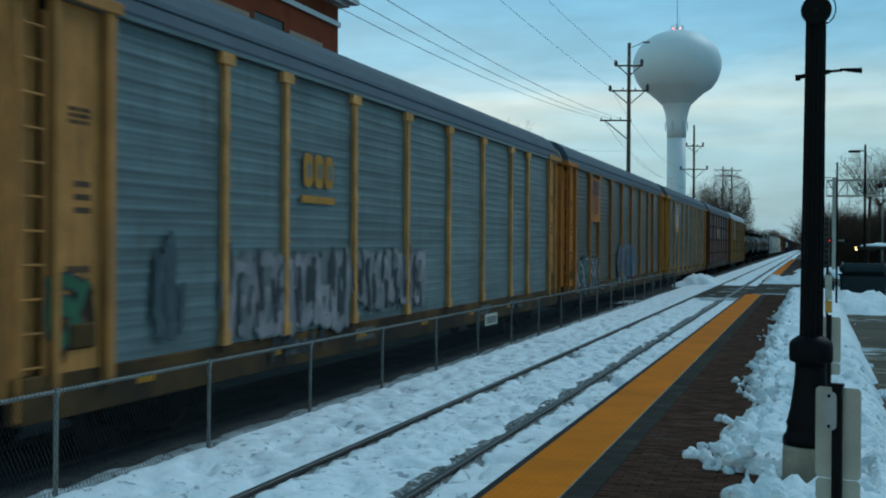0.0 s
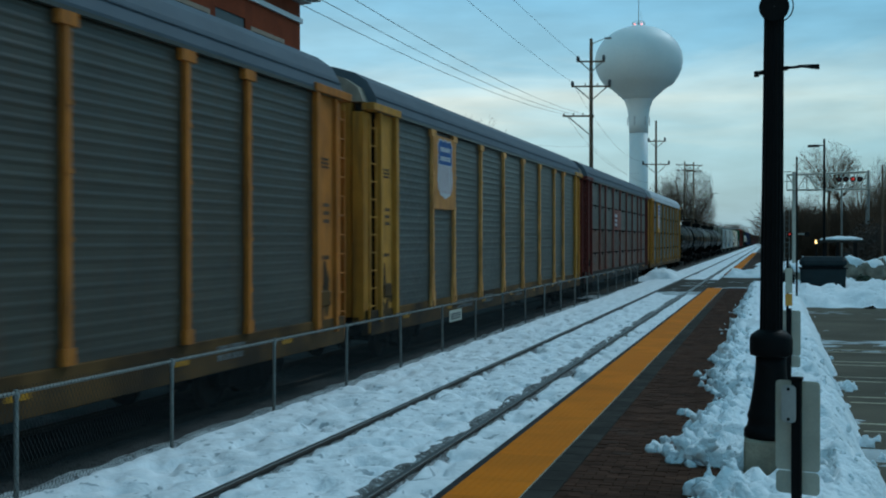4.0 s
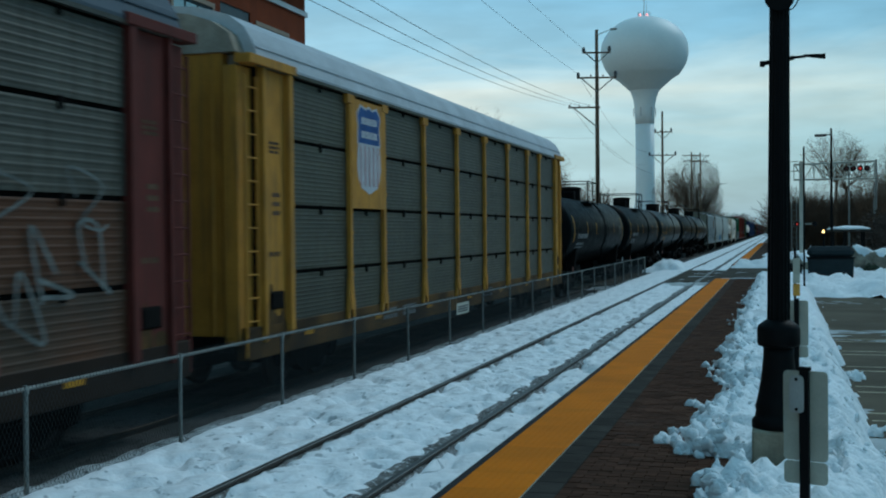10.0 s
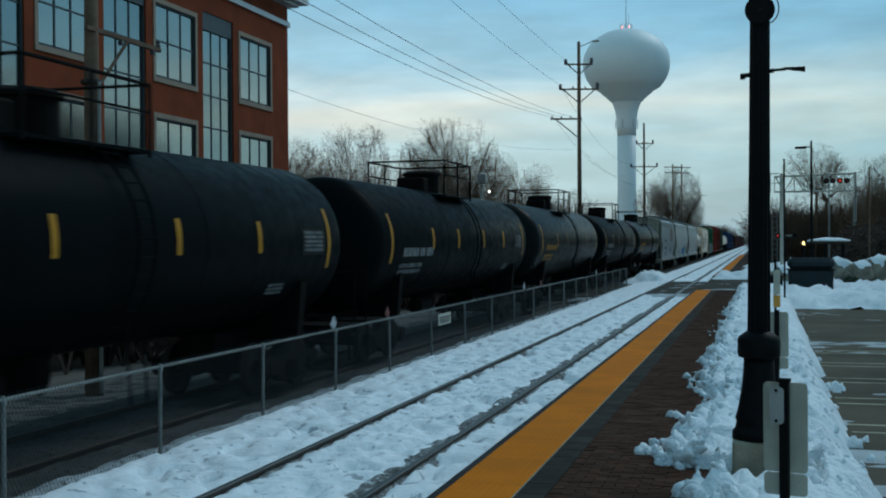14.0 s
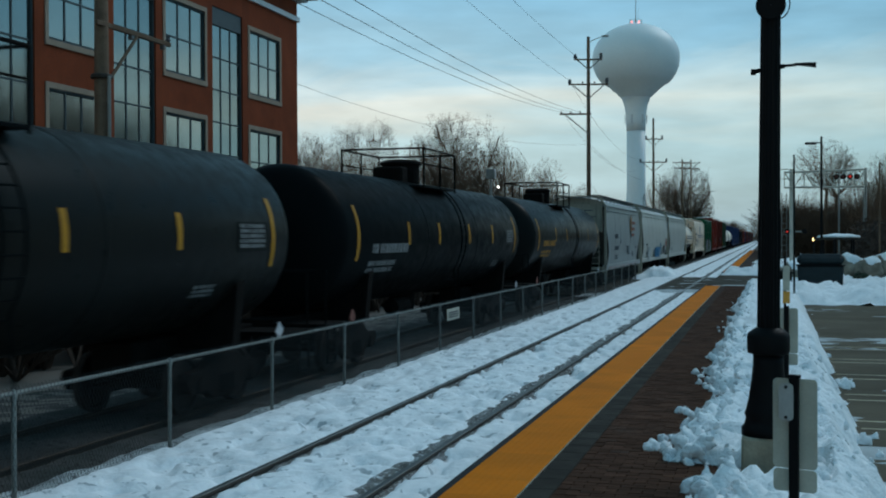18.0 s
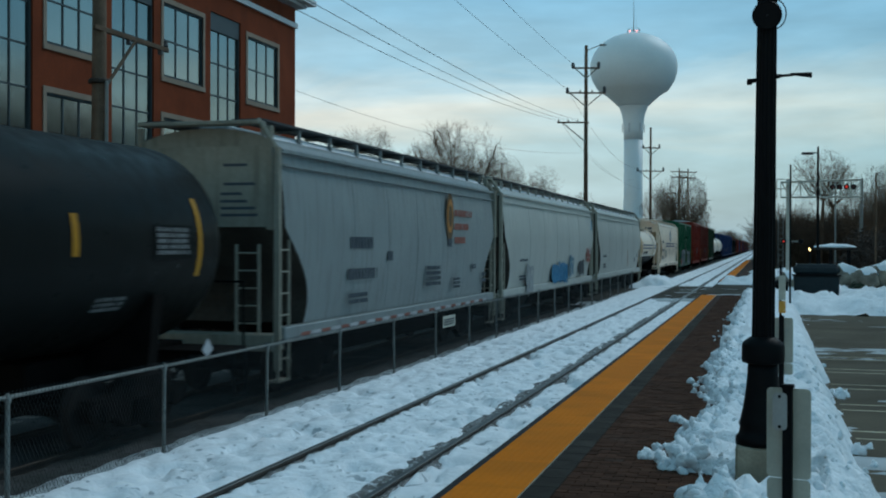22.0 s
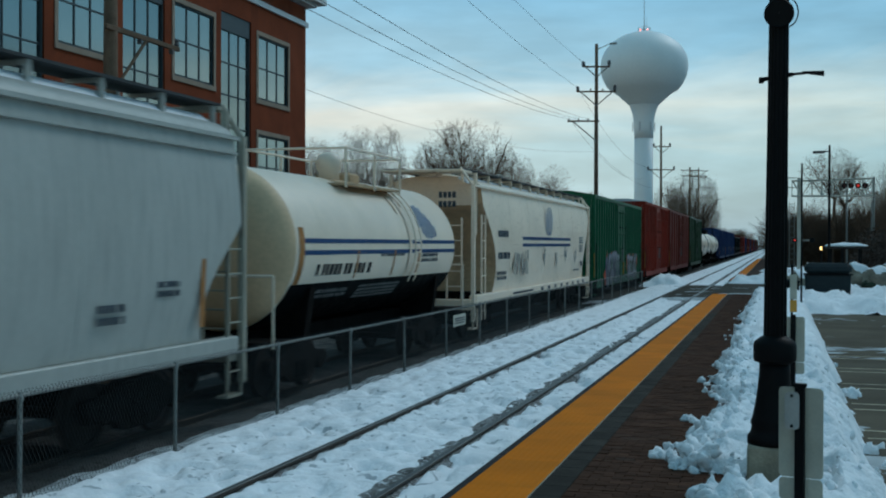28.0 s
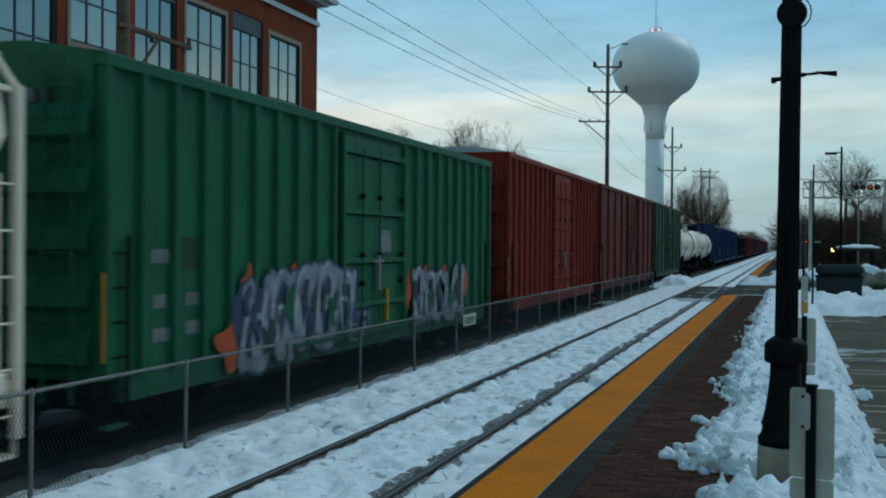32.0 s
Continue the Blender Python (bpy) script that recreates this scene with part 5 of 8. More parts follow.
# ---- bare winter trees, brush ----
def grow(seed, height, radius, base, limbs=6, rise=0.9, thick=0.34, forks=0.66, twig=0.008):
    """Segments (p, q, r0, r1, level) of a bare tree: limbs fork again and again until they meet the dome of the crown."""
    rng = random.Random(seed)
    c0 = base * height
    mid, tall = 0.5 * (c0 + height), 0.5 * (height - c0)
    segs = []

    def inside(p):
        lobe = 1 + 0.22 * noise.noise(Vector((p.x, p.y, p.z)) * 0.32 + Vector((seed * 3.1, 0, 0)))
        u = math.hypot(p.x, p.y) / (radius * lobe)
        v = (p.z - mid) / (tall * (lobe if p.z > mid else 1.25))
        return u * u + v * v < 1.0

    def limb(p, d, length, r, depth, az):
        n = max(3, int(length / (0.55 if depth < 3 else 0.32)))
        step = length / n
        for i in range(n):
            bend = 0.10 if depth < 3 else 0.18
            d = (d + Vector((rng.gauss(0, bend), rng.gauss(0, bend), rng.gauss(0.05 if depth < 4 else 0.0, bend * 0.8)))).normalized()
            q = p + d * step
            if depth > 0 and i > 0 and not inside(q):
                return
            ra, rb = r * (1 - 0.8 * i / n), r * (1 - 0.8 * (i + 1) / n)
            segs.append((p, q, ra, rb, 0 if depth < 2 else 1))
            if depth < 5 and (i > 0 or depth > 0):
                kids = 1 if rng.random() < forks + (0.26 if depth > 2 else 0.0) else 0
                for _ in range(kids):
                    az += 2.4 + rng.uniform(-0.5, 0.5)
                    side = d.orthogonal().normalized()
                    side = Matrix.Rotation(az, 3, d) @ side
                    e = (d * rng.uniform(0.55, 1.0) + side * rng.uniform(0.6, 1.0)).normalized()
                    limb(q, e, length * rng.uniform(0.42, 0.66) * (1 - 0.35 * i / n), max(twig, rb * rng.uniform(0.5, 0.7)), depth + 1, az)
            p = q

    p = Vector((0, 0, -0.3))
    k = max(3, int((c0 + 1.0) / 0.7))
    for i in range(k):
        q = p + Vector((rng.gauss(0, 0.04), rng.gauss(0, 0.04), (c0 + 1.0) / k))
        segs.append((p, q, thick * (1 - 0.3 * i / k), thick * (1 - 0.3 * (i + 1) / k), 0))
        p = q
    for j in range(limbs):
        az = j * 2 * math.pi / limbs + rng.uniform(-0.4, 0.4)
        out = rng.uniform(0.25, 1.0) * min(1.3, radius / tall)
        d = Vector((math.cos(az) * out, math.sin(az) * out, rise)).normalized()
        limb(p - Vector((0, 0, rng.uniform(0, 0.5))), d, math.hypot(radius, height - c0) * rng.uniform(0.75, 1.0), thick * rng.uniform(0.25, 0.40), 1, az)
    return segs


def seg_mesh(name, segs, sides, material, thick=1.0, least=0.0):
    verts, faces = [], []
    for p, q, a, b, _ in segs:
        d = (q - p).normalized()
        u = d.orthogonal().normalized()
        w = d.cross(u)
        k = len(verts)
        for o, r in ((p, a), (q, b)):
            r = max(r * thick, least)
            for i in range(sides):
                c, s = math.cos(2 * math.pi * i / sides) * r, math.sin(2 * math.pi * i / sides) * r
                verts.append(o + u * c + w * s)
        for i in range(sides):
            j = (i + 1) % sides
            faces.append((k + i, k + j, k + sides + j, k + sides + i))
    me = bpy.data.meshes.new(name)
    me.from_pydata([tuple(v) for v in verts], [], faces)
    me.materials.append(material)
    return me


def make_tree(segs, material, label, at):
    t = thing("tree", label, "tree", at, "bare trees")
    for nm, sel, sides, least in (("trunk", [s for s in segs if s[4] == 0], 7, 0.0), ("crown", [s for s in segs if s[4] > 0], 3, 0.0045)):
        ob = new(nm, seg_mesh(nm, sel, sides, material, 1.0, least))
        ob.parent = t
    return t


GROUND_Z = -0.95
TREES = [make_tree(grow(11, 17.3, 5.2, 0.20, 9, 0.60, 0.50, 0.62, 0.009), BARK, "spreading bare oak with a fine brown crown", pose(-31.9, 118.0, GROUND_Z)),
         make_tree(grow(12, 14.0, 3.1, 0.22, 7, 0.95, 0.28, 0.65, 0.010), BARK_RED, "bare tree with a reddish brown crown", pose(-28.2, 121.0, GROUND_Z, 0, 0, 40)),
         make_tree(grow(13, 16.4, 2.3, 0.20, 6, 1.4, 0.24, 0.70), BARK, "narrow bare tree with upright twigs", pose(-40.3, 116.0, GROUND_Z)),
         make_tree(grow(14, 11.0, 2.4, 0.16, 6, 1.2, 0.2, 0.74, 0.010), BARK_RED, "small bare tree with a loose crown", pose(-21.5, 112.0, GROUND_Z)),
         make_tree(grow(15, 13.4, 3.6, 0.58, 10, 0.6, 0.22, 0.92, 0.011), BARK_RED, "tall bare tree with a flat domed crown", pose(5.9, 130.0, GROUND_Z))]


def tree_at(kind, x, y, k, turn):
    o = copy_thing(TREES[kind], pose(x, y, GROUND_Z, 0, 0, turn))
    o.scale = (k, k, k)
    return o


# behind the tracks
for kind, x, y, k, turn in ((2, -43.0, 116.5, 1.0, 90), (1, -38.9, 126, 1.08, 80), (1, -35.5, 128, 1.0, 200), (3, -30.0, 114, 0.95, 150), (3, -25.5, 116, 1.0, 20), (1, -24.8, 126, 0.80, 20), (2, -46.0, 120, 0.98, 60),
                            (0, -54, 126, 0.95, 200), (1, -49, 122, 1.0, 130), (3, -45, 112, 1.0, 10), (3, -37, 112, 1.0, 70), (3, -18.6, 120, 0.8, 70), (0, -62, 130, 0.95, 10),
                            # beyond the tower's foot, along the line
                            (1, -18.4, 204, 1.05, 10), (0, -14.9, 214, 1.0, 110), (3, -12.2, 222, 1.0, 210), (3, -14.4, 232, 0.85, 33),
                            (1, -15.5, 250, 0.62, 300), (1, -14.0, 262, 0.55, 95), (1, -18.0, 285, 0.6, 77), (0, -15.5, 305, 0.5, 140), (1, -14.0, 330, 0.6, 10), (2, -17.0, 365, 0.5, 66),
                            (1, -14.0, 400, 0.65, 120), (0, -14.5, 440, 0.55, 250), (1, -14.0, 490, 0.7, 10), (2, -15.0, 540, 0.6, 160), (0, -16, 600, 0.7, 40), (1, -14, 680, 0.8, 70),
                            # across the street, on the platform's side
                            (4, 7.4, 133, 0.90, 140), (2, 10.9, 120, 0.70, 40), (2, 12.2, 121, 0.74, 230), (1, 13.2, 119, 0.75, 10), (3, 9.3, 118, 0.85, 60), (1, 15.5, 124, 0.85, 80),
                            (3, 10.2, 112, 0.85, 10), (1, 14.0, 150, 0.8, 120), (1, 18.5, 150, 0.9, 60), (3, 2.2, 150, 0.75, 100), (3, 5.0, 152, 0.8, 15), (3, 8.4, 150, 0.8, 200), (3, 11.0, 148, 0.9, 260), (3, 13.0, 146, 0.9, 30),
                            (2, 9.0, 175, 0.6, 250), (1, 5.0, 190, 0.6, 33), (2, 2.0, 230, 0.55, 100), (1, 4.0, 260, 0.7, 10), (0, 6.0, 300, 0.7, 200), (2, 2.5, 340, 0.7, 60), (1, 3.5, 400, 0.8, 150), (0, 4.5, 470, 0.8, 30),
                            # out of view, mirrored in the panes
                            (0, 18, 56, 1.1, 10), (1, 17, 63, 1.25, 80), (0, 19, 70, 1.1, 140), (1, 18, 77, 1.25, 250), (0, 21, 86, 1.15, 30), (1, 20, 94, 1.2, 300), (0, 22, 104, 1.1, 170), (1, 23, 114, 1.1, 40), (2, 16, 67, 1.2, 0), (2, 19, 90, 1.2, 60)):
    tree_at(kind, x, y, k, turn)


def brush(name, x0, x1, y0, y1, h0, h1, count, material, label, seed, r=0.02, spread=0.45):
    """A thicket of twigs: many thin stems that fork, joined as stuff."""
    rng = random.Random(seed)
    segs = []
    for _ in range(count):
        p = Vector((rng.uniform(x0, x1), rng.uniform(y0, y1), -0.95))
        h = rng.uniform(h0, h1)
        for k in range(rng.choice((3, 4, 5))):
            d = Vector((rng.gauss(0, spread), rng.gauss(0, spread), 1)).normalized()
            q = p + d * h * 0.55
            segs.append((p, q, r * 1.6, r, 0))
            for j in range(4):
                e = (d + Vector((rng.gauss(0, 0.5), rng.gauss(0, 0.5), rng.gauss(0, 0.3)))).normalized()
                w = q + e * h * rng.uniform(0.25, 0.5)
                segs.append((q.lerp(p, rng.uniform(0, 0.5)), w, r, r * 0.6, 1))
                for _k in range(2):
                    f = (e + Vector((rng.gauss(0, 0.7), rng.gauss(0, 0.7), rng.gauss(0, 0.4)))).normalized()
                    segs.append((w.lerp(q, rng.uniform(0, 0.6)), w + f * h * 0.16, r * 0.6, r * 0.4, 2))
    ob = new(name, seg_mesh(name, segs, 3, material))
    return tagged(ob, label, "brush", "", "stuff")


brush("brush", 0.8, 26, 128, 190, 4.0, 7.6, 760, THICKET, "dense brown winter thicket across the street", 3, 0.035)
brush("brush", 1.5, 9, 215, 420, 4.0, 7.5, 160, BARK, "bare thicket far along the line", 4, 0.07)
brush("brush", -30, -15.5, 190, 330, 3.0, 5.5, 260, BARK, "bare thicket behind the freight track", 5, 0.05)
brush("brush", -60, -20, 108, 150, 3.5, 8.0, 620, UNDERGROWTH, "tangled undergrowth behind the tracks", 6, 0.04)
brush("brush", -18.5, -15.2, 6, 110, 1.2, 2.4, 900, BUSH, "low dark hedge behind the freight track", 9, 0.03)
brush("brush", -24, -15, 340, 700, 4.0, 7.0, 200, BARK, "far bare thicket along the line", 7, 0.10)
brush("brush", 0.5, 12, 430, 800, 6.0, 10.0, 160, BARK, "far bare thicket beyond the platform", 8, 0.12)


def bush(x, y, r, h, material, label, seed, n=2600):
    """A rounded shrub of many small leaf clumps with an uneven outline."""
    rng = random.Random(seed)
    t = thing("shrub", label, "shrub", pose(x, y, -0.5))
    verts, faces = [], []
    for _ in range(n):
        d = Vector((rng.gauss(0, 1), rng.gauss(0, 1), abs(rng.gauss(0, 1)))).normalized()
        k = rng.uniform(0.55, 1.0) * (1 + 0.25 * noise.noise(d * 2.3 + Vector((seed, 0, 0))))
        c = Vector((d.x * r * k, d.y * r * k, d.z * h * k))
        s = rng.uniform(0.06, 0.15)
        u = Vector((rng.gauss(0, 1), rng.gauss(0, 1), rng.gauss(0, 1))).normalized()
        w = u.orthogonal().normalized()
        i = len(verts)
        verts += [tuple(c - u * s), tuple(c + w * s * 0.5), tuple(c + u * s), tuple(c - w * s * 0.5)]
        faces.append((i, i + 1, i + 2, i + 3))
    me = bpy.data.meshes.new("foliage")
    me.from_pydata(verts, [], faces)
    me.materials.append(material)
    ob = new("foliage", me)
    ob.parent = t
    part("stem", rod(bmesh.new(), (0, 0, -0.5), (0, 0, h * 0.7), 0.05, 0.02, 6), BARK, t)
    return t


for x, y, r, h, sd in ((5.6, 72.5, 1.5, 3.7, 1), (7.4, 73, 1.7, 3.6, 2), (9.6, 72, 1.8, 3.3, 3), (7.0, 75.5, 1.7, 3.9, 4), (11.8, 74, 1.9, 3.5, 5)):
    bush(x, y, r, h, BUSH, "dark brown leafless-looking hedge shrub", sd)
bush(4.3, 56.9, 0.55, 0.9, EVERGREEN, "low green juniper in the snowy planter", 7, 900)

# ---- street furniture across the lot ----
def dark_cabinet():
    t = thing("grit_box", "dark teal plastic grit box in the snow", "box", pose(2.27, 53.6, -0.30))
    bm = boxes((-0.98, -0.55, -0.30, 0.98, 0.55, 1.08), bevel=0.05)
    for v in bm.verts:
        v.co.x *= 1 - 0.05 * (1.08 - v.co.z)
    part("body", bm, DARK_BOX, t)
    part("lid", boxes((-1.0, -0.6, 1.084, 1.0, 0.6, 1.60), bevel=0.18), DARK_BOX, t)
    part("lid_rim", boxes((-1.03, -0.62, 1.06, 1.03, 0.62, 1.12), bevel=0.01), BLACK_PAINT, t)
    part("foot", boxes((0.55, -0.4, -0.45, 0.8, 0.4, -0.302)), DARK_BOX, t)
    part("foot", boxes((-0.8, -0.4, -0.45, -0.55, 0.4, -0.302)), DARK_BOX, t)
    return t


dark_cabinet()
t = thing("litter_bin", "black litter bin on the platform end", "bin", pose(0.75, 52.8, -0.4))
part("barrel", lathe([(0.24, 0), (0.28, 0.1), (0.30, 0.75), (0.27, 0.8)], 18), BLACK_PAINT, t)
part("rim", lathe([(0.27, 0.8), (0.33, 0.82), (0.33, 0.9), (0.2, 0.98), (0, 1.0)], 18), BLACK_PAINT, t)


def street_lamp():
    t = thing("street_lamp", "tall black street lamp with one flat luminaire", "street lamp", pose(2.75, 63.3, -0.5))
    part("pole", rod(bmesh.new(), (0, 0, 0), (0, 0, 7.9), 0.075, 0.055, 12), BLACK_PAINT, t)
    part("base", lathe([(0.2, 0), (0.2, 0.3), (0.1, 0.5)], 14), BLACK_PAINT, t)
    part("arm", rod(bmesh.new(), (0, 0, 7.55), (-0.25, 0, 7.58), 0.03, n=8), BLACK_PAINT, t)
    part("luminaire", boxes((-0.85, -0.16, 7.48, -0.22, 0.16, 7.60), bevel=0.05), BLACK_PAINT, t)
    return t


street_lamp()


def shelter():
    t = thing("kiosk_canopy", "small flat canopy on posts with snow on top", "shelter", pose(3.6, 64.0, -0.5))
    part("roof_slab", boxes((-1.2, -1.0, 2.40, 1.2, 1.0, 2.52), bevel=0.03), GRANITE, t)
    for x in (-0.75, -0.15, 0.75):
        for y in (-0.7, 0.7):
            part("post", boxes((x - 0.05, y - 0.05, -0.3, x + 0.05, y + 0.05, 2.398)), BLACK_PAINT, t)
    part("notice_panel", boxes((0.25, 0.66, 0.9, 0.55, 0.69, 1.8)), FRAME_DARK, t)
    bm = bmesh.new()
    bmesh.ops.create_icosphere(bm, subdivisions=3, radius=1)
    for v in bm.verts:
        v.co = Vector((v.co.x * 1.12 + 0.05, v.co.y * 0.92, max(-0.02, v.co.z * (0.18 + 0.07 * noise.noise(v.co * 2))) + 2.55))
    part("snow_cap", bm, SNOW_CLEAN, t, "drift of snow on the canopy", smooth=True)
    return t


shelter()


def cantilever():
    """Road-crossing flashers on a lattice arm."""
    t = thing("crossing_signal", "galvanised cantilever crossing signal with red flashers", "signal", pose(1.45, 74.0, -0.6))
    part("mast", rod(bmesh.new(), (0, 0, 0), (0, 0, 6.9), 0.15, 0.14, 14), PALE_STEEL, t)
    part("ladder", ladder_bm(-0.30, 0.3, 0.6, 5.4), GALV, t)
    bm = bmesh.new()
    x0, x1, za, zb = -0.45, 4.3, 5.75, 6.75
    for y in (-0.35, 0.35):
        rod(bm, (x0, y, za), (x1, y, za), 0.045, n=6)
        rod(bm, (x0, y, zb - 0.05), (x1, y, zb + 0.05), 0.045, n=6)
        k = 8
        for i in range(k):
            a, b = x0 + (x1 - x0) * i / k, x0 + (x1 - x0) * (i + 1) / k
            rod(bm, (a, y, za if i % 2 else zb), (b, y, zb if i % 2 else za), 0.03, n=5)
            rod(bm, (a, y, za), (a, y, zb), 0.025, n=5)
        rod(bm, (x1, y, za), (x1, y, zb), 0.035, n=5)
    for i in range(9):
        a = x0 + (x1 - x0) * i / 8
        rod(bm, (a, -0.35, za), (a, 0.35, za), 0.025, n=5)
    part("lattice_arm", bm, PALE_STEEL, t)
    bm = bmesh.new()
    for a, b in (((-0.7, 5.7), (-0.7, 6.9)), ((-0.7, 6.9), (-0.2, 6.9)), ((-0.7, 6.3), (-0.2, 6.3))):
        rod(bm, (a[0], 0, a[1]), (b[0], 0, b[1]), 0.03, n=5)
    part("service_cage", bm, PALE_STEEL, t)
    part("end_post", rod(bmesh.new(), (4.35, 0, 3.6), (4.35, 0, 6.9), 0.06, n=8), GALV, t)
    for i, x in enumerate((2.6, 3.0, 3.4, 3.8)):
        f = part("flasher", lathe([(0, -0.12), (0.16, -0.11), (0.17, -0.09), (0.17, -0.07), (0.10, -0.06), (0.12, 0.18), (0, 0.2)], 18, "y"), BLACK_PAINT, t, "round black flasher backboard", at=pose(x, -0.45, 6.35))
        part("lens", lathe([(0, -0.15), (0.07, -0.14), (0.08, -0.121), (0, -0.121)], 12, "y"), RED_GLOW if i == 2 else RACK_LENS, f)
        part("visor", boxes((-0.12, -0.32, 0.09, 0.12, -0.12, 0.12)), BLACK_PAINT, f)
    f = part("mast_flasher", lathe([(0, -0.12), (0.15, -0.11), (0.16, -0.08), (0.12, -0.06), (0.12, 0.1), (0, 0.12)], 18, "y"), BLACK_PAINT, t, at=pose(-0.28, -0.2, 3.0))
    part("lens", lathe([(0, -0.16), (0.05, -0.15), (0.06, -0.121), (0, -0.121)], 12, "y"), RED_GLOW, f)
    part("mast_flasher", lathe([(0, -0.12), (0.15, -0.11), (0.16, -0.08), (0.12, -0.06), (0.12, 0.1), (0, 0.12)], 18, "y"), BLACK_PAINT, t, at=pose(0.75, -0.2, 3.0))
    part("crossarm", boxes((-0.5, -0.08, 2.95, 0.9, -0.02, 3.05)), GALV, t)
    part("footing", boxes((-0.4, -0.4, -0.5, 0.4, 0.4, 0.1), bevel=0.03), CONCRETE, t)
    return t


def ladder_bm(x, w, z0, z1):
    bm = bmesh.new()
    for s in (0, w):
        rod(bm, (x - s, 0, z0), (x - s, 0, z1), 0.02, n=5)
    for i in range(14):
        z = z0 + (z1 - z0) * (i + 0.5) / 14
        rod(bm, (x - w, 0, z), (x, 0, z), 0.014, n=5)
    return bm


RACK_LENS = mat("dark_red_lens", (0.10, 0.012, 0.012), 0.3, var=0.05, bump=0)
cantilever()


def simple_pole(name, label, x, y, z, h, r, m):
    t = thing(name, label, "pole", pose(x, y, z))
    part("shaft", rod(bmesh.new(), (0, 0, -0.3), (0, 0, h), r, r * 0.8, 10), m, t)
    part("cap", lathe([(r * 0.9, h), (r * 0.9, h + 0.03), (0, h + 0.08)], 10), m, t)
    return t


simple_pole("pole", "slim dark pole beside the platform", 0.86, 40.0, -0.4, 5.2, 0.035, BLACK_PAINT)
simple_pole("pole", "weathered wooden post by the planter", 5.35, 60.0, -0.5, 6.2, 0.05, WOOD_POLE)
simple_pole("pole", "pale metal pole across the street", 6.3, 110.0, -0.5, 8.5, 0.09, GALV)
simple_pole("pole", "pale metal pole across the street", 8.6, 112.0, -0.5, 6.5, 0.09, GALV)
simple_pole("pole", "short white marker post in the snow", 1.75, 66.0, -0.4, 1.5, 0.035, WHITE_TRIM)
t = thing("wall_lantern", "small lit warm lantern on a post", "lamp", pose(2.9, 78.0, -0.5))
part("post", rod(bmesh.new(), (0, 0, -0.3), (0, 0, 2.3), 0.05, n=8), BLACK_PAINT, t)
part("glass", lathe([(0, 2.3), (0.07, 2.32), (0.09, 2.42), (0.06, 2.5), (0, 2.52)], 12), WARM_GLOW, t, "glowing lantern glass")
t = thing("track_lantern", "small lit white lamp on a pole behind the train", "lamp", pose(-14.5, 60.0, -0.9))
part("pole", rod(bmesh.new(), (0, 0, 0), (0, 0, 6.2), 0.07, n=8), GALV, t)
part("head", boxes((-0.25, -0.2, 6.2, 0.25, 0.2, 6.75), bevel=0.04), GALV, t)
part("lamp_glass", lathe([(0, 0), (0.05, 0.01), (0.05, 0.1), (0, 0.12)], 12, "y"), WHITE_GLOW, t, at=pose(0.45, -0.25, 5.75))

# boulders with snow between the canopy and the hedge
rngb = random.Random(77)
for k, (x, y, r) in enumerate(((3.9, 58.6, 0.75), (4.7, 57.8, 0.65), (5.6, 58.8, 0.9), (6.6, 58.0, 0.75), (7.6, 58.9, 0.9), (1.35, 57.5, 0.8), (0.95, 58.6, 0.7), (9.5, 58.2, 0.8))):
    t = thing("boulder", "grey boulder capped with snow", "boulder", pose(x, y, 0.55 if x > 3 else 0.15), "boulders in the planter")
    bm = bmesh.new()
    bmesh.ops.create_icosphere(bm, subdivisions=3, radius=r)
    for v in bm.verts:
        v.co *= 1 + 0.34 * noise.noise(v.co * 1.4 + Vector((k * 7, 0, 0))) + 0.22 * abs(noise.noise(v.co * 3.1 + Vector((0, k * 5, 0)))) + 0.08 * noise.noise(v.co * 7.0)
        v.co.z *= 0.8
    cap = bm.copy()
    part("rock", bm, ROCK, t, smooth=True)
    dele = [v for v in cap.verts if v.co.z < r * 0.42 + 0.6 * r * noise.noise(v.co * 2)]
    bmesh.ops.delete(cap, geom=dele, context="VERTS")
    for v in cap.verts:
        v.co *= 1.05
        v.co.z += 0.03
    part("snow_cap", cap, SNOW_CLEAN, t, "cap of snow", smooth=True)


def house(x, y, w, d, h, wallm, roofm, label, turn=0):
    t = thing("house", label, "house", pose(x, y, -0.95, 0, 0, turn))
    part("wall", boxes((-w / 2, -d / 2, 0, w / 2, d / 2, h)), wallm, t)
    bm = bmesh.new()
    v = [bm.verts.new(p) for p in ((-w / 2 - 0.4, -d / 2 - 0.4, h), (w / 2 + 0.4, -d / 2 - 0.4, h), (0, -d / 2 - 0.4, h + w * 0.36), (-w / 2 - 0.4, d / 2 + 0.4, h), (w / 2 + 0.4, d / 2 + 0.4, h), (0, d / 2 + 0.4, h + w * 0.36))]
    for q in ((0, 1, 2), (4, 3, 5), (0, 2, 5, 3), (1, 4, 5, 2), (0, 3, 4, 1)):
        bm.faces.new([v[i] for i in q])
    part("roof", bm, roofm, t)
    for i in (-1, 1):
        wdw = part("window", boxes((i * w * 0.22 - 0.5, -d / 2 - 0.03, 1.3, i * w * 0.22 + 0.5, -d / 2 + 0.02, 2.7)), WHITE_TRIM, t)
        part("pane", boxes((i * w * 0.22 - 0.42, -d / 2 - 0.036, 1.38, i * w * 0.22 + 0.42, -d / 2 - 0.03, 2.62)), PANE, wdw)
    part("door", boxes((-0.5, -d / 2 - 0.035, 0, 0.5, -d / 2 + 0.02, 2.05)), FRAME_DARK, t)
    return t


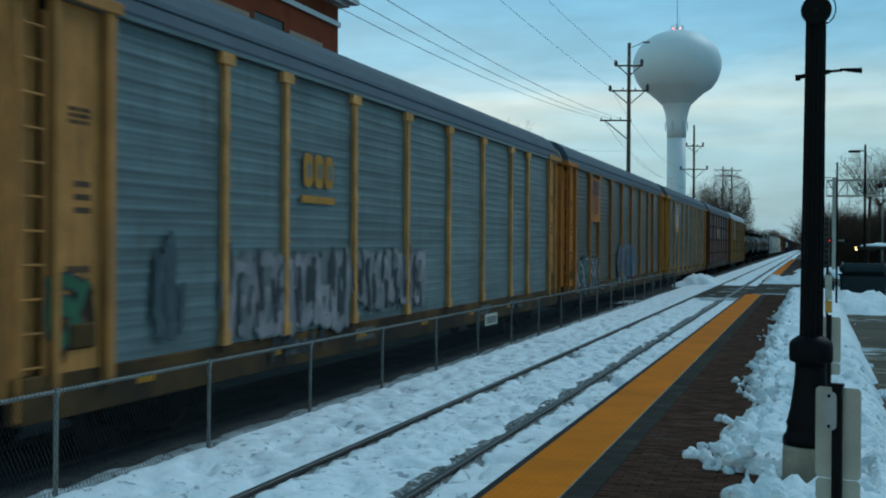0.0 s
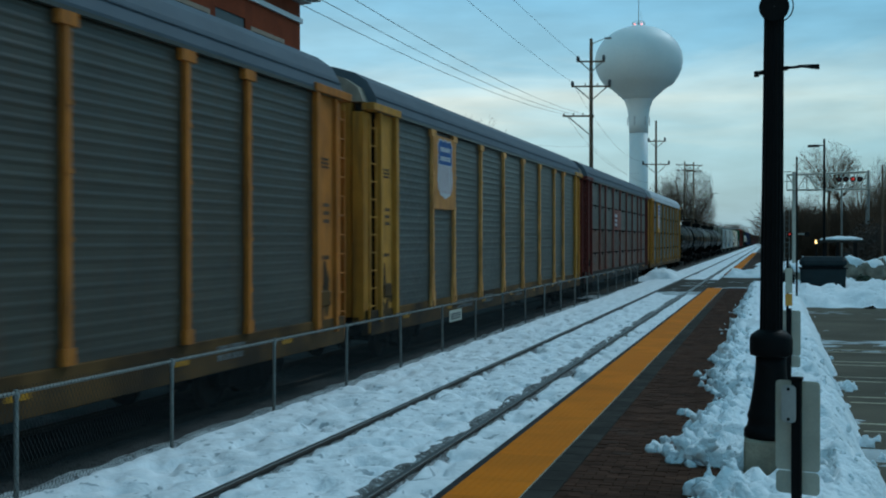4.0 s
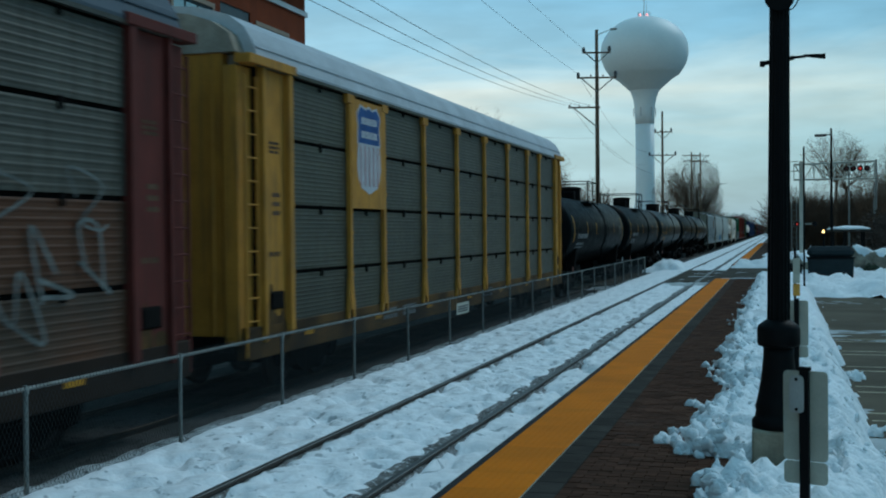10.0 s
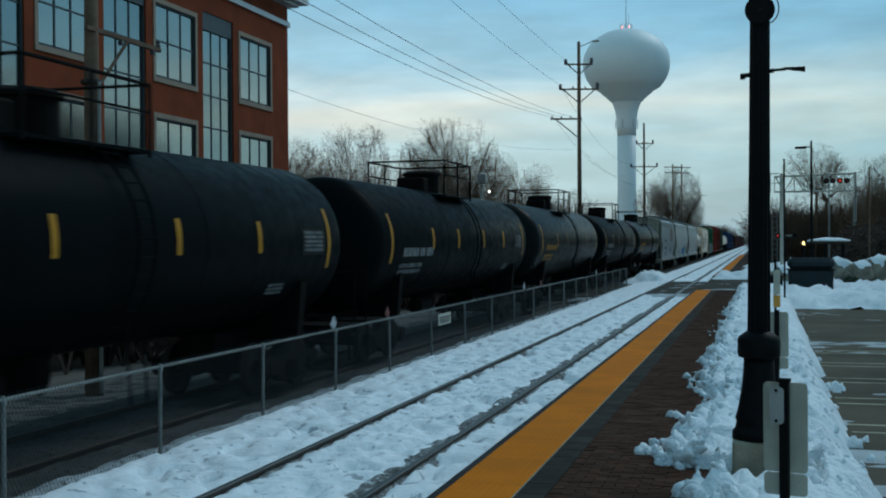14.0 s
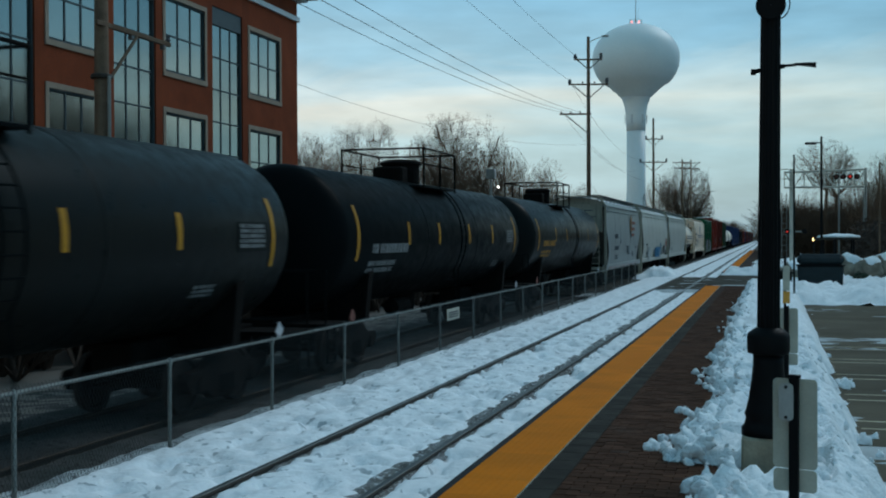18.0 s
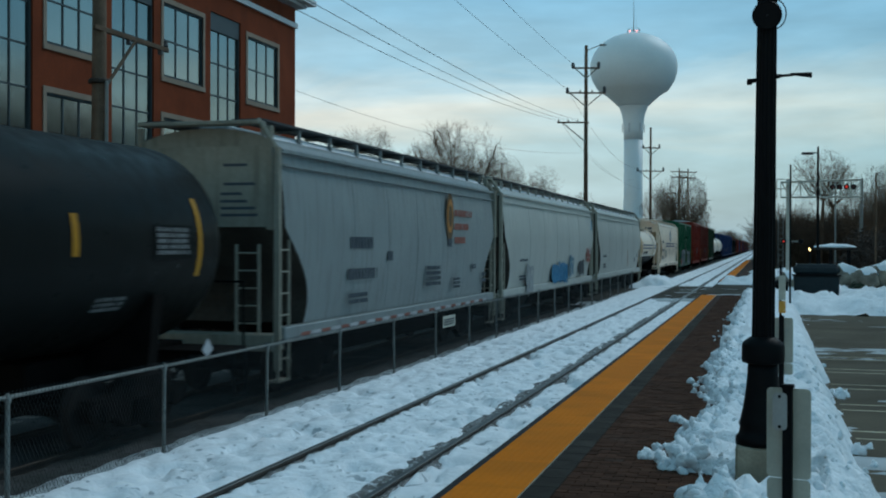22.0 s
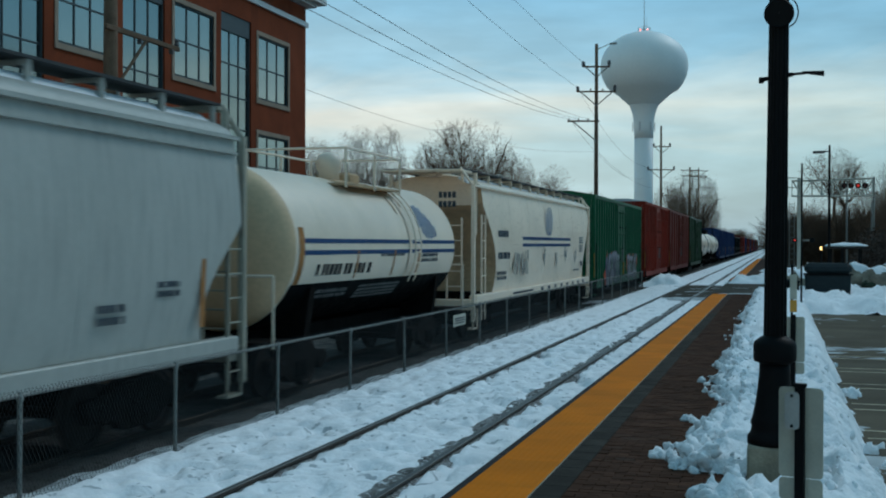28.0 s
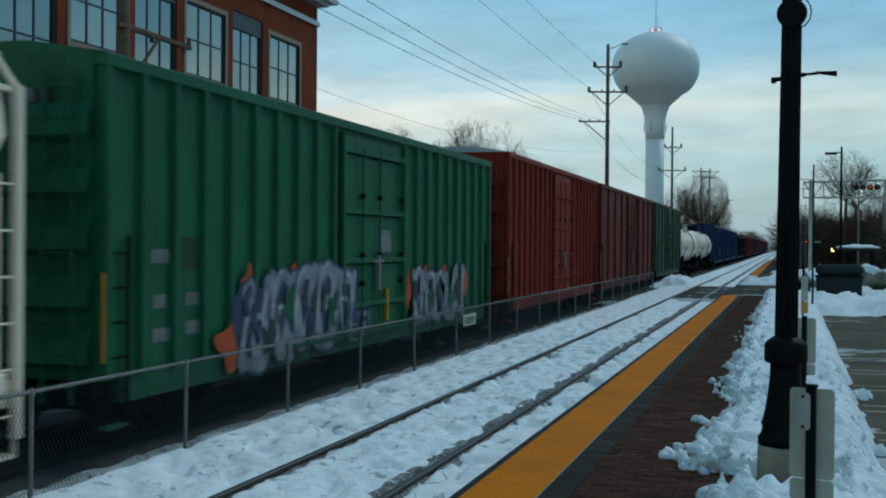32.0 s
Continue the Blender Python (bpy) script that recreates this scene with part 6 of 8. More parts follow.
house(9.2, 182.0, 6, 8, 3.2, WHITE_TRIM, SNOW_CLEAN, "small white house with a snowy gable roof among trees")
house(22.0, 176.0, 9, 10, 3.4, CONCRETE, SNOW_DIRTY, "low house with a snow-streaked roof among trees")

# ---- the freight train ----
SPEED = [(0, 11.15), (4, 10.9), (7, 10.5), (9.5, 10.0), (14, 9.97), (20, 9.95), (26, 9.92), (32, 9.85)]


def gone(t):
    """Metres that the train has run since the start; it slows a little on the way."""
    d = 0.0
    for (ta, va), (tb, vb) in zip(SPEED, SPEED[1:]):
        if t <= ta:
            break
        e = min(t, tb)
        d += (2 * va + (vb - va) * (e - ta) / (tb - ta)) / 2 * (e - ta)
    return d


TRAIN = []
WHEELS = []
FACE = 1.5


def car(name, label, category, s0, s1):
    t = thing(name, label, category, pose(X2, 0.5 * (s0 + s1), ZR2), "cars of the freight train")
    TRAIN.append((t, 0.5 * (s0 + s1)))
    return t, s1 - s0


PROTO = {}


def shared(key, make):
    """Mesh data built once and used by every alike part."""
    if key not in PROTO:
        bm, material, smooth = make()
        me = bpy.data.meshes.new(key)
        bm.to_mesh(me)
        bm.free()
        me.materials.append(material)
        if smooth:
            me.polygons.foreach_set("use_smooth", [True] * len(me.polygons))
        PROTO[key] = me
    return PROTO[key]


def put(key, make, parent, at, name=None, label=""):
    ob = new(name or key, shared(key, make))
    ob.parent = parent
    ob.matrix_basis = at
    if label:
        ob["label"] = label
    return ob


def wheel_mesh():
    r = 0.46
    bm = lathe([(0.08, -0.09), (0.10, -0.07), (0.10, -0.02), (r - 0.09, -0.02), (r - 0.07, -0.06), (r + 0.0, -0.06), (r + 0.0, 0.04), (r + 0.025, 0.05), (r + 0.02, 0.075), (r - 0.06, 0.075), (r - 0.09, 0.03), (0.10, 0.03), (0.08, 0.06)], 28, "x")
    return bm, WHEEL, False


def side_frame_mesh():
    out = [(-1.28, 0.56), (-1.22, 0.66), (-0.75, 0.70), (-0.42, 0.86), (0.42, 0.86), (0.75, 0.70), (1.22, 0.66), (1.28, 0.56), (1.15, 0.36), (0.72, 0.40), (0.38, 0.20), (-0.38, 0.20), (-0.72, 0.40), (-1.15, 0.36)]
    bm = plate(out, 0.09, 0.18)
    for y in (-0.89, 0.89):
        lathe([(0.0, 0.15), (0.11, 0.14), (0.13, 0.10), (0.13, 0.0)], 12, "x", bm, (0, y, 0.46))
    for y in (-0.16, 0.0, 0.16):
        rod(bm, (0.10, y, 0.28), (0.10, y, 0.56), 0.06, n=8)
    return bm, UNDER, False


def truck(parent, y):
    tr = part("truck", boxes((-1.05, -0.22, 0.40, 1.05, 0.22, 0.72), (-0.3, -0.3, 0.72, 0.3, 0.3, 0.82), bevel=0.03), UNDER, parent, "grimy four-wheel truck in a shade-dark colour", at=pose(0, y, 0))
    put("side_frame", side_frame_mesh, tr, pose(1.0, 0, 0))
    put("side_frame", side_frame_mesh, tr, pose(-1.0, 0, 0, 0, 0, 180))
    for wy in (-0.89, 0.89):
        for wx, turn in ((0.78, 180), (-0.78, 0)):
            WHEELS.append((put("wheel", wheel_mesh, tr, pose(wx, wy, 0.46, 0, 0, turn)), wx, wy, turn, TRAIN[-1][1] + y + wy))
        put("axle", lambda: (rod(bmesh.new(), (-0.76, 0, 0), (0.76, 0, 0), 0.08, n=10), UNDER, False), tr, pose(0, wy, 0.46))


def coupler_mesh():
    bm = boxes((-0.09, -0.1, -0.1, 0.09, 0.55, 0.1), (-0.17, 0.5, -0.14, 0.19, 0.82, 0.14), bevel=0.03)
    rod(bm, (0.25, 0.1, -0.05), (0.12, 0.75, -0.35), 0.03, n=6)
    return bm, UNDER, False


def running_gear(t, L, inset):
    for s in (-1, 1):
        truck(t, s * (L / 2 - inset))
        put("coupler", coupler_mesh, t, pose(0, s * (L / 2 - 0.25), 0.86, 0, 0, 0 if s > 0 else 180))


def ladder(parent, x, y, z0, z1, width=0.42, along="y", material=None, n=None, name="ladder"):
    """Two stiles and rungs, standing proud of a side (along y) or an end (along x)."""
    bm = bmesh.new()
    n = n or max(2, int((z1 - z0) / 0.38))
    h = width / 2
    for s in (-h, h):
        a = (x, y + s, z0) if along == "y" else (x + s, y, z0)
        b = (x, y + s, z1) if along == "y" else (x + s, y, z1)
        box(bm, a[0] - 0.02, a[1] - 0.02, z0, a[0] + 0.02, a[1] + 0.02, z1)
    if name == "step":
        bm.free()
        a, b = y - h, y + h
        bm = plate([(a - 0.02, z1), (a - 0.02, z0 - 0.02), (b + 0.02, z0 - 0.02), (b + 0.02, z1), (b - 0.02, z1), (b - 0.02, z0 + 0.02), (a + 0.02, z0 + 0.02), (a + 0.02, z1)], x + 0.02, 0.04)
    lad = part(name, bm, material, parent)
    for i in range(n):
        z = z0 + (i + 0.5) * (z1 - z0) / n
        key = "rung_%s_%.2f_%s" % (along, width, material.name)
        d = (0, h, 0) if along == "y" else (h, 0, 0)
        put(key, lambda: (rod(bmesh.new(), tuple(-q for q in d), d, 0.016, n=6), material, False), lad, pose(x, y, z), "rung")
    return lad


def corrugated(y0, y1, z0, z1, x, pitch, depth):
    """A side sheet pressed into rounded horizontal ribs."""
    bm = bmesh.new()
    k = max(1, int(round((z1 - z0) / pitch)))
    p = (z1 - z0) / k
    shape = ((0.0, 0.0), (0.42, 0.0), (0.56, 0.55), (0.68, 1.0), (0.80, 0.9), (0.92, 0.3))
    zs = [z0 + p * (i + u) for i in range(k) for u, _ in shape] + [z1]
    xs = [x + depth * v for i in range(k) for _, v in shape] + [x]
    va = [bm.verts.new((q, y0, z)) for q, z in zip(xs, zs)]
    vb = [bm.verts.new((q, y1, z)) for q, z in zip(xs, zs)]
    for i in range(len(zs) - 1):
        bm.faces.new((va[i], vb[i], vb[i + 1], va[i + 1]))
    w = [bm.verts.new((x - 0.03, y, z)) for y, z in ((y0, z0), (y1, z0), (y1, z1), (y0, z1))]
    bm.faces.new(w[::-1])
    return bm


def rack_post(yellow_key, material, flare):
    def make():
        bm = bmesh.new()
        box(bm, 1.46, -0.06, 1.25, FACE + 0.04, 0.06, 5.34)
        for zz in (1.9, 2.7, 3.5, 4.3):
            box(bm, FACE + 0.03, -0.075, zz - 0.03, FACE + 0.052, 0.075, zz + 0.03)
        box(bm, 1.47, -0.19, 5.20, FACE + 0.06, 0.19, 5.36)
        box(bm, 1.47, -0.11, 1.22, FACE + 0.055, 0.11, 1.42)
        if flare:
            for s in (-1, 1):
                v = [bm.verts.new(p) for p in ((FACE + 0.03, s * 0.07, 2.05), (FACE + 0.03, s * 0.20, 1.0), (FACE + 0.03, s * 0.07, 1.0), (1.47, s * 0.07, 2.05), (1.47, s * 0.20, 1.0), (1.47, s * 0.07, 1.0))]
                bm.faces.new((v[0], v[1], v[2]))
                bm.faces.new((v[0], v[3], v[4], v[1]))
                bm.faces.new((v[3], v[5], v[4]))
        return bm, material, False
    return make


BAYS = [2.72, 1.95, 2.84, 2.84, 2.84, 2.84, 2.84, 1.95, 2.72]


def autorack(centre, label, panel_mat, post_mat, end_mat, rows=1, flare=False, pitch=0.158, depth=0.0075, roof=None, low_mat=None, sill_mat=None, cap_mat=None):
    """An enclosed car-carrying wagon: posts, ribbed side sheets, arched roof, framed ends with ladders."""
    half = 13.45
    t, L = car("autorack_car", label, "rail car", centre - half, centre + half)
    p0 = -sum(BAYS) / 2
    ys = [p0]
    for b in BAYS:
        ys.append(ys[-1] + b)
    key = "rack_post_%s_%d" % (post_mat.name, flare)
    for y in ys[1:-1]:
        put(key, rack_post(key, post_mat, flare), t, pose(0, y, 0), "post")
    edges = [1.22, 5.36] if rows == 1 else [1.10, 2.04, 3.16, 4.28, 5.36]
    for i, (a, b) in enumerate(zip(ys, ys[1:])):
        for j, (za, zb) in enumerate(zip(edges, edges[1:])):
            g = 0.0 if rows == 1 else 0.035
            pm = low_mat if low_mat and j <= 1 else panel_mat
            kk = "panel_%s_%d_%.2f" % (pm.name, j, b - a)
            put(kk, lambda: (corrugated(0.0, b - a, za + g, zb - g, 1.455, pitch, depth), pm, False), t, pose(0, a, 0), "side_panel")
    if rows > 1:
        for a, b in zip(ys, ys[1:]):
            for z in edges[1:]:
                put("sheet_clip", lambda: (boxes((1.46, -0.04, -0.09, FACE - 0.005, 0.04, 0.07), bevel=0.01), UNDER, False), t, pose(0, 0.5 * (a + b), z - 0.03), "sheet_clip")
    # near-black block stands in for the shaded inside between the sheets
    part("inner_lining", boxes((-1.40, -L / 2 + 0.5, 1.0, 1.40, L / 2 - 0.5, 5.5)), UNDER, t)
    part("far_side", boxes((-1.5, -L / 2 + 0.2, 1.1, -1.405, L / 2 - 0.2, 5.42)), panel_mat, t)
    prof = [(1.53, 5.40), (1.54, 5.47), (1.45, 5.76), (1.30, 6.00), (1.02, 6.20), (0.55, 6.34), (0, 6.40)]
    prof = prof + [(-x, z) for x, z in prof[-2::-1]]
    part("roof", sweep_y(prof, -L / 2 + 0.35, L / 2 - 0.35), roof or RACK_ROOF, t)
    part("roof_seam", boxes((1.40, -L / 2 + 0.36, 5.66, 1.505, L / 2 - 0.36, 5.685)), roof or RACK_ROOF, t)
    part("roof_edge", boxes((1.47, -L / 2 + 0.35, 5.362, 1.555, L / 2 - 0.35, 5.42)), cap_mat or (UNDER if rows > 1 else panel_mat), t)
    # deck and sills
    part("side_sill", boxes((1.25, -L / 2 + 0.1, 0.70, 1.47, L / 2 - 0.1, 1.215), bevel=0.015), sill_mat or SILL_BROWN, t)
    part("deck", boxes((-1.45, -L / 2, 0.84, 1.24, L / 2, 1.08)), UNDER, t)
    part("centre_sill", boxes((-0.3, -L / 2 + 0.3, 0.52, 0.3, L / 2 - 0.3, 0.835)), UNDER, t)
    rng = random.Random(int(centre))
    for k in range(5):
        y = rng.uniform(-L / 2 + 5, L / 2 - 5)
        tagged(part("stencil", bar_marks(rng, y, y + 0.9, 0.85, 1.12, 1.474, 2), MARK_WHITE, t), kind="stuff")
    for k in range(7):
        put("reflector_%s" % rows, lambda: (boxes((1.471, -0.2, 0.92, 1.478, 0.2, 1.03)), REFLECT, False), t, pose(0, -11 + k * 3.6, 0), "reflector")
    # framed ends
    for s in (-1, 1):
        yi, yo = s * (ys[-1]), s * (L / 2)
        a, b = sorted((yi, yi + s * 0.17))
        part("corner_post", boxes((1.40, a, 1.0, FACE + 0.06, b, 5.38), bevel=0.01), end_mat, t)
        a, b = sorted((yi + s * 0.19, yi + s * 0.98))
        ep = part("end_panel", boxes((1.38, a, 1.0, 1.46, b, 5.36), bevel=0.006), end_mat, t)
        tagged(part("notice", bar_marks(rng, a + 0.2, b - 0.2, 4.0, 4.22, 1.463, 3), MARK_BROWN, ep), kind="stuff")
        tagged(part("notice", bar_marks(rng, a + 0.15, b - 0.2, 2.3, 2.42, 1.463, 1), MARK_BROWN, ep), kind="stuff")
        for k in range(5):
            y, z = rng.uniform(a + 0.1, b - 0.1), rng.uniform(1.05, 2.1)
            w, hh = rng.uniform(0.05, 0.16), rng.uniform(0.1, 0.35)
            part("rust_patch", plate([(y + w * math.cos(q) * (1 + 0.3 * math.sin(3 * q + k)), z + hh * math.sin(q) * (1 + 0.25 * math.cos(2 * q + k))) for q in [2 * math.pi * i / 14 for i in range(14)]], 1.463 + 0.0006 * k, 0.002), SILL_BROWN, ep)
        for z in (3.0, 3.15, 3.3):
            part("small_notice", boxes((1.46, a + 0.3, z, 1.464, a + 0.6, z + 0.07)), MARK_BROWN, ep)
        a, b = sorted((yi + s * 1.0, yi + s * 1.10))
        part("ladder_post", boxes((1.28, a, 0.95, FACE + 0.03, b, 5.38), bevel=0.01), end_mat, t)
        a, b = sorted((yi + s * 1.12, yo))
        part("ladder_backing", boxes((1.10, a, 0.95, 1.34, b, 5.34)), end_mat, t)
        ladder(t, 1.44, 0.5 * (a + b), 0.75, 5.2, 0.42, "y", end_mat, 12)
        a, b = sorted((yi - s * 0.1, yo))
        part("end_cap", boxes((1.30, a, 5.37, FACE + 0.085, b, 5.52), bevel=0.01), end_mat, t)
        a, b = sorted((yo - s * 0.32, yo - s * 0.06))
        part("end_door", boxes((-1.2, a, 1.0, 1.05, b, 5.55), bevel=0.02), end_mat, t, "folding end door")
        a, b = sorted((yo - s * 0.36, yo - s * 0.02))
        pr = [(1.32, 5.55), (1.20, 5.85), (0.9, 6.05), (0.5, 6.18), (0, 6.24)]
        pr = pr + [(-x, z) for x, z in pr[-2::-1]]
        part("end_gable", sweep_y(pr, a, b), HOOD_PALE, t)
        for k, xx in enumerate((-0.8, -0.2, 0.4, 0.9)):
            part("door_bar", rod(bmesh.new(), (xx, yo - s * 0.02, 1.1), (xx, yo - s * 0.02, 5.5), 0.03, n=6), end_mat, t)
        part("brake_gear", boxes((1.30, min(yi + s * 0.3, yi + s * 0.8), 1.45, 1.50, max(yi + s * 0.3, yi + s * 0.8), 1.75), bevel=0.03), UNDER if rows > 1 else SILL_BROWN, t)
    running_gear(t, L, 3.4)
    return t, ys


def spray(t, rng, y0, y1, z0, z1, fill, line, x=FACE + 0.012, back=None, letters=5, lean=0.12, fat=1.0, glint=None):
    """Sprayed lettering that cannot be read: overlapping strokes with darker outlines."""
    if back:
        for k in range(letters * 2):
            bm = bmesh.new()
            y = y0 + (y1 - y0) * (k + 0.5) / (letters * 2)
            h = rng.uniform(0.55, 0.95)
            pts = []
            for i in range(22):
                a = 2 * math.pi * i / 22
                rr = rng.uniform(0.92, 1.08)
                pts.append((y + math.cos(a) * (y1 - y0) / letters * 0.55 * rr, 0.5 * (z0 + z1) + math.sin(a) * (z1 - z0) * 0.5 * h * rr))
            bm.faces.new([bm.verts.new((x - 0.004 + 0.0002 * k, p, q)) for p, q in pts])
            part("spray_background", bm, back, t, "patchy sprayed background")
    w = (y1 - y0) / letters
    hooks = (((0.15, 0.0), (0.2, 0.5), (0.22, 1.0)), ((0.9, 0.85), (0.45, 1.0), (0.12, 0.55), (0.4, 0.02), (0.95, 0.15)), ((0.2, 0.95), (0.85, 0.9), (0.8, 0.5), (0.25, 0.48)),
             ((0.3, 0.5), (0.95, 0.45), (0.85, 0.0), (0.2, 0.05)), ((0.1, 1.0), (0.5, 0.05), (0.95, 1.0)), ((0.2, 0.5), (0.6, 0.55), (0.95, 0.0)), ((0.85, 1.0), (0.8, 0.4), (0.9, 0.0)))
    for k in range(letters):
        bl, bf, bg = bmesh.new(), bmesh.new(), bmesh.new()
        ya = y0 + k * w
        low, high = z0 + (z1 - z0) * rng.uniform(0, 0.12), z1 - (z1 - z0) * rng.uniform(0, 0.18)
        for j, hook in enumerate(rng.sample(hooks, rng.choice((3, 4)))):
            p = [(ya + w * (u * 1.05 + lean * v + rng.uniform(-0.08, 0.08)), low + (high - low) * (v + rng.uniform(-0.06, 0.06))) for u, v in hook]
            p = curve_through(p)
            ws = fat * min(w, z1 - z0) * rng.uniform(0.15, 0.27)
            dx = 0.0003 * (k * 5 + j)
            ribbon(bl, p, ws * 1.45, x + dx)
            ribbon(bf, p, ws, x + 0.003 + dx)
            cut = p[len(p) // 5:len(p) * 3 // 5 + 1]
            ribbon(bg, [(u - ws * 0.2, v + ws * 0.18) for u, v in cut], ws * 0.28, x + 0.009 + dx)
        shade = part("spray_shadow", bl, line, t, "sprayed outline of a letter")
        part("spray_letter", bf, fill, shade, "sprayed letter shape")
        if glint:
            part("spray_glint", bg, glint, shade, "bright sprayed edge")
        else:
            bg.free()


def smudge(t, rng, y0, y1, z0, z1, m, x):
    """A worn tag of which only short broken strokes are left."""
    for k in range(5):
        bm = bmesh.new()
        y, z = rng.uniform(y0, y1), rng.uniform(z0, z0 + 0.6 * (z1 - z0))
        ribbon(bm, curve_through([(y, z), (y + rng.uniform(-0.06, 0.06), z + 0.15 * (z1 - z0)), (y + rng.uniform(-0.1, 0.1), z + rng.uniform(0.25, 0.4) * (z1 - z0))], 4), rng.uniform(0.05, 0.16), x + 0.0005 * k)
        part("worn_stroke", bm, m, t, "worn grey sprayed stroke")


def tag_lines(t, rng, y0, y1, z0, z1, m, x=FACE + 0.012, n=3):
    for k in range(n):
        bm = bmesh.new()
        pts = [(rng.uniform(y0, y1), rng.uniform(z0, z1))]
        for _ in range(5):
            y, z = pts[-1]
            pts.append((min(y1, max(y0, y + rng.uniform(-0.7, 0.7))), min(z1, max(z0, z + rng.uniform(-0.9, 0.9)))))
        ribbon(bm, curve_through(pts, 6), rng.uniform(0.035, 0.065), x + 0.0004 * k)
        part("chalky_tag", bm, m, t, "scrawled tag")


def shield(t, y0, y1, z0, z1, base_m, top_m, low_m, stripe_m, x=FACE + 0.05):
    """A plain road shield on a painted plate between two posts."""
    pl = part("emblem_plate", boxes((1.46, y0, z0, x, y1, z1)), base_m, t, "painted plate between the posts")
    c, w, h = 0.5 * (y0 + y1), (y1 - y0) * 0.31, (z1 - z0) * 0.40
    zc = 0.5 * (z0 + z1) + 0.1

    def pt(u, v):
        return (c + u * w, zc + v * h)
    part("shield_top", plate([pt(-1, 0.15), pt(1, 0.15), pt(0.95, 0.55), pt(1.05, 0.8), pt(0.75, 1.0), pt(0.3, 0.93), pt(0, 1.0), pt(-0.3, 0.93), pt(-0.75, 1.0), pt(-1.05, 0.8), pt(-0.95, 0.55)], x + 0.006), top_m, pl)
    part("shield_bottom", plate([pt(-1, 0.13), pt(-1.08, -0.15), pt(-1.1, -0.45), pt(-0.98, -0.72), pt(-0.72, -0.9), pt(-0.35, -0.96), pt(0, -1.04), pt(0.35, -0.96), pt(0.72, -0.9), pt(0.98, -0.72), pt(1.1, -0.45), pt(1.08, -0.15), pt(1, 0.13)], x + 0.005), low_m, pl)
    for k in range(5):
        u = -0.8 + 0.4 * k
        part("shield_stripe", plate([pt(u - 0.06, 0.1), pt(u - 0.06, -0.84), pt(u + 0.06, -0.84), pt(u + 0.06, 0.1)], x + 0.010), stripe_m, pl)
    part("shield_rim", plate([pt(-1.1, 0.12), pt(1.1, 0.12), pt(1.03, 0.55), pt(1.13, 0.82), pt(0.78, 1.05), pt(0.3, 0.98), pt(0, 1.05), pt(-0.3, 0.98), pt(-0.78, 1.05), pt(-1.13, 0.82), pt(-1.03, 0.55)], x + 0.003, 0.003), low_m, pl)
    for v in (0.36, 0.68):
        for k in range(6):
            u = -0.72 + 0.25 * k
            part("shield_bar", plate([pt(u, v - 0.08), pt(u + 0.19, v - 0.08), pt(u + 0.19, v + 0.08), pt(u, v + 0.08)], x + 0.010), low_m, pl)


rng = random.Random(31)
# first: grey, with a tan frame
t, ys = autorack(23.35, "grey ribbed autorack with faded tan posts and spray paint", RACK_GREY, POST_TAN, YEL_TAN)
for k in range(3):
    y = -6.25 + k * 0.42
    part("logo_block", plate(rounded(0.36, 0.56, 0.14, y, 3.88), FACE + 0.004), YEL_BRIGHT, t, "orange logo block")
    part("logo_gap", plate(rounded(0.14, 0.26, 0.05, y + 0.03, 3.88), FACE + 0.009), RACK_GREY, t)
part("logo_bar", boxes((1.48, -6.5, 3.34, FACE + 0.006, -5.15, 3.46)), YEL_BRIGHT, t)
spray(t, rng, -9.0, -4.6, 1.25, 2.6, G_PINK, G_WASH, back=G_WASH, letters=6)
spray(t, rng, -4.2, -0.4, 1.45, 2.55, G_PINK, G_WASH, back=G_WASH, letters=5)
for k in range(13):
    smudge(t, rng, -9.0 + 0.66 * k, -8.5 + 0.66 * k, 1.35, 2.75, G_DARK, FACE + 0.028)
for k in range(4):
    smudge(t, rng, -7.6 + 0.5 * k, -7.0 + 0.5 * k, 0.85, 1.3, G_DARK, FACE + 0.01)
for k in range(5):
    smudge(t, rng, -10.9, -10.2, 1.4, 2.8, G_SLATE, FACE + 0.006 + 0.003 * k)
spray(t, rng, -13.05, -12.35, 1.55, 2.3, G_GREEN, G_DARK, x=1.475, letters=1)
# second: brown-weathered
t, ys = autorack(51.3, "brown-weathered ribbed autorack with orange-brown ends and spray paint", RACK_BROWN, YEL_ORANGE, YEL_ORANGE)
shield(t, ys[1], ys[2], 3.55, 5.2, YEL_ORANGE, G_DARK, FADED_RED, YEL_ORANGE)
spray(t, rng, ys[0] + 0.15, ys[0] + 4.7, 0.95, 2.15, G_DARK, G_CHALK, back=G_GREEN, letters=4, glint=G_WHITE)
spray(t, rng, ys[0] + 9.3, ys[0] + 14.0, 1.1, 2.75, G_TEAL, G_ROSE, back=G_TEAL_DARK, letters=6, fat=1.0, glint=G_PINK)
wear = random.Random(53)
for k in range(9):
    smudge(t, wear, ys[0] + 9.4 + 0.48 * k, ys[0] + 9.9 + 0.48 * k, 1.15, 2.6, (G_ROSE, G_TEAL_DARK, G_CYAN_DEEP)[k % 3], FACE + 0.034 + 0.003 * k)
# third: grey-brown with flared yellow posts
t, ys = autorack(79.5, "dark grey-green ribbed autorack with flared yellow posts", RACK_DARK, POST_TAN, YEL_BRIGHT, flare=True)
shield(t, ys[1], ys[2], 3.45, 5.25, YEL_TAN, SHIELD_BLUE, SHIELD_PALE, SHIELD_PINK)
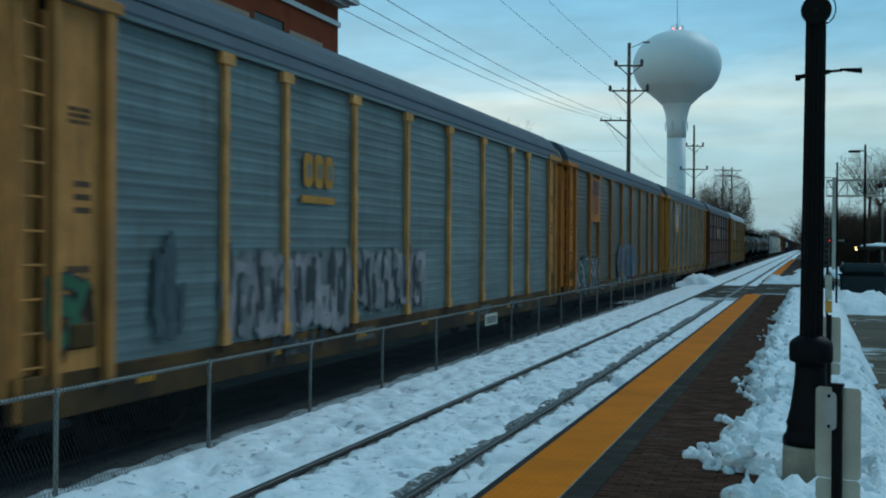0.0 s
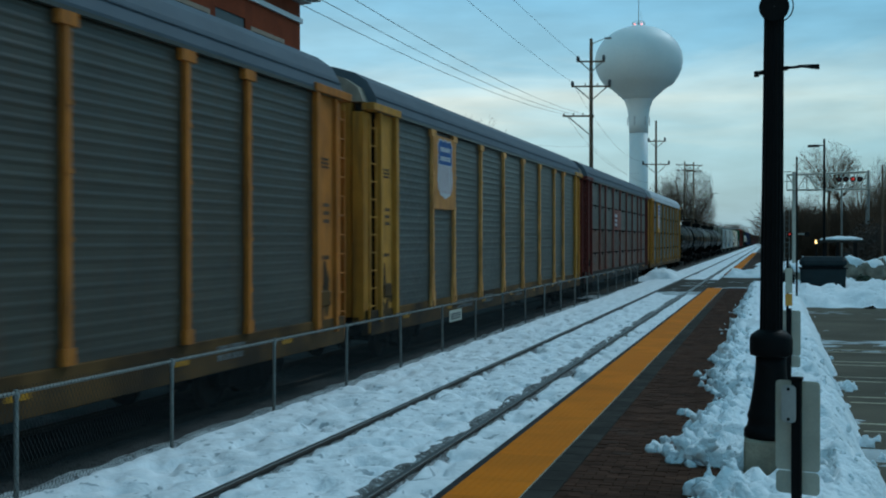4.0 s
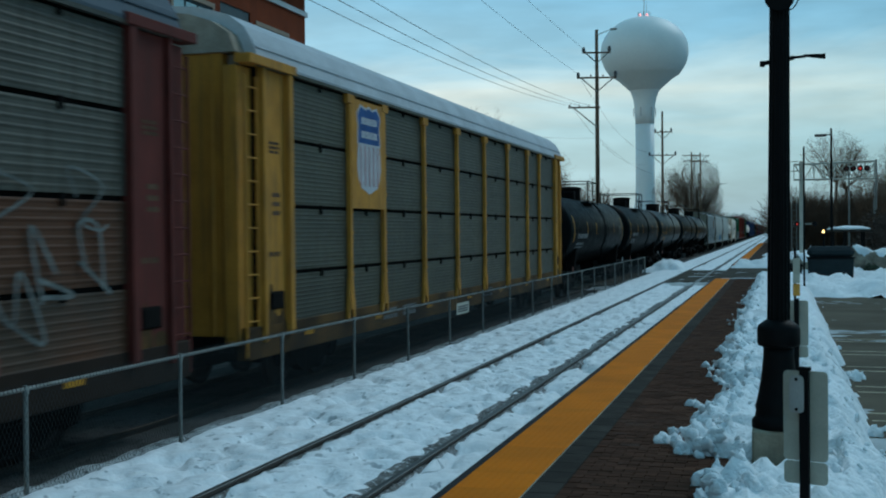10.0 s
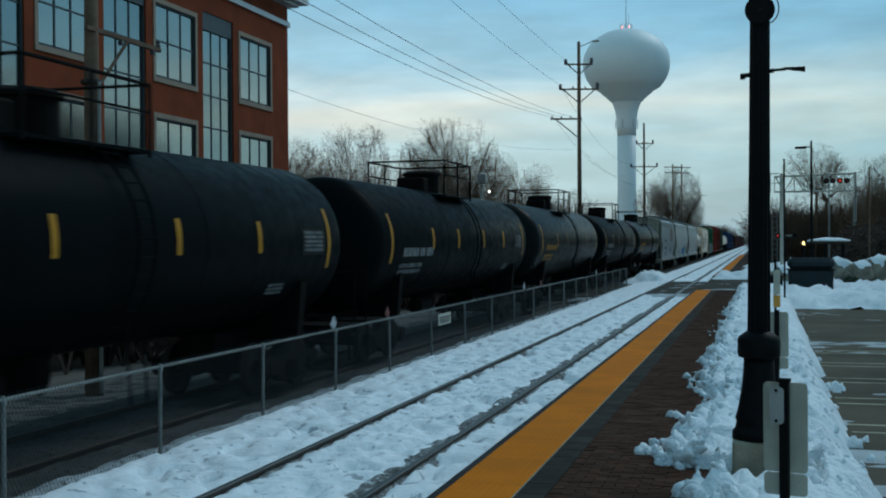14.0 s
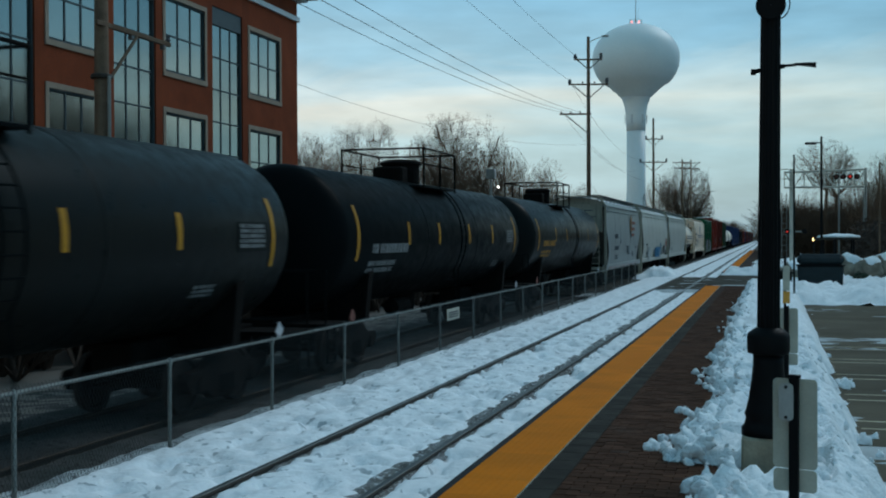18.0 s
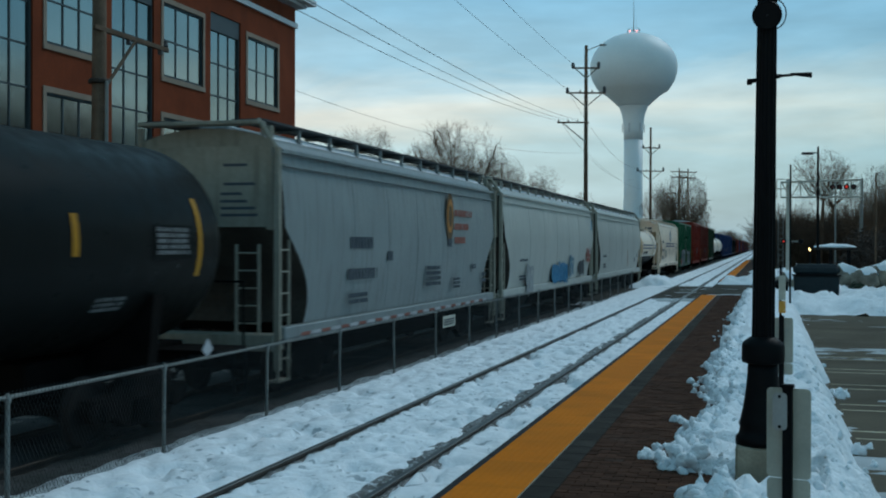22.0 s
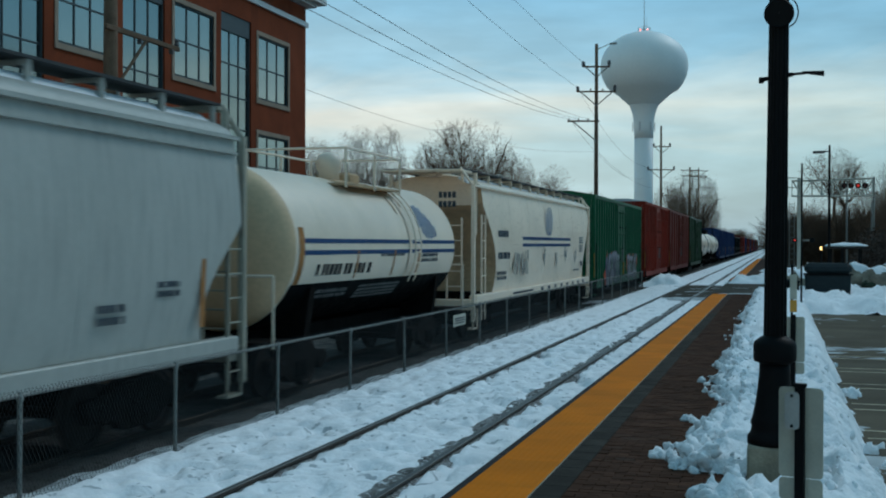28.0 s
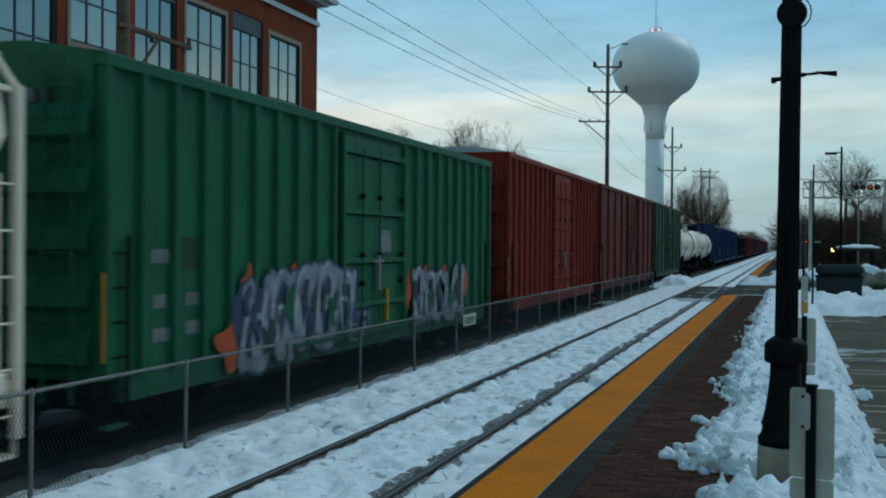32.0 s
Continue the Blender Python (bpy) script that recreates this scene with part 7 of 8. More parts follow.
# fourth: red posts, four rows of rusty sheets
t, ys = autorack(107.7, "rust-stained autorack with red posts and four rows of sheets", RACK_OLIVE, FADED_RED, RACK_RED, rows=4, pitch=0.10, depth=0.008, low_mat=RACK_RUST, sill_mat=SILL_DARK, cap_mat=RACK_OLIVE)
pl = part("emblem_plate", boxes((1.46, ys[3] + 0.07, 3.20, FACE + 0.04, ys[4] - 0.07, 4.24)), FADED_RED, t, "faded red plate with a plain emblem")
part("emblem_dark", plate([(ys[3] + 0.35, 3.3), (ys[3] + 1.35, 3.3), (ys[3] + 1.2, 4.15), (ys[3] + 0.5, 4.15)], FACE + 0.046), RACK_RED, pl)
for za, zb in ((3.86, 4.02), (3.62, 3.76), (3.40, 3.54)):
    part("emblem_bar", plate([(ys[3] + 0.35, za), (ys[3] + 1.3, za), (ys[3] + 1.25, zb), (ys[3] + 0.4, zb)], FACE + 0.052), SHIELD_PALE, pl)
tag_lines(t, rng, ys[8] + 0.1, ys[9] - 0.1, 2.0, 3.4, G_CHALK, n=3)
for pts, w in ((((ys[1] - 1.05, 3.15), (ys[1] - 0.92, 2.85), (ys[1] - 0.88, 2.5), (ys[1] - 0.98, 2.2), (ys[1] - 1.15, 1.9), (ys[1] - 1.4, 1.5), (ys[1] - 1.65, 1.62), (ys[1] - 1.8, 2.0)), 0.055),
               (((ys[2] - 0.42, 3.15), (ys[2] - 0.45, 2.6), (ys[2] - 0.50, 1.95)), 0.07),
               (((ys[2] - 0.62, 2.9), (ys[2] - 0.58, 2.55), (ys[2] - 0.54, 2.2)), 0.07),
               (((ys[3] + 0.12, 3.1), (ys[3] + 0.16, 2.72), (ys[3] + 0.5, 2.70), (ys[3] + 0.86, 2.74), (ys[3] + 0.9, 3.1)), 0.06)):
    bm = bmesh.new()
    ribbon(bm, curve_through(list(pts), 6), w, FACE + 0.012)
    part("chalky_tag", bm, G_CHALK, t, "worn chalky line")
tag_lines(t, rng, ys[3] + 0.2, ys[4] - 0.4, 1.9, 3.2, G_CHALK, n=2)
tag_lines(t, rng, ys[5] + 0.2, ys[6] + 0.8, 1.5, 3.9, G_CHALK, n=4)
tag_lines(t, rng, ys[7] + 0.1, ys[9] - 0.2, 1.5, 3.5, G_CHALK, n=4)
# fifth: olive grey with bright yellow
t, ys = autorack(136.26, "olive-grey autorack with bright yellow posts and ends", RACK_MOSS, YEL_BRIGHT, YEL_BRIGHT, rows=4, flare=True, pitch=0.075, depth=0.006, roof=ROOF_SNOWY, cap_mat=RACK_MOSS)
shield(t, ys[1], ys[2], 3.18, 5.3, YEL_BRIGHT, SHIELD_BLUE, SHIELD_PALE, SHIELD_PINK)


# tank cars
def arc_patch(bm, R, zc, y0, y1, a0, a1, lift=0.006, n=6):
    """A painted patch on the near flank of a lying cylinder, angles from the horizontal."""
    rows = []
    for i in range(n + 1):
        a = radians(a0 + (a1 - a0) * i / n)
        x, z = (R + lift) * math.cos(a), zc + (R + lift) * math.sin(a)
        rows.append((bm.verts.new((x, y0, z)), bm.verts.new((x, y1, z))))
    for (p, q), (r, s) in zip(rows, rows[1:]):
        bm.faces.new((p, q, s, r))
    return bm


def arc_bars(rng, R, zc, y0, y1, a0, a1, rows):
    bm = bmesh.new()
    h = (a1 - a0) / rows
    for r in range(rows):
        y = y0
        while y < y1 - 0.05:
            w = min(y1 - y, R * radians(h) * rng.uniform(0.4, 0.65))
            arc_patch(bm, R, zc, y, y + w, a0 + r * h + 0.15 * h, a0 + (r + 1) * h - 0.15 * h, n=2)
            y += w + R * radians(h) * rng.choice((0.14, 0.16, 0.18, 0.5))
    return bm


def barrel(R, half, zc, dish=0.72, n=56):
    prof = []
    for i in range(9):
        a = math.pi / 2 * i / 8
        prof.append((R * math.sin(a), -half + dish * (1 - math.cos(a))))
    prof += [(p, -q) for p, q in prof[::-1]]
    return lathe(prof, n, "y", origin=(0, 0, zc))


def railing(bm, x0, x1, y0, y1, z0, h, mid=True):
    for x in (x0, x1):
        for y in (y0, 0.5 * (y0 + y1), y1):
            rod(bm, (x, y, z0 - 0.25), (x, y, z0 + h), 0.03, n=6)
        rod(bm, (x, y0, z0 + h), (x, y1, z0 + h), 0.03, n=6)
        if mid:
            rod(bm, (x, y0, z0 + h * 0.5), (x, y1, z0 + h * 0.5), 0.02, n=6)
    for y in (y0, y1):
        rod(bm, (x0, y, z0 + h), (x1, y, z0 + h), 0.024, n=6)
    return bm


def tank_car(centre, label, paint, mark, panel=True, rngseed=1):
    rng = random.Random(rngseed)
    half, R, zc = 8.55, 1.5, 2.70
    t, L = car("tank_car", label, "rail car", centre - half, centre + half)
    part("barrel", barrel(R, half, zc), paint, t, smooth=True)
    for y in (-2.4, 2.4):
        part("weld_band", lathe([(R, y - 0.03), (R + 0.006, y - 0.02), (R + 0.006, y + 0.02), (R, y + 0.03)], 56, "y", origin=(0, 0, zc)), paint, t, smooth=True)
    # yellow conspicuity strips
    for k, y in enumerate((-7.3, -3.95, -1.45, 1.5, 4.2, 7.3)):
        a0, a1 = (-18, 26) if abs(y) > 7 else (-6, 14)
        part("reflector_strip", arc_patch(bmesh.new(), R, zc, y - 0.06, y + 0.06, a0, a1, 0.008, 8), REFLECT, t)
    tagged(part("reporting_mark", arc_bars(rng, R, zc, -6.4, -4.0, -14, -3, 1), mark, t), kind="stuff")
    tagged(part("capacity_line", arc_bars(rng, R, zc, -6.5, -4.7, -30, -18, 2), mark, t), kind="stuff")
    tagged(part("small_stencil", arc_bars(rng, R, zc, 4.9, 5.6, -36, -27, 3), MARK_WHITE, t), kind="stuff")
    if panel:
        part("data_panel", arc_patch(bmesh.new(), R, zc, 6.0, 7.1, -8, 10, 0.006, 4), TANK_GREY, t, "dull grey data panel")
        tagged(part("data_line", arc_bars(rng, R + 0.006, zc, 6.08, 7.0, -6, 9, 5), MARK_WHITE, t), kind="stuff")
    # manway, housing and safety platform
    zt = zc + R
    part("manway", lathe([(0.5, zt - 0.1), (0.5, zt + 0.42), (0.56, zt + 0.44), (0.56, zt + 0.5), (0.45, zt + 0.56), (0, zt + 0.6)], 24), UNDER, t, smooth=False)
    part("valve_box", boxes((-0.4, -1.15, zt - 0.12, 0.4, -0.62, zt + 0.34), bevel=0.05), UNDER, t)
    part("platform_deck", boxes((0.52, -1.5, zt - 0.22, 1.12, 1.4, zt - 0.17), (-1.12, -1.5, zt - 0.22, -0.52, 1.4, zt - 0.17)), TANK_BLACK, t)
    part("platform_railing", railing(bmesh.new(), -1.1, 1.1, -1.5, 1.4, zt - 0.02, 0.78), UNDER, t)
    lad = None
    for s in (-0.21, 0.21):
        arc = [((R + 0.14) * math.cos(radians(50 - i * 9)), 0.4 + s, zc + (R + 0.14) * math.sin(radians(50 - i * 9))) for i in range(10)]
        stile = part("stile" if lad else "side_ladder", tube(arc + [(1.5, 0.4 + s, 0.6)], 0.02, 5), TANK_BLACK, lad or t)
        lad = lad or stile
    for i in range(11):
        a = radians(48 - i * 9)
        part("rung", rod(bmesh.new(), ((R + 0.14) * math.cos(a), 0.19, zc + (R + 0.14) * math.sin(a)), ((R + 0.14) * math.cos(a), 0.61, zc + (R + 0.14) * math.sin(a)), 0.014, n=5), TANK_BLACK, lad)
    for s in (-1, 1):
        part("stub_sill", boxes((-0.35, min(s * 4.8, s * 8.9), 0.72, 0.35, max(s * 4.8, s * 8.9), 1.15), bevel=0.02), UNDER, t)
        part("saddle", sweep_y([(1.40, 2.0), (1.30, 0.95), (-1.30, 0.95), (-1.40, 2.0), (-1.05, 1.6), (-0.5, 1.28), (0.5, 1.28), (1.05, 1.6)], s * 6.3 - 0.12, s * 6.3 + 0.12), UNDER, t)
        part("end_platform", boxes((-1.45, min(s * 7.9, s * 8.95), 1.02, 1.45, max(s * 7.9, s * 8.95), 1.08)), UNDER, t)
        bm = rod(bmesh.new(), (1.42, s * 8.9, 1.05), (1.42, s * 8.9, 2.1), 0.02, n=5)
        rod(bm, (1.42, s * 8.9, 2.1), (-1.42, s * 8.9, 2.1), 0.02, n=5)
        rod(bm, (-1.42, s * 8.9, 1.05), (-1.42, s * 8.9, 2.1), 0.02, n=5)
        part("end_handrail", bm, TANK_BLACK, t)
        ladder(t, 1.45, s * 8.7, 0.35, 1.02, 0.4, "y", TANK_BLACK, 2, "step")
        pc = s * 7.6
        part("placard", plate([(pc, 0.98), (pc + 0.16, 1.14), (pc, 1.30), (pc - 0.16, 1.14)], 1.47, 0.008), SHIELD_PALE if s > 0 else FADED_RED, t, "diamond placard")
    part("bottom_outlet", lathe([(0.3, 0.72), (0.35, 0.9), (0.35, 1.25)], 16), UNDER, t)
    part("brake_reservoir", lathe([(0, -2.4), (0.2, -2.35), (0.2, -1.3), (0, -1.25)], 14, "y", origin=(0.5, 0, 1.0)), UNDER, t)
    running_gear(t, 2 * half, 2.15)
    return t


tank_car(159.7, "glossy black tank car with yellow reflector strips", TANK_BLACK, MARK_WHITE, rngseed=1)
tank_car(178.2, "black tank car with white stencilled marks", TANK_BLACK, MARK_WHITE, rngseed=2)
tank_car(196.6, "dusty black tank car with amber stencilled marks", TANK_GREY, MARK_AMBER, rngseed=3)
tank_car(215.3, "black tank car with large white stencilled marks", TANK_BLACK, MARK_WHITE, rngseed=4)
tank_car(234.0, "dusty grey-black tank car with amber marks", TANK_GREY, MARK_AMBER, rngseed=5)


# covered hoppers
def hopper_profile(bulge, zb, ze, zt):
    """Near half of the cross-section from sill to crown, as (x, z)."""
    pts = []
    for i in range(22):
        u = i / 21
        pts.append((1.36 + bulge * math.sin(math.pi * (0.08 + 0.84 * u)), zb + (ze - zb) * u))
    x0 = pts[-1][0]
    for i in range(1, 7):
        a = math.pi / 2 * i / 6
        pts.append((x0 * math.cos(a) if i < 6 else 0.0, ze + (zt - ze) * math.sin(a)))
    return pts


def covered_hopper(s0, s1, label, paint, end_paint, frame_paint, cut=1.0, bulge=0.16, stripes=False, zt=4.72, ribs=True, top=3.0, front=0.30):
    t, L = car("covered_hopper", label, "rail car", s0, s1)
    h = L / 2
    zb, ze = 1.28, 4.30
    prof = hopper_profile(bulge, zb, ze, zt)

    def end_y(z, e=0.30):
        """How far the side sheet stops short of the car's end, level by level."""
        u = max(0.0, (top - z) / (top - zb))
        return e + cut * math.sin(math.pi * 0.62 * min(1.0, u)) ** 1.1
    fine = []
    for (xa, za), (xb, zb2) in zip(prof, prof[1:]):
        fine.append((xa, za))
        if za < top < zb2:
            u = (top - za) / (zb2 - za)
            fine.append((xa + (xb - xa) * u, top))
    fine.append(prof[-1])
    bm = bmesh.new()
    for sgn in (1, -1):
        lo = [bm.verts.new((sgn * x, -h + end_y(z, front), z)) for x, z in fine]
        hi = [bm.verts.new((sgn * x, h - end_y(z), z)) for x, z in fine]
        for i in range(len(fine) - 1):
            q = (lo[i], hi[i], hi[i + 1], lo[i + 1])
            bm.faces.new(q if sgn > 0 else q[::-1])
    bmesh.ops.remove_doubles(bm, verts=bm.verts, dist=0.0005)
    part("body_shell", bm, paint, t, smooth=True)
    for k in range(1, 6):
        y = -h + 1.6 + (L - 3.2) * k / 6
        a = [(x + 0.004, z) for x, z in fine if z < 4.25]
        part("seam", sweep_y(a + [(x - 0.02, z) for x, z in a[::-1]], y - 0.012, y + 0.012), paint, t)
    # slope sheets and end walls set back under the roof
    for s, e in ((-1, front), (1, 0.30)):
        bm = bmesh.new()
        levels = [4.28] + [top + 0.05 - (top + 0.05 - zb) * i / 14 for i in range(15)]
        rows = [[bm.verts.new((k * (1.352 + bulge * math.sin(math.pi * (0.08 + 0.84 * (z - zb) / (ze - zb)))), s * (h - end_y(z, e) - 0.03), z)) for k in (-1, 1)] for z in levels]
        for (p, q), (p2, q2) in zip(rows, rows[1:]):
            bm.faces.new((p, q, q2, p2) if s < 0 else (p2, q2, q, p))
        part("slope_sheet", bm, end_paint, t, "grimy sloping end sheet, shade-dark on grey cars")
        part("end_wall", boxes((-1.3, min(s * (h - e), s * (h - e - 0.06)), top, 1.3, max(s * (h - e), s * (h - e - 0.06)), 4.40)), frame_paint, t)
        for xx in (-1.25, 1.25):
            part("end_upright", boxes((xx - 0.05, min(s * (h - e + 0.08), s * (h - e)), 2.95, xx + 0.05, max(s * (h - e + 0.08), s * (h - e)), zt + 0.02)), frame_paint, t)
        half_ring = [(x, z) for x, z in fine if z > 4.25]
        bm = bmesh.new()
        ring = [bm.verts.new((x, s * (h - e - 0.005), z)) for x, z in half_ring + [(-x, z) for x, z in half_ring[-2::-1]]]
        bm.faces.new(ring if s > 0 else ring[::-1])
        part("roof_end", bm, frame_paint, t)
        part("end_walk_beam", boxes((-1.15, min(s * (h - e), s * (h + 0.02)), zt + 0.03, 1.15, max(s * (h - e), s * (h + 0.02)), zt + 0.098), bevel=0.01), frame_paint, t)
        part("end_sill", boxes((-1.42, min(s * (h - 0.5), s * h), 0.88, 1.42, max(s * (h - 0.5), s * h), 1.16), bevel=0.015), frame_paint, t)
        bm = bmesh.new()
        part("corner_ladder_post", boxes((1.42, min(s * (h - 0.05), s * (h - 0.15)), 0.55, 1.52, max(s * (h - 0.05), s * (h - 0.15)), 4.35)), frame_paint, t)
        ladder(t, 1.47, s * (h - e - 0.06), 0.55, 0.93 * top, 0.42, "y", frame_paint, 6)
        ladder(t, 0.95, s * (h - 0.02), 0.9, 0.9 * top, 0.42, "x", frame_paint, 6, "end_ladder")
        for xa, xb, z in ((0.35, 0.8, 4.05), (0.35, 0.95, 3.72), (0.3, 0.7, 3.55), (0.3, 0.8, 3.42), (0.3, 0.95, 3.3), (0.3, 1.0, 3.18)) if top < 3.5 else ():
            part("end_stencil", boxes((xa, min(s * (h - e + 0.004), s * (h - e - 0.01)), z, xb, max(s * (h - e + 0.004), s * (h - e - 0.01)), z + 0.05)), MARK_DARK, t)
        bm = rod(bmesh.new(), (1.47, s * (h - 0.1), 4.3), (1.10, s * (h - 0.1), zt + 0.12), 0.045, n=8)
        part("grab_rail", bm, frame_paint, t)
        part("bay_outlet", sweep_y([(1.15, 1.25), (0.55, 0.42), (-0.55, 0.42), (-1.15, 1.25)], s * h * 0.36 - 1.5, s * h * 0.36 + 1.5), UNDER, t)
        part("brake_wheel", lathe([(0.24, -0.02), (0.28, 0.0), (0.24, 0.02)], 16, "y", origin=(-0.6, s * (h + 0.03), 2.4)), UNDER, t)
        part("step", boxes((1.30, min(s * (h - 0.6), s * (h - 0.1)), 0.34, 1.48, max(s * (h - 0.6), s * (h - 0.1)), 0.38), (1.44, min(s * (h - 0.6), s * (h - 0.56)), 0.38, 1.48, max(s * (h - 0.6), s * (h - 0.56)), 0.9), (1.44, min(s * (h - 0.14), s * (h - 0.1)), 0.38, 1.48, max(s * (h - 0.14), s * (h - 0.1)), 0.9)), frame_paint, t)
    part("side_sill", boxes((1.30, -h + 0.3, 1.02, FACE + 0.02, h - 0.3, 1.275), bevel=0.02), paint, t)
    part("far_sill", boxes((-1.5, -h + 0.3, 1.02, -1.30, h - 0.3, 1.275)), paint, t)
    part("roof_flange", boxes((1.30, -h + 0.25, 4.27, 1.50, h - 0.25, 4.33)), paint, t)
    for z in (4.06,) if ribs else ():
        part("side_rib", sweep_y([(1.36, z - 0.03), (1.47 + bulge * 0.25, z - 0.015), (1.47 + bulge * 0.25, z + 0.015), (1.36, z + 0.03)], -h + 0.34, h - 0.34), paint, t)
    part("centre_bay", sweep_y([(1.15, 1.25), (0.55, 0.42), (-0.55, 0.42), (-1.15, 1.25)], -1.5, 1.5), UNDER, t)
    part("inner_hopper", boxes((-1.2, -h + 1.6, 1.1, 1.2, h - 1.6, 1.3)), UNDER, t)
    # running boards on the roof
    rb = part("running_board", boxes((0.55, -h + 0.2, zt + 0.10, 1.15, h - 0.2, zt + 0.14)), WALK_GREY, t, "dark grating walkway on the roof")
    part("running_board", boxes((-1.15, -h + 0.2, zt + 0.10, -0.55, h - 0.2, zt + 0.14)), WALK_GREY, t)
    k = int(L / 1.5)
    for i in range(k + 1):
        put("board_bracket_" + paint.name, lambda: (boxes((1.05, -0.035, -0.36, 1.12, 0.035, -0.002), (0.55, -0.03, -0.06, 1.05, 0.03, -0.002)), paint, False), rb, pose(0, -h + 0.35 + (L - 0.7) * i / k, zt + 0.10), "board_bracket")
    part("hatch_trough", boxes((-0.28, -h + 0.6, zt - 0.05, 0.28, h - 0.6, zt + 0.09), bevel=0.03), paint, t)
    part("roof_snow", sweep_y([(0.86, zt - 0.13), (1.12, zt - 0.26), (1.16, zt - 0.21), (0.95, zt - 0.05)], -h + 0.6, h - 0.5), SNOW_CLEAN, t, "line of snow left on the roof edge")
    if stripes:
        for i in range(int((L - 2) / 0.5)):
            put("sill_stripe_%d" % (i % 2), lambda: (boxes((FACE + 0.02, -0.2, 1.07, FACE + 0.024, 0.2, 1.14)), (MARK_RED if i % 2 == 0 else SHIELD_PALE), False), t, pose(0, -h + 1.2 + i * 0.5, 0), "sill_stripe")
    running_gear(t, L, 2.4)
    return t, h


def flank_bars(t, rng, y0, y1, z0, z1, m, rows=1, x=1.535, name="stencil", label=""):
    tagged(part(name, bar_marks(rng, y0, y1, z0, z1, x, rows), m, t), label, kind="stuff")


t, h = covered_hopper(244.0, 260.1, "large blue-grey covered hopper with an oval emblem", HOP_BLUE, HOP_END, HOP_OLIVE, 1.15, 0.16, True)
em = part("emblem", plate([(2.72 + 0.36 * math.cos(a), 3.42 + 0.62 * math.sin(a)) for a in [2 * math.pi * i / 24 for i in range(24)]], 1.545, 0.01), GOLD, t, "brown and gold oval emblem")
part("emblem_rim", plate([(2.72 + 0.27 * math.cos(a), 3.46 + 0.44 * math.sin(a)) for a in [2 * math.pi * i / 24 for i in range(24)]], 1.551, 0.005), YEL_TAN, em)
part("emblem_core", plate([(2.72 + 0.17 * math.cos(a), 3.46 + 0.30 * math.sin(a)) for a in [2 * math.pi * i / 24 for i in range(24)]], 1.556, 0.005), GOLD, em)
part("emblem_foot", plate([(2.5, 2.86), (2.94, 2.86), (2.88, 2.66), (2.56, 2.66)], 1.548, 0.006), MARK_DARK, em)
for k in range(3):
    flank_bars(t, rng, 3.2, 5.0 - 0.35 * k, 3.42 - 0.36 * k, 3.68 - 0.36 * k, MARK_RED, 1, 1.538, "lettering", "faded red lettering")
flank_bars(t, rng, -4.6, -3.2, 2.56, 2.92, MARK_DARK)
flank_bars(t, rng, -4.7, -3.0, 1.94, 2.28, MARK_DARK)
flank_bars(t, rng, -4.7, -3.6, 1.5, 1.75, MARK_DARK, 2)
flank_bars(t, rng, -2.3, -1.95, 2.3, 2.62, MARK_DARK)
flank_bars(t, rng, 0.6, 1.9, 1.68, 2.2, MARK_DARK, 4)
flank_bars(t, rng, 3.1, 3.8, 1.55, 1.85, MARK_DARK, 3)
flank_bars(t, rng, 5.0, 5.5, 2.0, 2.2, MARK_DARK)
flank_bars(t, rng, 6.2, 6.7, 1.6, 1.95, MARK_DARK, 2)

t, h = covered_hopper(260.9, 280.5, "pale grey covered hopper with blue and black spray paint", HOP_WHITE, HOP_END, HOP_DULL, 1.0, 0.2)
flank_bars(t, rng, -6.9, -5.9, 2.6, 2.9, MARK_DARK)
flank_bars(t, rng, -7.1, -5.8, 2.1, 2.4, MARK_DARK)
flank_bars(t, rng, -7.2, -6.2, 1.5, 1.7, MARK_DARK, 2)
spray(t, rng, -6.2, -5.0, 1.1, 2.05, G_FAINT, G_FAINT, x=1.56, letters=2)
spray(t, rng, -1.2, 2.2, 1.2, 2.02, G_CYAN_DEEP, G_CYAN, x=1.556, back=G_CYAN, letters=8, fat=0.9)
spray(t, rng, 2.6, 3.8, 1.45, 2.3, G_TEAL, LOGO_BLUE, x=1.565, back=None, letters=2)
spray(t, rng, 5.5, 6.6, 1.45, 2.05, G_DARK, MARK_DARK, x=1.56, back=MARK_DARK, letters=2)
spray(t, rng, 7.3, 8.5, 1.95, 2.55, MARK_RED, MARK_RED, x=1.56, letters=3)
flank_bars(t, rng, 8.9, 9.25, 3.4, 3.9, G_CYAN, 3)

t, h = covered_hopper(281.8, 302.0, "white-grey covered hopper with small dark stencils", HOP_WHITE, HOP_END, HOP_DULL, 1.1, 0.2)
flank_bars(t, rng, -7.8, -6.8, 2.62, 2.9, MARK_DARK)
flank_bars(t, rng, -7.9, -6.7, 2.05, 2.35, MARK_DARK)
flank_bars(t, rng, -7.9, -7.0, 1.55, 1.8, MARK_DARK, 2)
flank_bars(t, rng, 5.6, 6.7, 2.3, 2.75, MARK_DARK, 5)
flank_bars(t, rng, 6.0, 6.6, 1.65, 1.95, MARK_DARK, 2)
flank_bars(t, rng, 7.4, 8.0, 1.95, 2.2, MARK_DARK, 2)
for y in (2.6, 8.5):
    part("rust_streak", plate([(y, 1.5), (y + 0.13, 1.5), (y + 0.2, 2.6), (y + 0.08, 2.6)], 1.552, 0.006), RUST_STREAK, t)


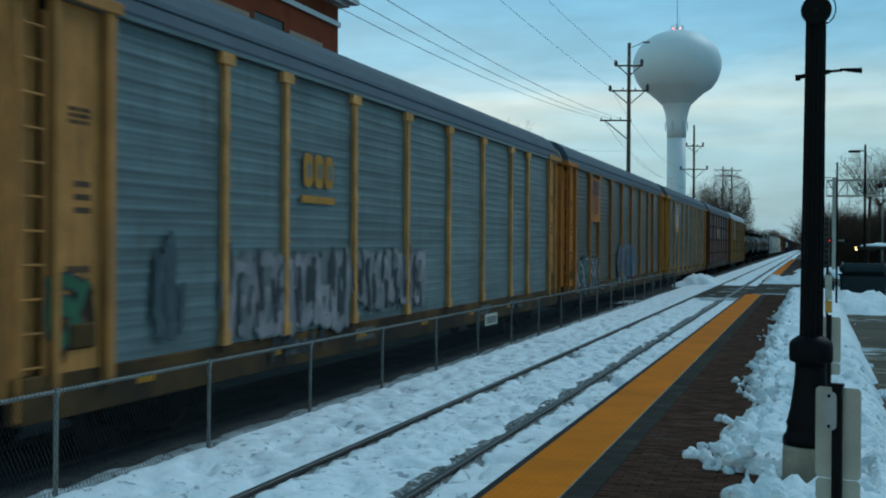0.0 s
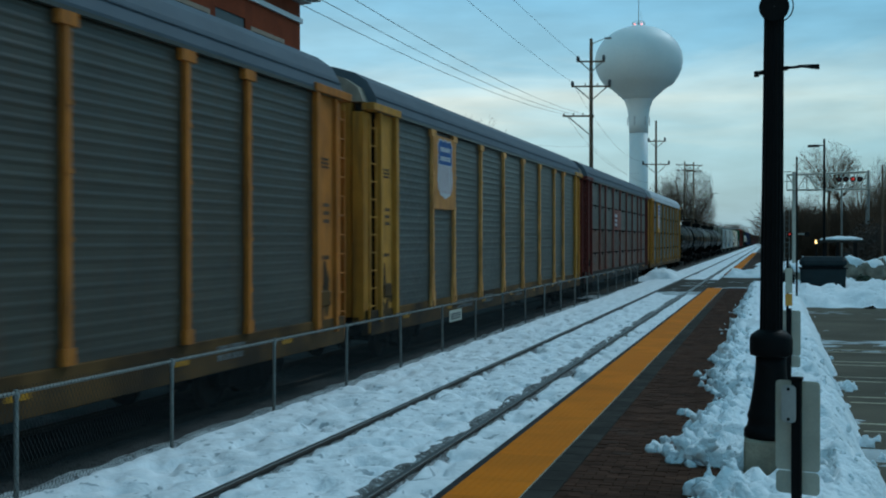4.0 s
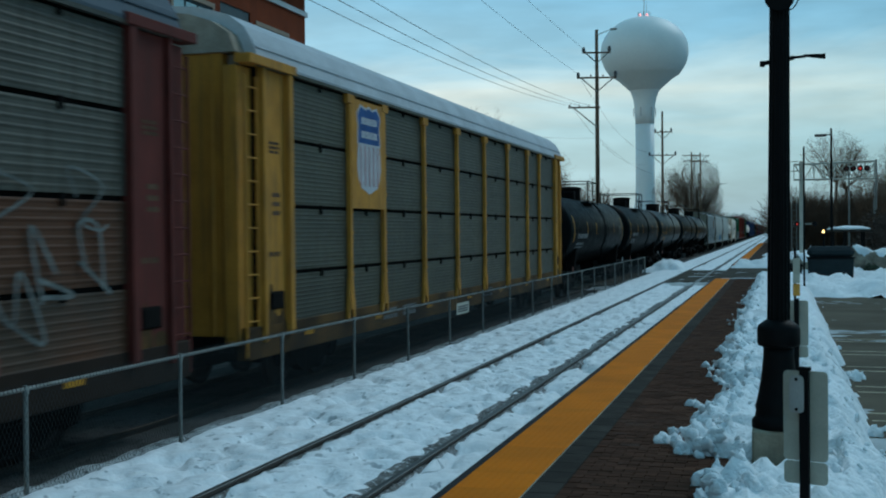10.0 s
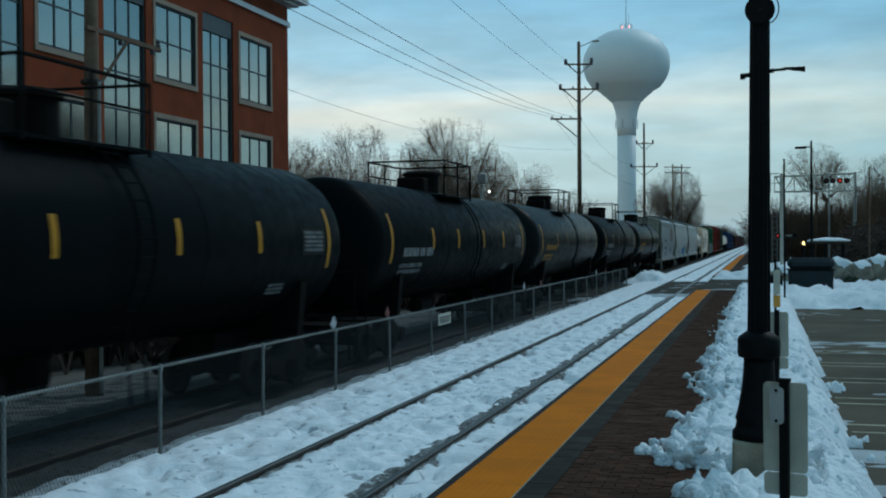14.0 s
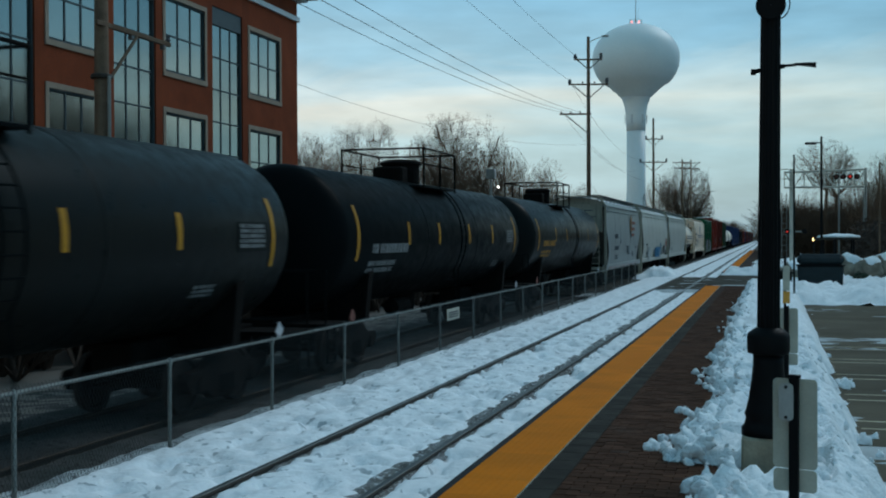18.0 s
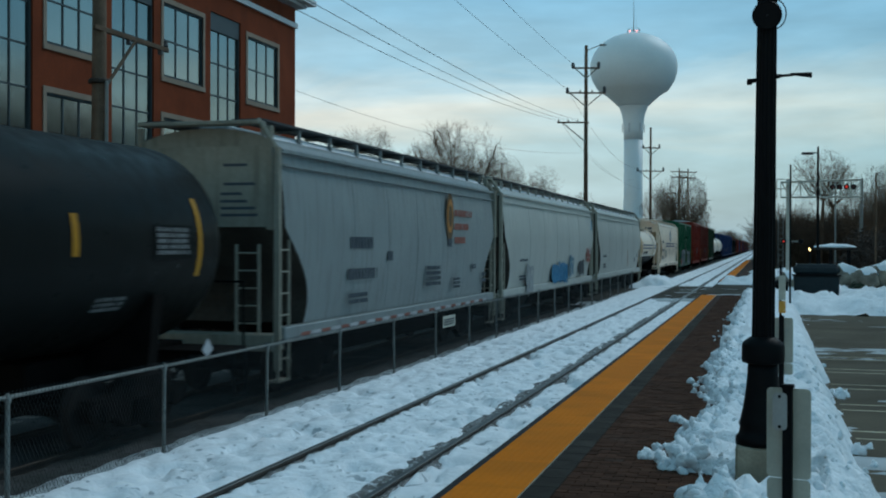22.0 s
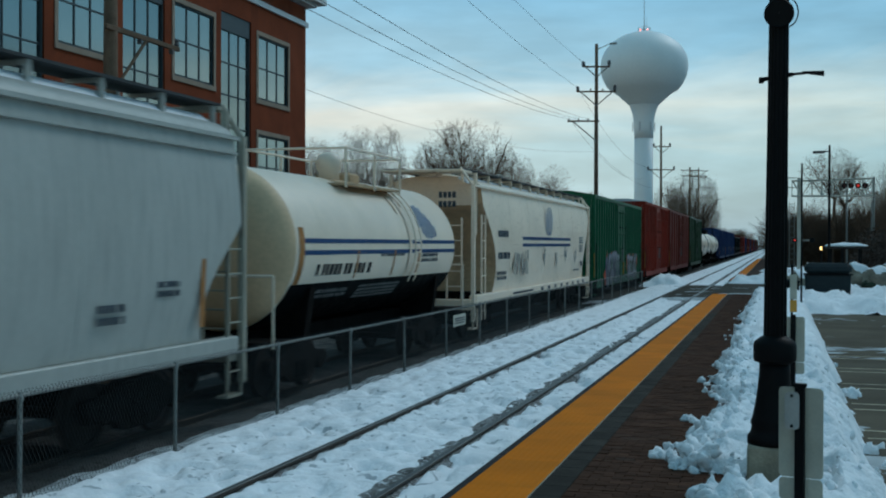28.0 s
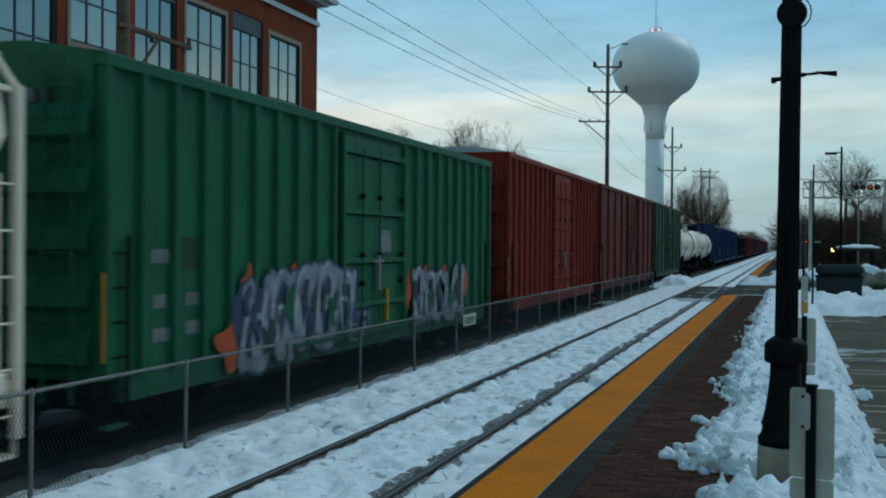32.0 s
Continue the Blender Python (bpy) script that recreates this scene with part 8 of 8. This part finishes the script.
# short cream tank car
def cream_tank():
    t, L = car("tank_car", "short cream tank car with blue stripes and a black belly", "rail car", 303.0, 314.9)
    h, R, zc = L / 2, 1.48, 2.62
    part("barrel", barrel(R, h - 0.35, zc, 0.6), TANK_CREAM, t, smooth=True)
    for s in (-1, 1):
        bm = barrel(R + 0.005, h - 0.345, zc, 0.6)
        bmesh.ops.delete(bm, geom=[v for v in bm.verts if v.co.y * s < h - 1.02], context="VERTS")
        part("tank_head", bm, TANK_TAN, t, "tan-stained dished head", smooth=True)
    bm = bmesh.new()
    arc_patch(bm, R, zc, -h + 1.0, h - 1.0, -82, -26, 0.010, 10)
    part("black_belly", bm, TANK_BLACK, t, "black-painted belly")
    for a in (-5.0, 3.2):
        part("blue_stripe", arc_patch(bmesh.new(), R, zc, -h + 1.3, h - 0.95, a, a + 3.2, 0.008, 3), STRIPE_BLUE, t)
    r2 = random.Random(8)
    tagged(part("reporting_mark", arc_bars(r2, R, zc, -4.0, -1.0, -22, -10, 1), MARK_BLACK, t), kind="stuff")
    tagged(part("stencil", arc_bars(r2, R, zc, -0.6, 1.0, -8, -3, 1), MARK_DARK, t), kind="stuff")
    tagged(part("stencil", arc_bars(r2, R, zc, 2.2, 3.6, -14, -5, 2), MARK_DARK, t), kind="stuff")
    tagged(part("belly_stencil", arc_bars(r2, R + 0.01, zc, -3.6, -2.0, -40, -31, 2), MARK_WHITE, t), kind="stuff")
    tagged(part("belly_stencil", arc_bars(r2, R + 0.01, zc, -1.4, 1.2, -44, -30, 4), MARK_WHITE, t), kind="stuff")
    # plain upright strokes of a blue oval emblem
    for k, (a0, a1) in enumerate(((18, 35), (12, 41), (9, 42), (8, 39), (8, 33), (9, 27), (10, 20))):
        part("emblem_stroke", arc_patch(bmesh.new(), R, zc, 2.2 + 0.19 * k, 2.32 + 0.19 * k, a0, a1, 0.008, 5), LOGO_BLUE, t, "upright blue stroke of an oval emblem")
    for y in (-2.0, 0.25, 2.0):
        part("rust_streak", arc_patch(bmesh.new(), R, zc, y, y + 0.08, -24, -2, 0.012, 4), RUST_STREAK, t)
    part("rust_streak", arc_patch(bmesh.new(), R, zc, -h + 1.08, -h + 1.3, -26, 14, 0.012, 6), RUST_STREAK, t)
    part("centre_band", arc_patch(bmesh.new(), R, zc, 1.26, 1.44, -26, 88, 0.02, 16), TANK_CREAM, t, smooth=True)
    part("walkway_stain", arc_patch(bmesh.new(), R, zc, -1.2, 1.7, 50, 86, 0.008, 5), CREAM_GRIME, t)
    for y, a0 in ((0.9, 30), (1.5, 38), (1.9, 44)):
        part("rust_streak", arc_patch(bmesh.new(), R, zc, y, y + 0.1, a0, 62, 0.012, 5), CREAM_GRIME, t)
    zt = zc + R
    part("dome", lathe([(0.22, zt - 0.1), (0.22, zt + 0.12), (0.26, zt + 0.2), (0.27, zt + 0.36), (0.22, zt + 0.48), (0.11, zt + 0.54), (0, zt + 0.56)], 20, origin=(0.2, -0.4, 0)), TANK_CREAM, t, smooth=True)
    part("valve_box", boxes((-0.4, 0.3, zt - 0.12, 0.4, 0.95, zt + 0.16), bevel=0.05), CREAM_GRIME, t)
    part("platform_deck", boxes((0.5, -1.7, zt - 0.22, 1.1, 1.7, zt - 0.17), (-1.1, -1.7, zt - 0.22, -0.5, 1.7, zt - 0.17)), CREAM_GRIME, t)
    part("platform_railing", railing(bmesh.new(), -1.1, 1.1, -1.7, 1.7, zt - 0.02, 0.55, False), TANK_CREAM, t)
    lad = None
    for s in (-0.2, 0.2):
        arc = [((R + 0.12) * math.cos(radians(52 - i * 9)), 1.6 + s, zc + (R + 0.12) * math.sin(radians(52 - i * 9))) for i in range(10)]
        stile = part("stile" if lad else "side_ladder", tube(arc, 0.018, 5), TANK_CREAM, lad or t)
        lad = lad or stile
    for i in range(9):
        a = radians(50 - i * 9)
        part("rung", rod(bmesh.new(), ((R + 0.12) * math.cos(a), 1.4, zc + (R + 0.12) * math.sin(a)), ((R + 0.12) * math.cos(a), 1.8, zc + (R + 0.12) * math.sin(a)), 0.014, n=5), TANK_CREAM, lad)
    for s in (-1, 1):
        bm = rod(bmesh.new(), (1.46, s * (h - 0.05), 0.95), (1.46, s * (h - 0.05), 2.15), 0.026, n=6)
        rod(bm, (1.46, s * (h - 0.05), 2.15), (-1.46, s * (h - 0.05), 2.15), 0.026, n=6)
        rod(bm, (-1.46, s * (h - 0.05), 0.95), (-1.46, s * (h - 0.05), 2.15), 0.026, n=6)
        part("end_handrail", bm, TANK_CREAM, t)
        part("end_platform", boxes((-1.45, min(s * (h - 1.0), s * h), 0.98, 1.45, max(s * (h - 1.0), s * h), 1.04)), UNDER, t)
        part("saddle", sweep_y([(1.35, 1.9), (1.2, 0.9), (-1.2, 0.9), (-1.35, 1.9), (-0.5, 1.2), (0.5, 1.2)], s * (h - 2.0) - 0.12, s * (h - 2.0) + 0.12), UNDER, t)
    part("underframe", boxes((-0.4, -h + 0.1, 0.72, 0.4, h - 0.1, 1.1), bevel=0.02), UNDER, t)
    running_gear(t, L, 2.0)
    return t


cream_tank()

# cream hopper with blue stripes
t, h = covered_hopper(315.8, 335.85, "cream covered hopper with blue stripes and a grimy end", HOP_CREAM, CREAM_GRIME, HOP_CREAM, 1.45, 0.18, zt=4.66, ribs=False, top=3.8, front=1.15)
for z in (2.62, 2.84):
    part("blue_stripe", boxes((1.50, -3.9, z, 1.552, 4.9, z + 0.10)), STRIPE_BLUE, t)
for k in range(7):
    y, tall = -0.12 + 0.19 * k, 0.52 * math.sqrt(1 - ((k - 3) / 3.9) ** 2)
    for q, (ya, yb) in enumerate(((y, y + 0.075),) if k % 2 == 0 else ((y, y + 0.03), (y + 0.07, y + 0.10))):
        part("emblem_stroke", plate([(ya, 3.5 - tall), (yb, 3.5 - tall), (yb - 0.02, 3.5 + tall), (ya - 0.02, 3.5 + tall)], 1.556, 0.004), LOGO_BLUE, t, "upright blue stroke of an oval emblem")
for za in (3.72, 3.98):
    part("end_stencil", boxes(*[(0.42 + 0.13 * k, -h + 0.292, za, 0.52 + 0.13 * k, -h + 0.298, za + 0.17) for k in range(4)]), MARK_DARK, t)
flank_bars(t, rng, -7.3, -6.0, 2.86, 3.16, MARK_DARK, 1, 1.55)
flank_bars(t, rng, -7.3, -5.8, 2.2, 2.5, MARK_DARK, 1, 1.55)
flank_bars(t, rng, -7.4, -6.2, 1.6, 1.9, MARK_DARK, 2, 1.535)
flank_bars(t, rng, 7.0, 7.9, 2.38, 2.68, FADE_FILL, 5, 1.55)
flank_bars(t, rng, 7.4, 7.8, 1.75, 2.05, MARK_DARK, 1, 1.54)
for y in (-5.2, -4.6, -4.0, -3.6):
    smudge(t, rng, y, y + 0.6, 1.7, 2.6, FADE_FILL, 1.546)
    smudge(t, rng, y, y + 0.6, 1.7, 2.6, FADE_LINE, 1.550)
for y, z in ((-0.6, 1.9), (1.7, 1.75), (3.6, 2.0), (6.0, 1.9)):
    smudge(t, rng, y, y + 0.4, z, z + 0.8, FADE_FILL, 1.546)
flank_bars(t, rng, -5.2, -2.2, 1.10, 1.2, MARK_DARK, 1, 1.525)
flank_bars(t, rng, 5.6, 6.9, 1.62, 1.70, MARK_DARK, 1, 1.552)
flank_bars(t, rng, 7.0, 8.0, 2.72, 3.02, FADE_FILL, 3, 1.552)
for k in range(8):
    part("sill_reflector", boxes((1.518, -0.8 + 1.25 * k, 1.08, 1.524, -0.4 + 1.25 * k, 1.2)), MARK_DARK, t)


# box cars
def boxcar(s0, s1, label, paint, ribs, height, door=(0.0, 3.5), end_rows=5, plug=True, roof_mat=None):
    t, L = car("box_car", label, "rail car", s0, s1)
    h = L / 2
    zb, ze = 0.98, height - 0.16
    part("side_sheet", boxes((1.36, -h + 0.05, zb, 1.44, h - 0.05, ze)), paint, t)
    part("far_side_sheet", boxes((-1.5, -h + 0.05, zb, -1.42, h - 0.05, ze)), paint, t)
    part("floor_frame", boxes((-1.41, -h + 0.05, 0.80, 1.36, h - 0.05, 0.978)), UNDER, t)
    part("side_sill", boxes((1.34, -h + 0.5, 0.66, 1.46, h - 0.5, 0.976)), paint, t)
    part("top_chord", boxes((1.35, -h + 0.02, ze, 1.53, h - 0.02, height), bevel=0.012), paint, t)
    part("roof", sweep_y([(1.50, height + 0.002), (0.4, height + 0.18), (-0.4, height + 0.18), (-1.50, height + 0.002)], -h, h), roof_mat or paint, t)
    d0, d1 = door[0] - door[1] / 2, door[0] + door[1] / 2
    for i in range(ribs + 1):
        y = -h + 0.12 + (L - 0.24) * i / ribs
        if d0 - 0.15 < y < d1 + 0.15:
            continue
        key = "rib_%s_%.2f" % (paint.name, height)
        put(key, lambda: (sweep_rib(zb, ze), paint, False), t, pose(0, y, 0), "side_rib")
    # door with its bars
    dr = part("door", boxes((1.40, d0, zb + 0.02, 1.475, d1, ze - 0.1), bevel=0.008), paint, t, "plug door")
    for y in (d0 + 0.03, d1 - 0.03):
        part("door_stile", boxes((1.44, y - 0.06, zb, 1.55, y + 0.06, ze - 0.06)), paint, dr)
    for z in (1.5, 2.35, 3.3, 4.45):
        if z < ze - 0.2:
            part("door_rib", boxes((1.46, d0 + 0.1, z - 0.05, 1.54, d1 - 0.1, z + 0.05)), paint, dr)
            part("door_seam", boxes((1.46, d0 + 0.1, z - 0.085, 1.482, d1 - 0.1, z - 0.055)), UNDER, dr)
    for u in (0.28, 0.55, 0.92):
        for z in (1.9, 2.45, 3.6):
            if z < ze - 0.3:
                part("rod_guide", boxes((1.50, d0 + (d1 - d0) * u - 0.06, z - 0.05, 1.565, d0 + (d1 - d0) * u + 0.06, z + 0.05), bevel=0.008), UNDER, dr)
        part("lock_rod", rod(bmesh.new(), (1.535, d0 + (d1 - d0) * u, zb + 0.05), (1.535, d0 + (d1 - d0) * u, ze - 0.3), 0.025, n=6), paint, dr)
    for y in (d0 - 0.06, d1 + 0.03):
        part("door_gap", boxes((1.44, y - 0.02, zb + 0.02, 1.452, y + 0.05, ze - 0.1)), UNDER, dr)
    part("door_rail", boxes((1.46, d0 - 2.2, zb - 0.06, 1.56, d1 + 0.4, zb + 0.0)), paint, t)
    part("door_crank", boxes((1.53, d0 + 1.75, 1.75, 1.60, d0 + 1.85, 2.45), (1.53, d0 + 1.5, 2.3, 1.58, d0 + 2.1, 2.36)), MARK_WHITE, dr)
    for s in (-1, 1):
        part("end_sheet", boxes((-1.41, min(s * (h - 0.06), s * h), zb, 1.355, max(s * (h - 0.06), s * h), height)), paint, t)
        for k in range(end_rows):
            z = 1.35 + (height - 2.2) * k / (end_rows - 1)
            put("end_rib_%s" % paint.name, lambda: (sweep_x_rib(), paint, False), t, pose(0, s * h, z, 0, 0, 0 if s > 0 else 180), "end_rib")
        ladder(t, 1.50, s * (h - 0.35), 0.6, 2.75, 0.42, "y", UNDER, 5)
        ladder(t, 0.95, s * (h + 0.12), 0.7, height - 0.2, 0.42, "x", paint, 10, "end_ladder")
        part("corner_step", boxes((1.36, min(s * (h - 0.6), s * (h - 0.12)), 0.36, 1.5, max(s * (h - 0.6), s * (h - 0.12)), 0.40)), paint, t)
        part("reflector", boxes((1.49, s * (h - 0.06) - 0.05, 1.2, 1.505, s * (h - 0.06) + 0.05, 2.3)), REFLECT, t)
    part("brake_rigging", boxes((-0.3, -h + 0.2, 0.5, 0.3, h - 0.2, 0.797), (0.6, -1.2, 0.45, 1.1, 0.8, 0.797)), UNDER, t)
    running_gear(t, L, 2.3)
    return t, h


def sweep_rib(z0, z1):
    bm = bmesh.new()
    v = [[bm.verts.new((x, y, z)) for x, y in ((1.44, -0.075), (1.525, -0.05), (1.525, 0.05), (1.44, 0.075))] for z in (z0, z1)]
    for i in range(3):
        bm.faces.new((v[0][i], v[0][i + 1], v[1][i + 1], v[1][i]))
    bm.faces.new(v[1])
    return bm


def sweep_x_rib():
    bm = bmesh.new()
    v = [[bm.verts.new((x, y, z)) for y, z in ((0.0, -0.24), (0.15, -0.16), (0.11, 0.10), (0.0, 0.24))] for x in (-1.38, 1.33)]
    for i in range(3):
        bm.faces.new((v[0][i], v[1][i], v[1][i + 1], v[0][i + 1]))
    return bm


t, h = boxcar(337.3, 356.0, "green ribbed box car with silver and orange spray paint", BOX_GREEN, 23, 4.98, (0.12, 3.55))
spray(t, rng, -5.8, -1.2, 0.84, 2.25, G_SILVER, G_NAVY, x=1.535, back=G_NAVY, letters=5, fat=1.25, glint=G_WHITE)
spray(t, rng, 2.3, 6.4, 0.85, 2.15, G_SILVER, G_DARK, x=1.535, back=None, letters=5, fat=1.25, glint=G_WHITE)
wear = random.Random(77)
for k in range(7):
    smudge(t, wear, -5.6 + 0.62 * k, -5.1 + 0.62 * k, 0.9, 2.1, (G_NAVY, G_DARK, BOX_GREEN)[k % 3], 1.562 + 0.003 * k)
    smudge(t, wear, 2.4 + 0.55 * k, 2.9 + 0.55 * k, 0.9, 2.0, (G_DARK, G_SILVER, BOX_GREEN)[k % 3], 1.562 + 0.003 * k)
spray(t, rng, -1.3, -0.3, 0.9, 1.5, G_NAVY, G_WHITE, x=1.50, letters=2)
for y0, y1, z0, z1 in ((-6.5, -5.5, 0.8, 1.5), (-5.75, -5.3, 1.3, 2.3), (-4.0, -3.7, 2.0, 2.35), (-2.6, -2.35, 2.0, 2.3), (-1.9, -1.6, 1.2, 2.0), (2.0, 2.3, 1.3, 2.1), (3.2, 3.5, 1.9, 2.2), (4.7, 5.0, 1.9, 2.2), (6.5, 6.9, 1.4, 2.0)):
    part("orange_spray", plate([(0.5 * (y0 + y1) + 0.5 * (y1 - y0) * c, 0.5 * (z0 + z1) + 0.5 * (z1 - z0) * d) for c, d in [(math.cos(a) * (1 + 0.3 * math.sin(3 * a + y0)), math.sin(a) * (1 + 0.25 * math.cos(4 * a + z0))) for a in [2 * math.pi * i / 20 for i in range(20)]]], 1.528, 0.002), G_ORANGE, t, "orange sprayed patch")
for y, z in ((-8.15, 2.35), (-8.1, 1.75), (-8.1, 1.3), (-7.25, 1.75), (-7.25, 1.35)):
    flank_bars(t, rng, y, y + 0.42, z, z + 0.28, MARK_WHITE, 1, 1.446)
part("grey_patch", plate([(-7.35, 2.3), (-6.85, 2.3), (-6.85, 2.75), (-7.35, 2.75)], 1.448, 0.006), BOX_GREEN_DK, t)
part("paper_notice", plate([(0.5, 2.5), (1.1, 2.5), (1.1, 2.95), (0.5, 2.95)], 1.482, 0.006), MARK_WHITE, t)
part("reflector", boxes((1.48, 0.72, 1.1, 1.545, 0.82, 1.75)), REFLECT, t)
bm = bmesh.new()
for k in range(2):
    bar_marks(rng, 0, 0.9, 4.35, 4.6, 0, 1, bm=bm)
bmesh.ops.rotate(bm, verts=bm.verts, cent=(0, 0, 0), matrix=Matrix.Rotation(radians(90), 3, "Z"))
part("end_marks", bm, MARK_WHITE, t, at=pose(0.8, -h - 0.004, 0))

t, h = boxcar(358.1, 374.5, "oxide-red ribbed box car with a pale roof edge", BOX_RED, 21, 5.44, (0.5, 3.6), roof_mat=ROOF_SNOWY)
flank_bars(t, rng, -7.2, -6.9, 1.6, 2.6, MARK_WHITE, 4, 1.446)
flank_bars(t, rng, 3.2, 4.2, 1.5, 1.8, MARK_WHITE, 2, 1.446)
t, h = boxcar(375.6, 396.0, "brown-red smooth box car with chalky tags", BOX_BROWN, 9, 5.44, (0.5, 3.6), roof_mat=ROOF_SNOWY)
tag_lines(t, rng, 1.5, 3.5, 2.6, 4.4, G_CHALK, n=4)
t, h = boxcar(397.6, 415.1, "dark green smooth box car", BOX_GREEN_DK, 9, 5.44, (0.5, 3.6), roof_mat=ROOF_SNOWY)
flank_bars(t, rng, -5.5, -4.6, 3.2, 4.2, MARK_WHITE, 3, 1.446)
for c in (426.0, 445.5):
    t = tank_car(c, "white tank car with a yellowish centre band", HOP_CREAM, MARK_DARK, False, int(c))
for k, c in enumerate((467.5, 489.0, 510.5)):
    boxcar(c - 10, c + 10, "dark blue high-sided box car", CAR_BLUE, 18, 5.05, (0.5, 3.6))
for k, c in enumerate((531.5, 551.0)):
    boxcar(c - 9, c + 9, "slate-grey low box car far down the train", TANK_GREY, 14, 4.4, (0.5, 3.6), roof_mat=ROOF_SNOWY)
for k in range(14):
    c = 572.0 + 20.0 * k
    boxcar(c - 9.2, c + 9.2, "brown-red box car far down the train", (BOX_BROWN, BOX_RED, CAR_BLUE)[k % 3], 12, 4.8, (0.5, 3.6))

platform_near = platform(-10.0, 49.9, True)
brick_field(platform_near, random.Random(5), -10.0, 8.6, 11.6, 49.8)
platform(69.0, 180.0, False)


def motions():
    rows = [0.0, 2.0, 4.0, 6.0, 8.0, 10.0, 12.0, 14.0, 16.0, 18.0, 20.0, 22.0, 24.0, 26.0, 28.0, 30.0, 32.0]
    for ob, s in TRAIN:
        walk(ob, [(t, pose(X2, s - gone(t), ZR2)) for t in rows])
    # wheels roll while they pass the platform
    for ob, wx, wy, turn, s in WHEELS:
        steps = [k * 0.06 for k in range(1, 533) if -3.0 < s - gone(k * 0.06) < 42.0]
        if not steps:
            continue
        steps = [0.0] * (steps[0] > 0.06) + [steps[0] - 0.06] + steps + [32.0] * (steps[-1] < 31.9)
        held = min(max(gone(t) for t in steps if t < 32.0), gone(32.0))
        first = gone(steps[1] if steps[0] == 0.0 and steps[1] > 0.1 else steps[0])
        walk(ob, [(t, Matrix.Translation((wx, wy, 0.46)) @ Matrix.Rotation(min(max(gone(t), first), held) / 0.46, 4, "X") @ Matrix.Rotation(radians(turn), 4, "Z")) for t in steps])


motions()
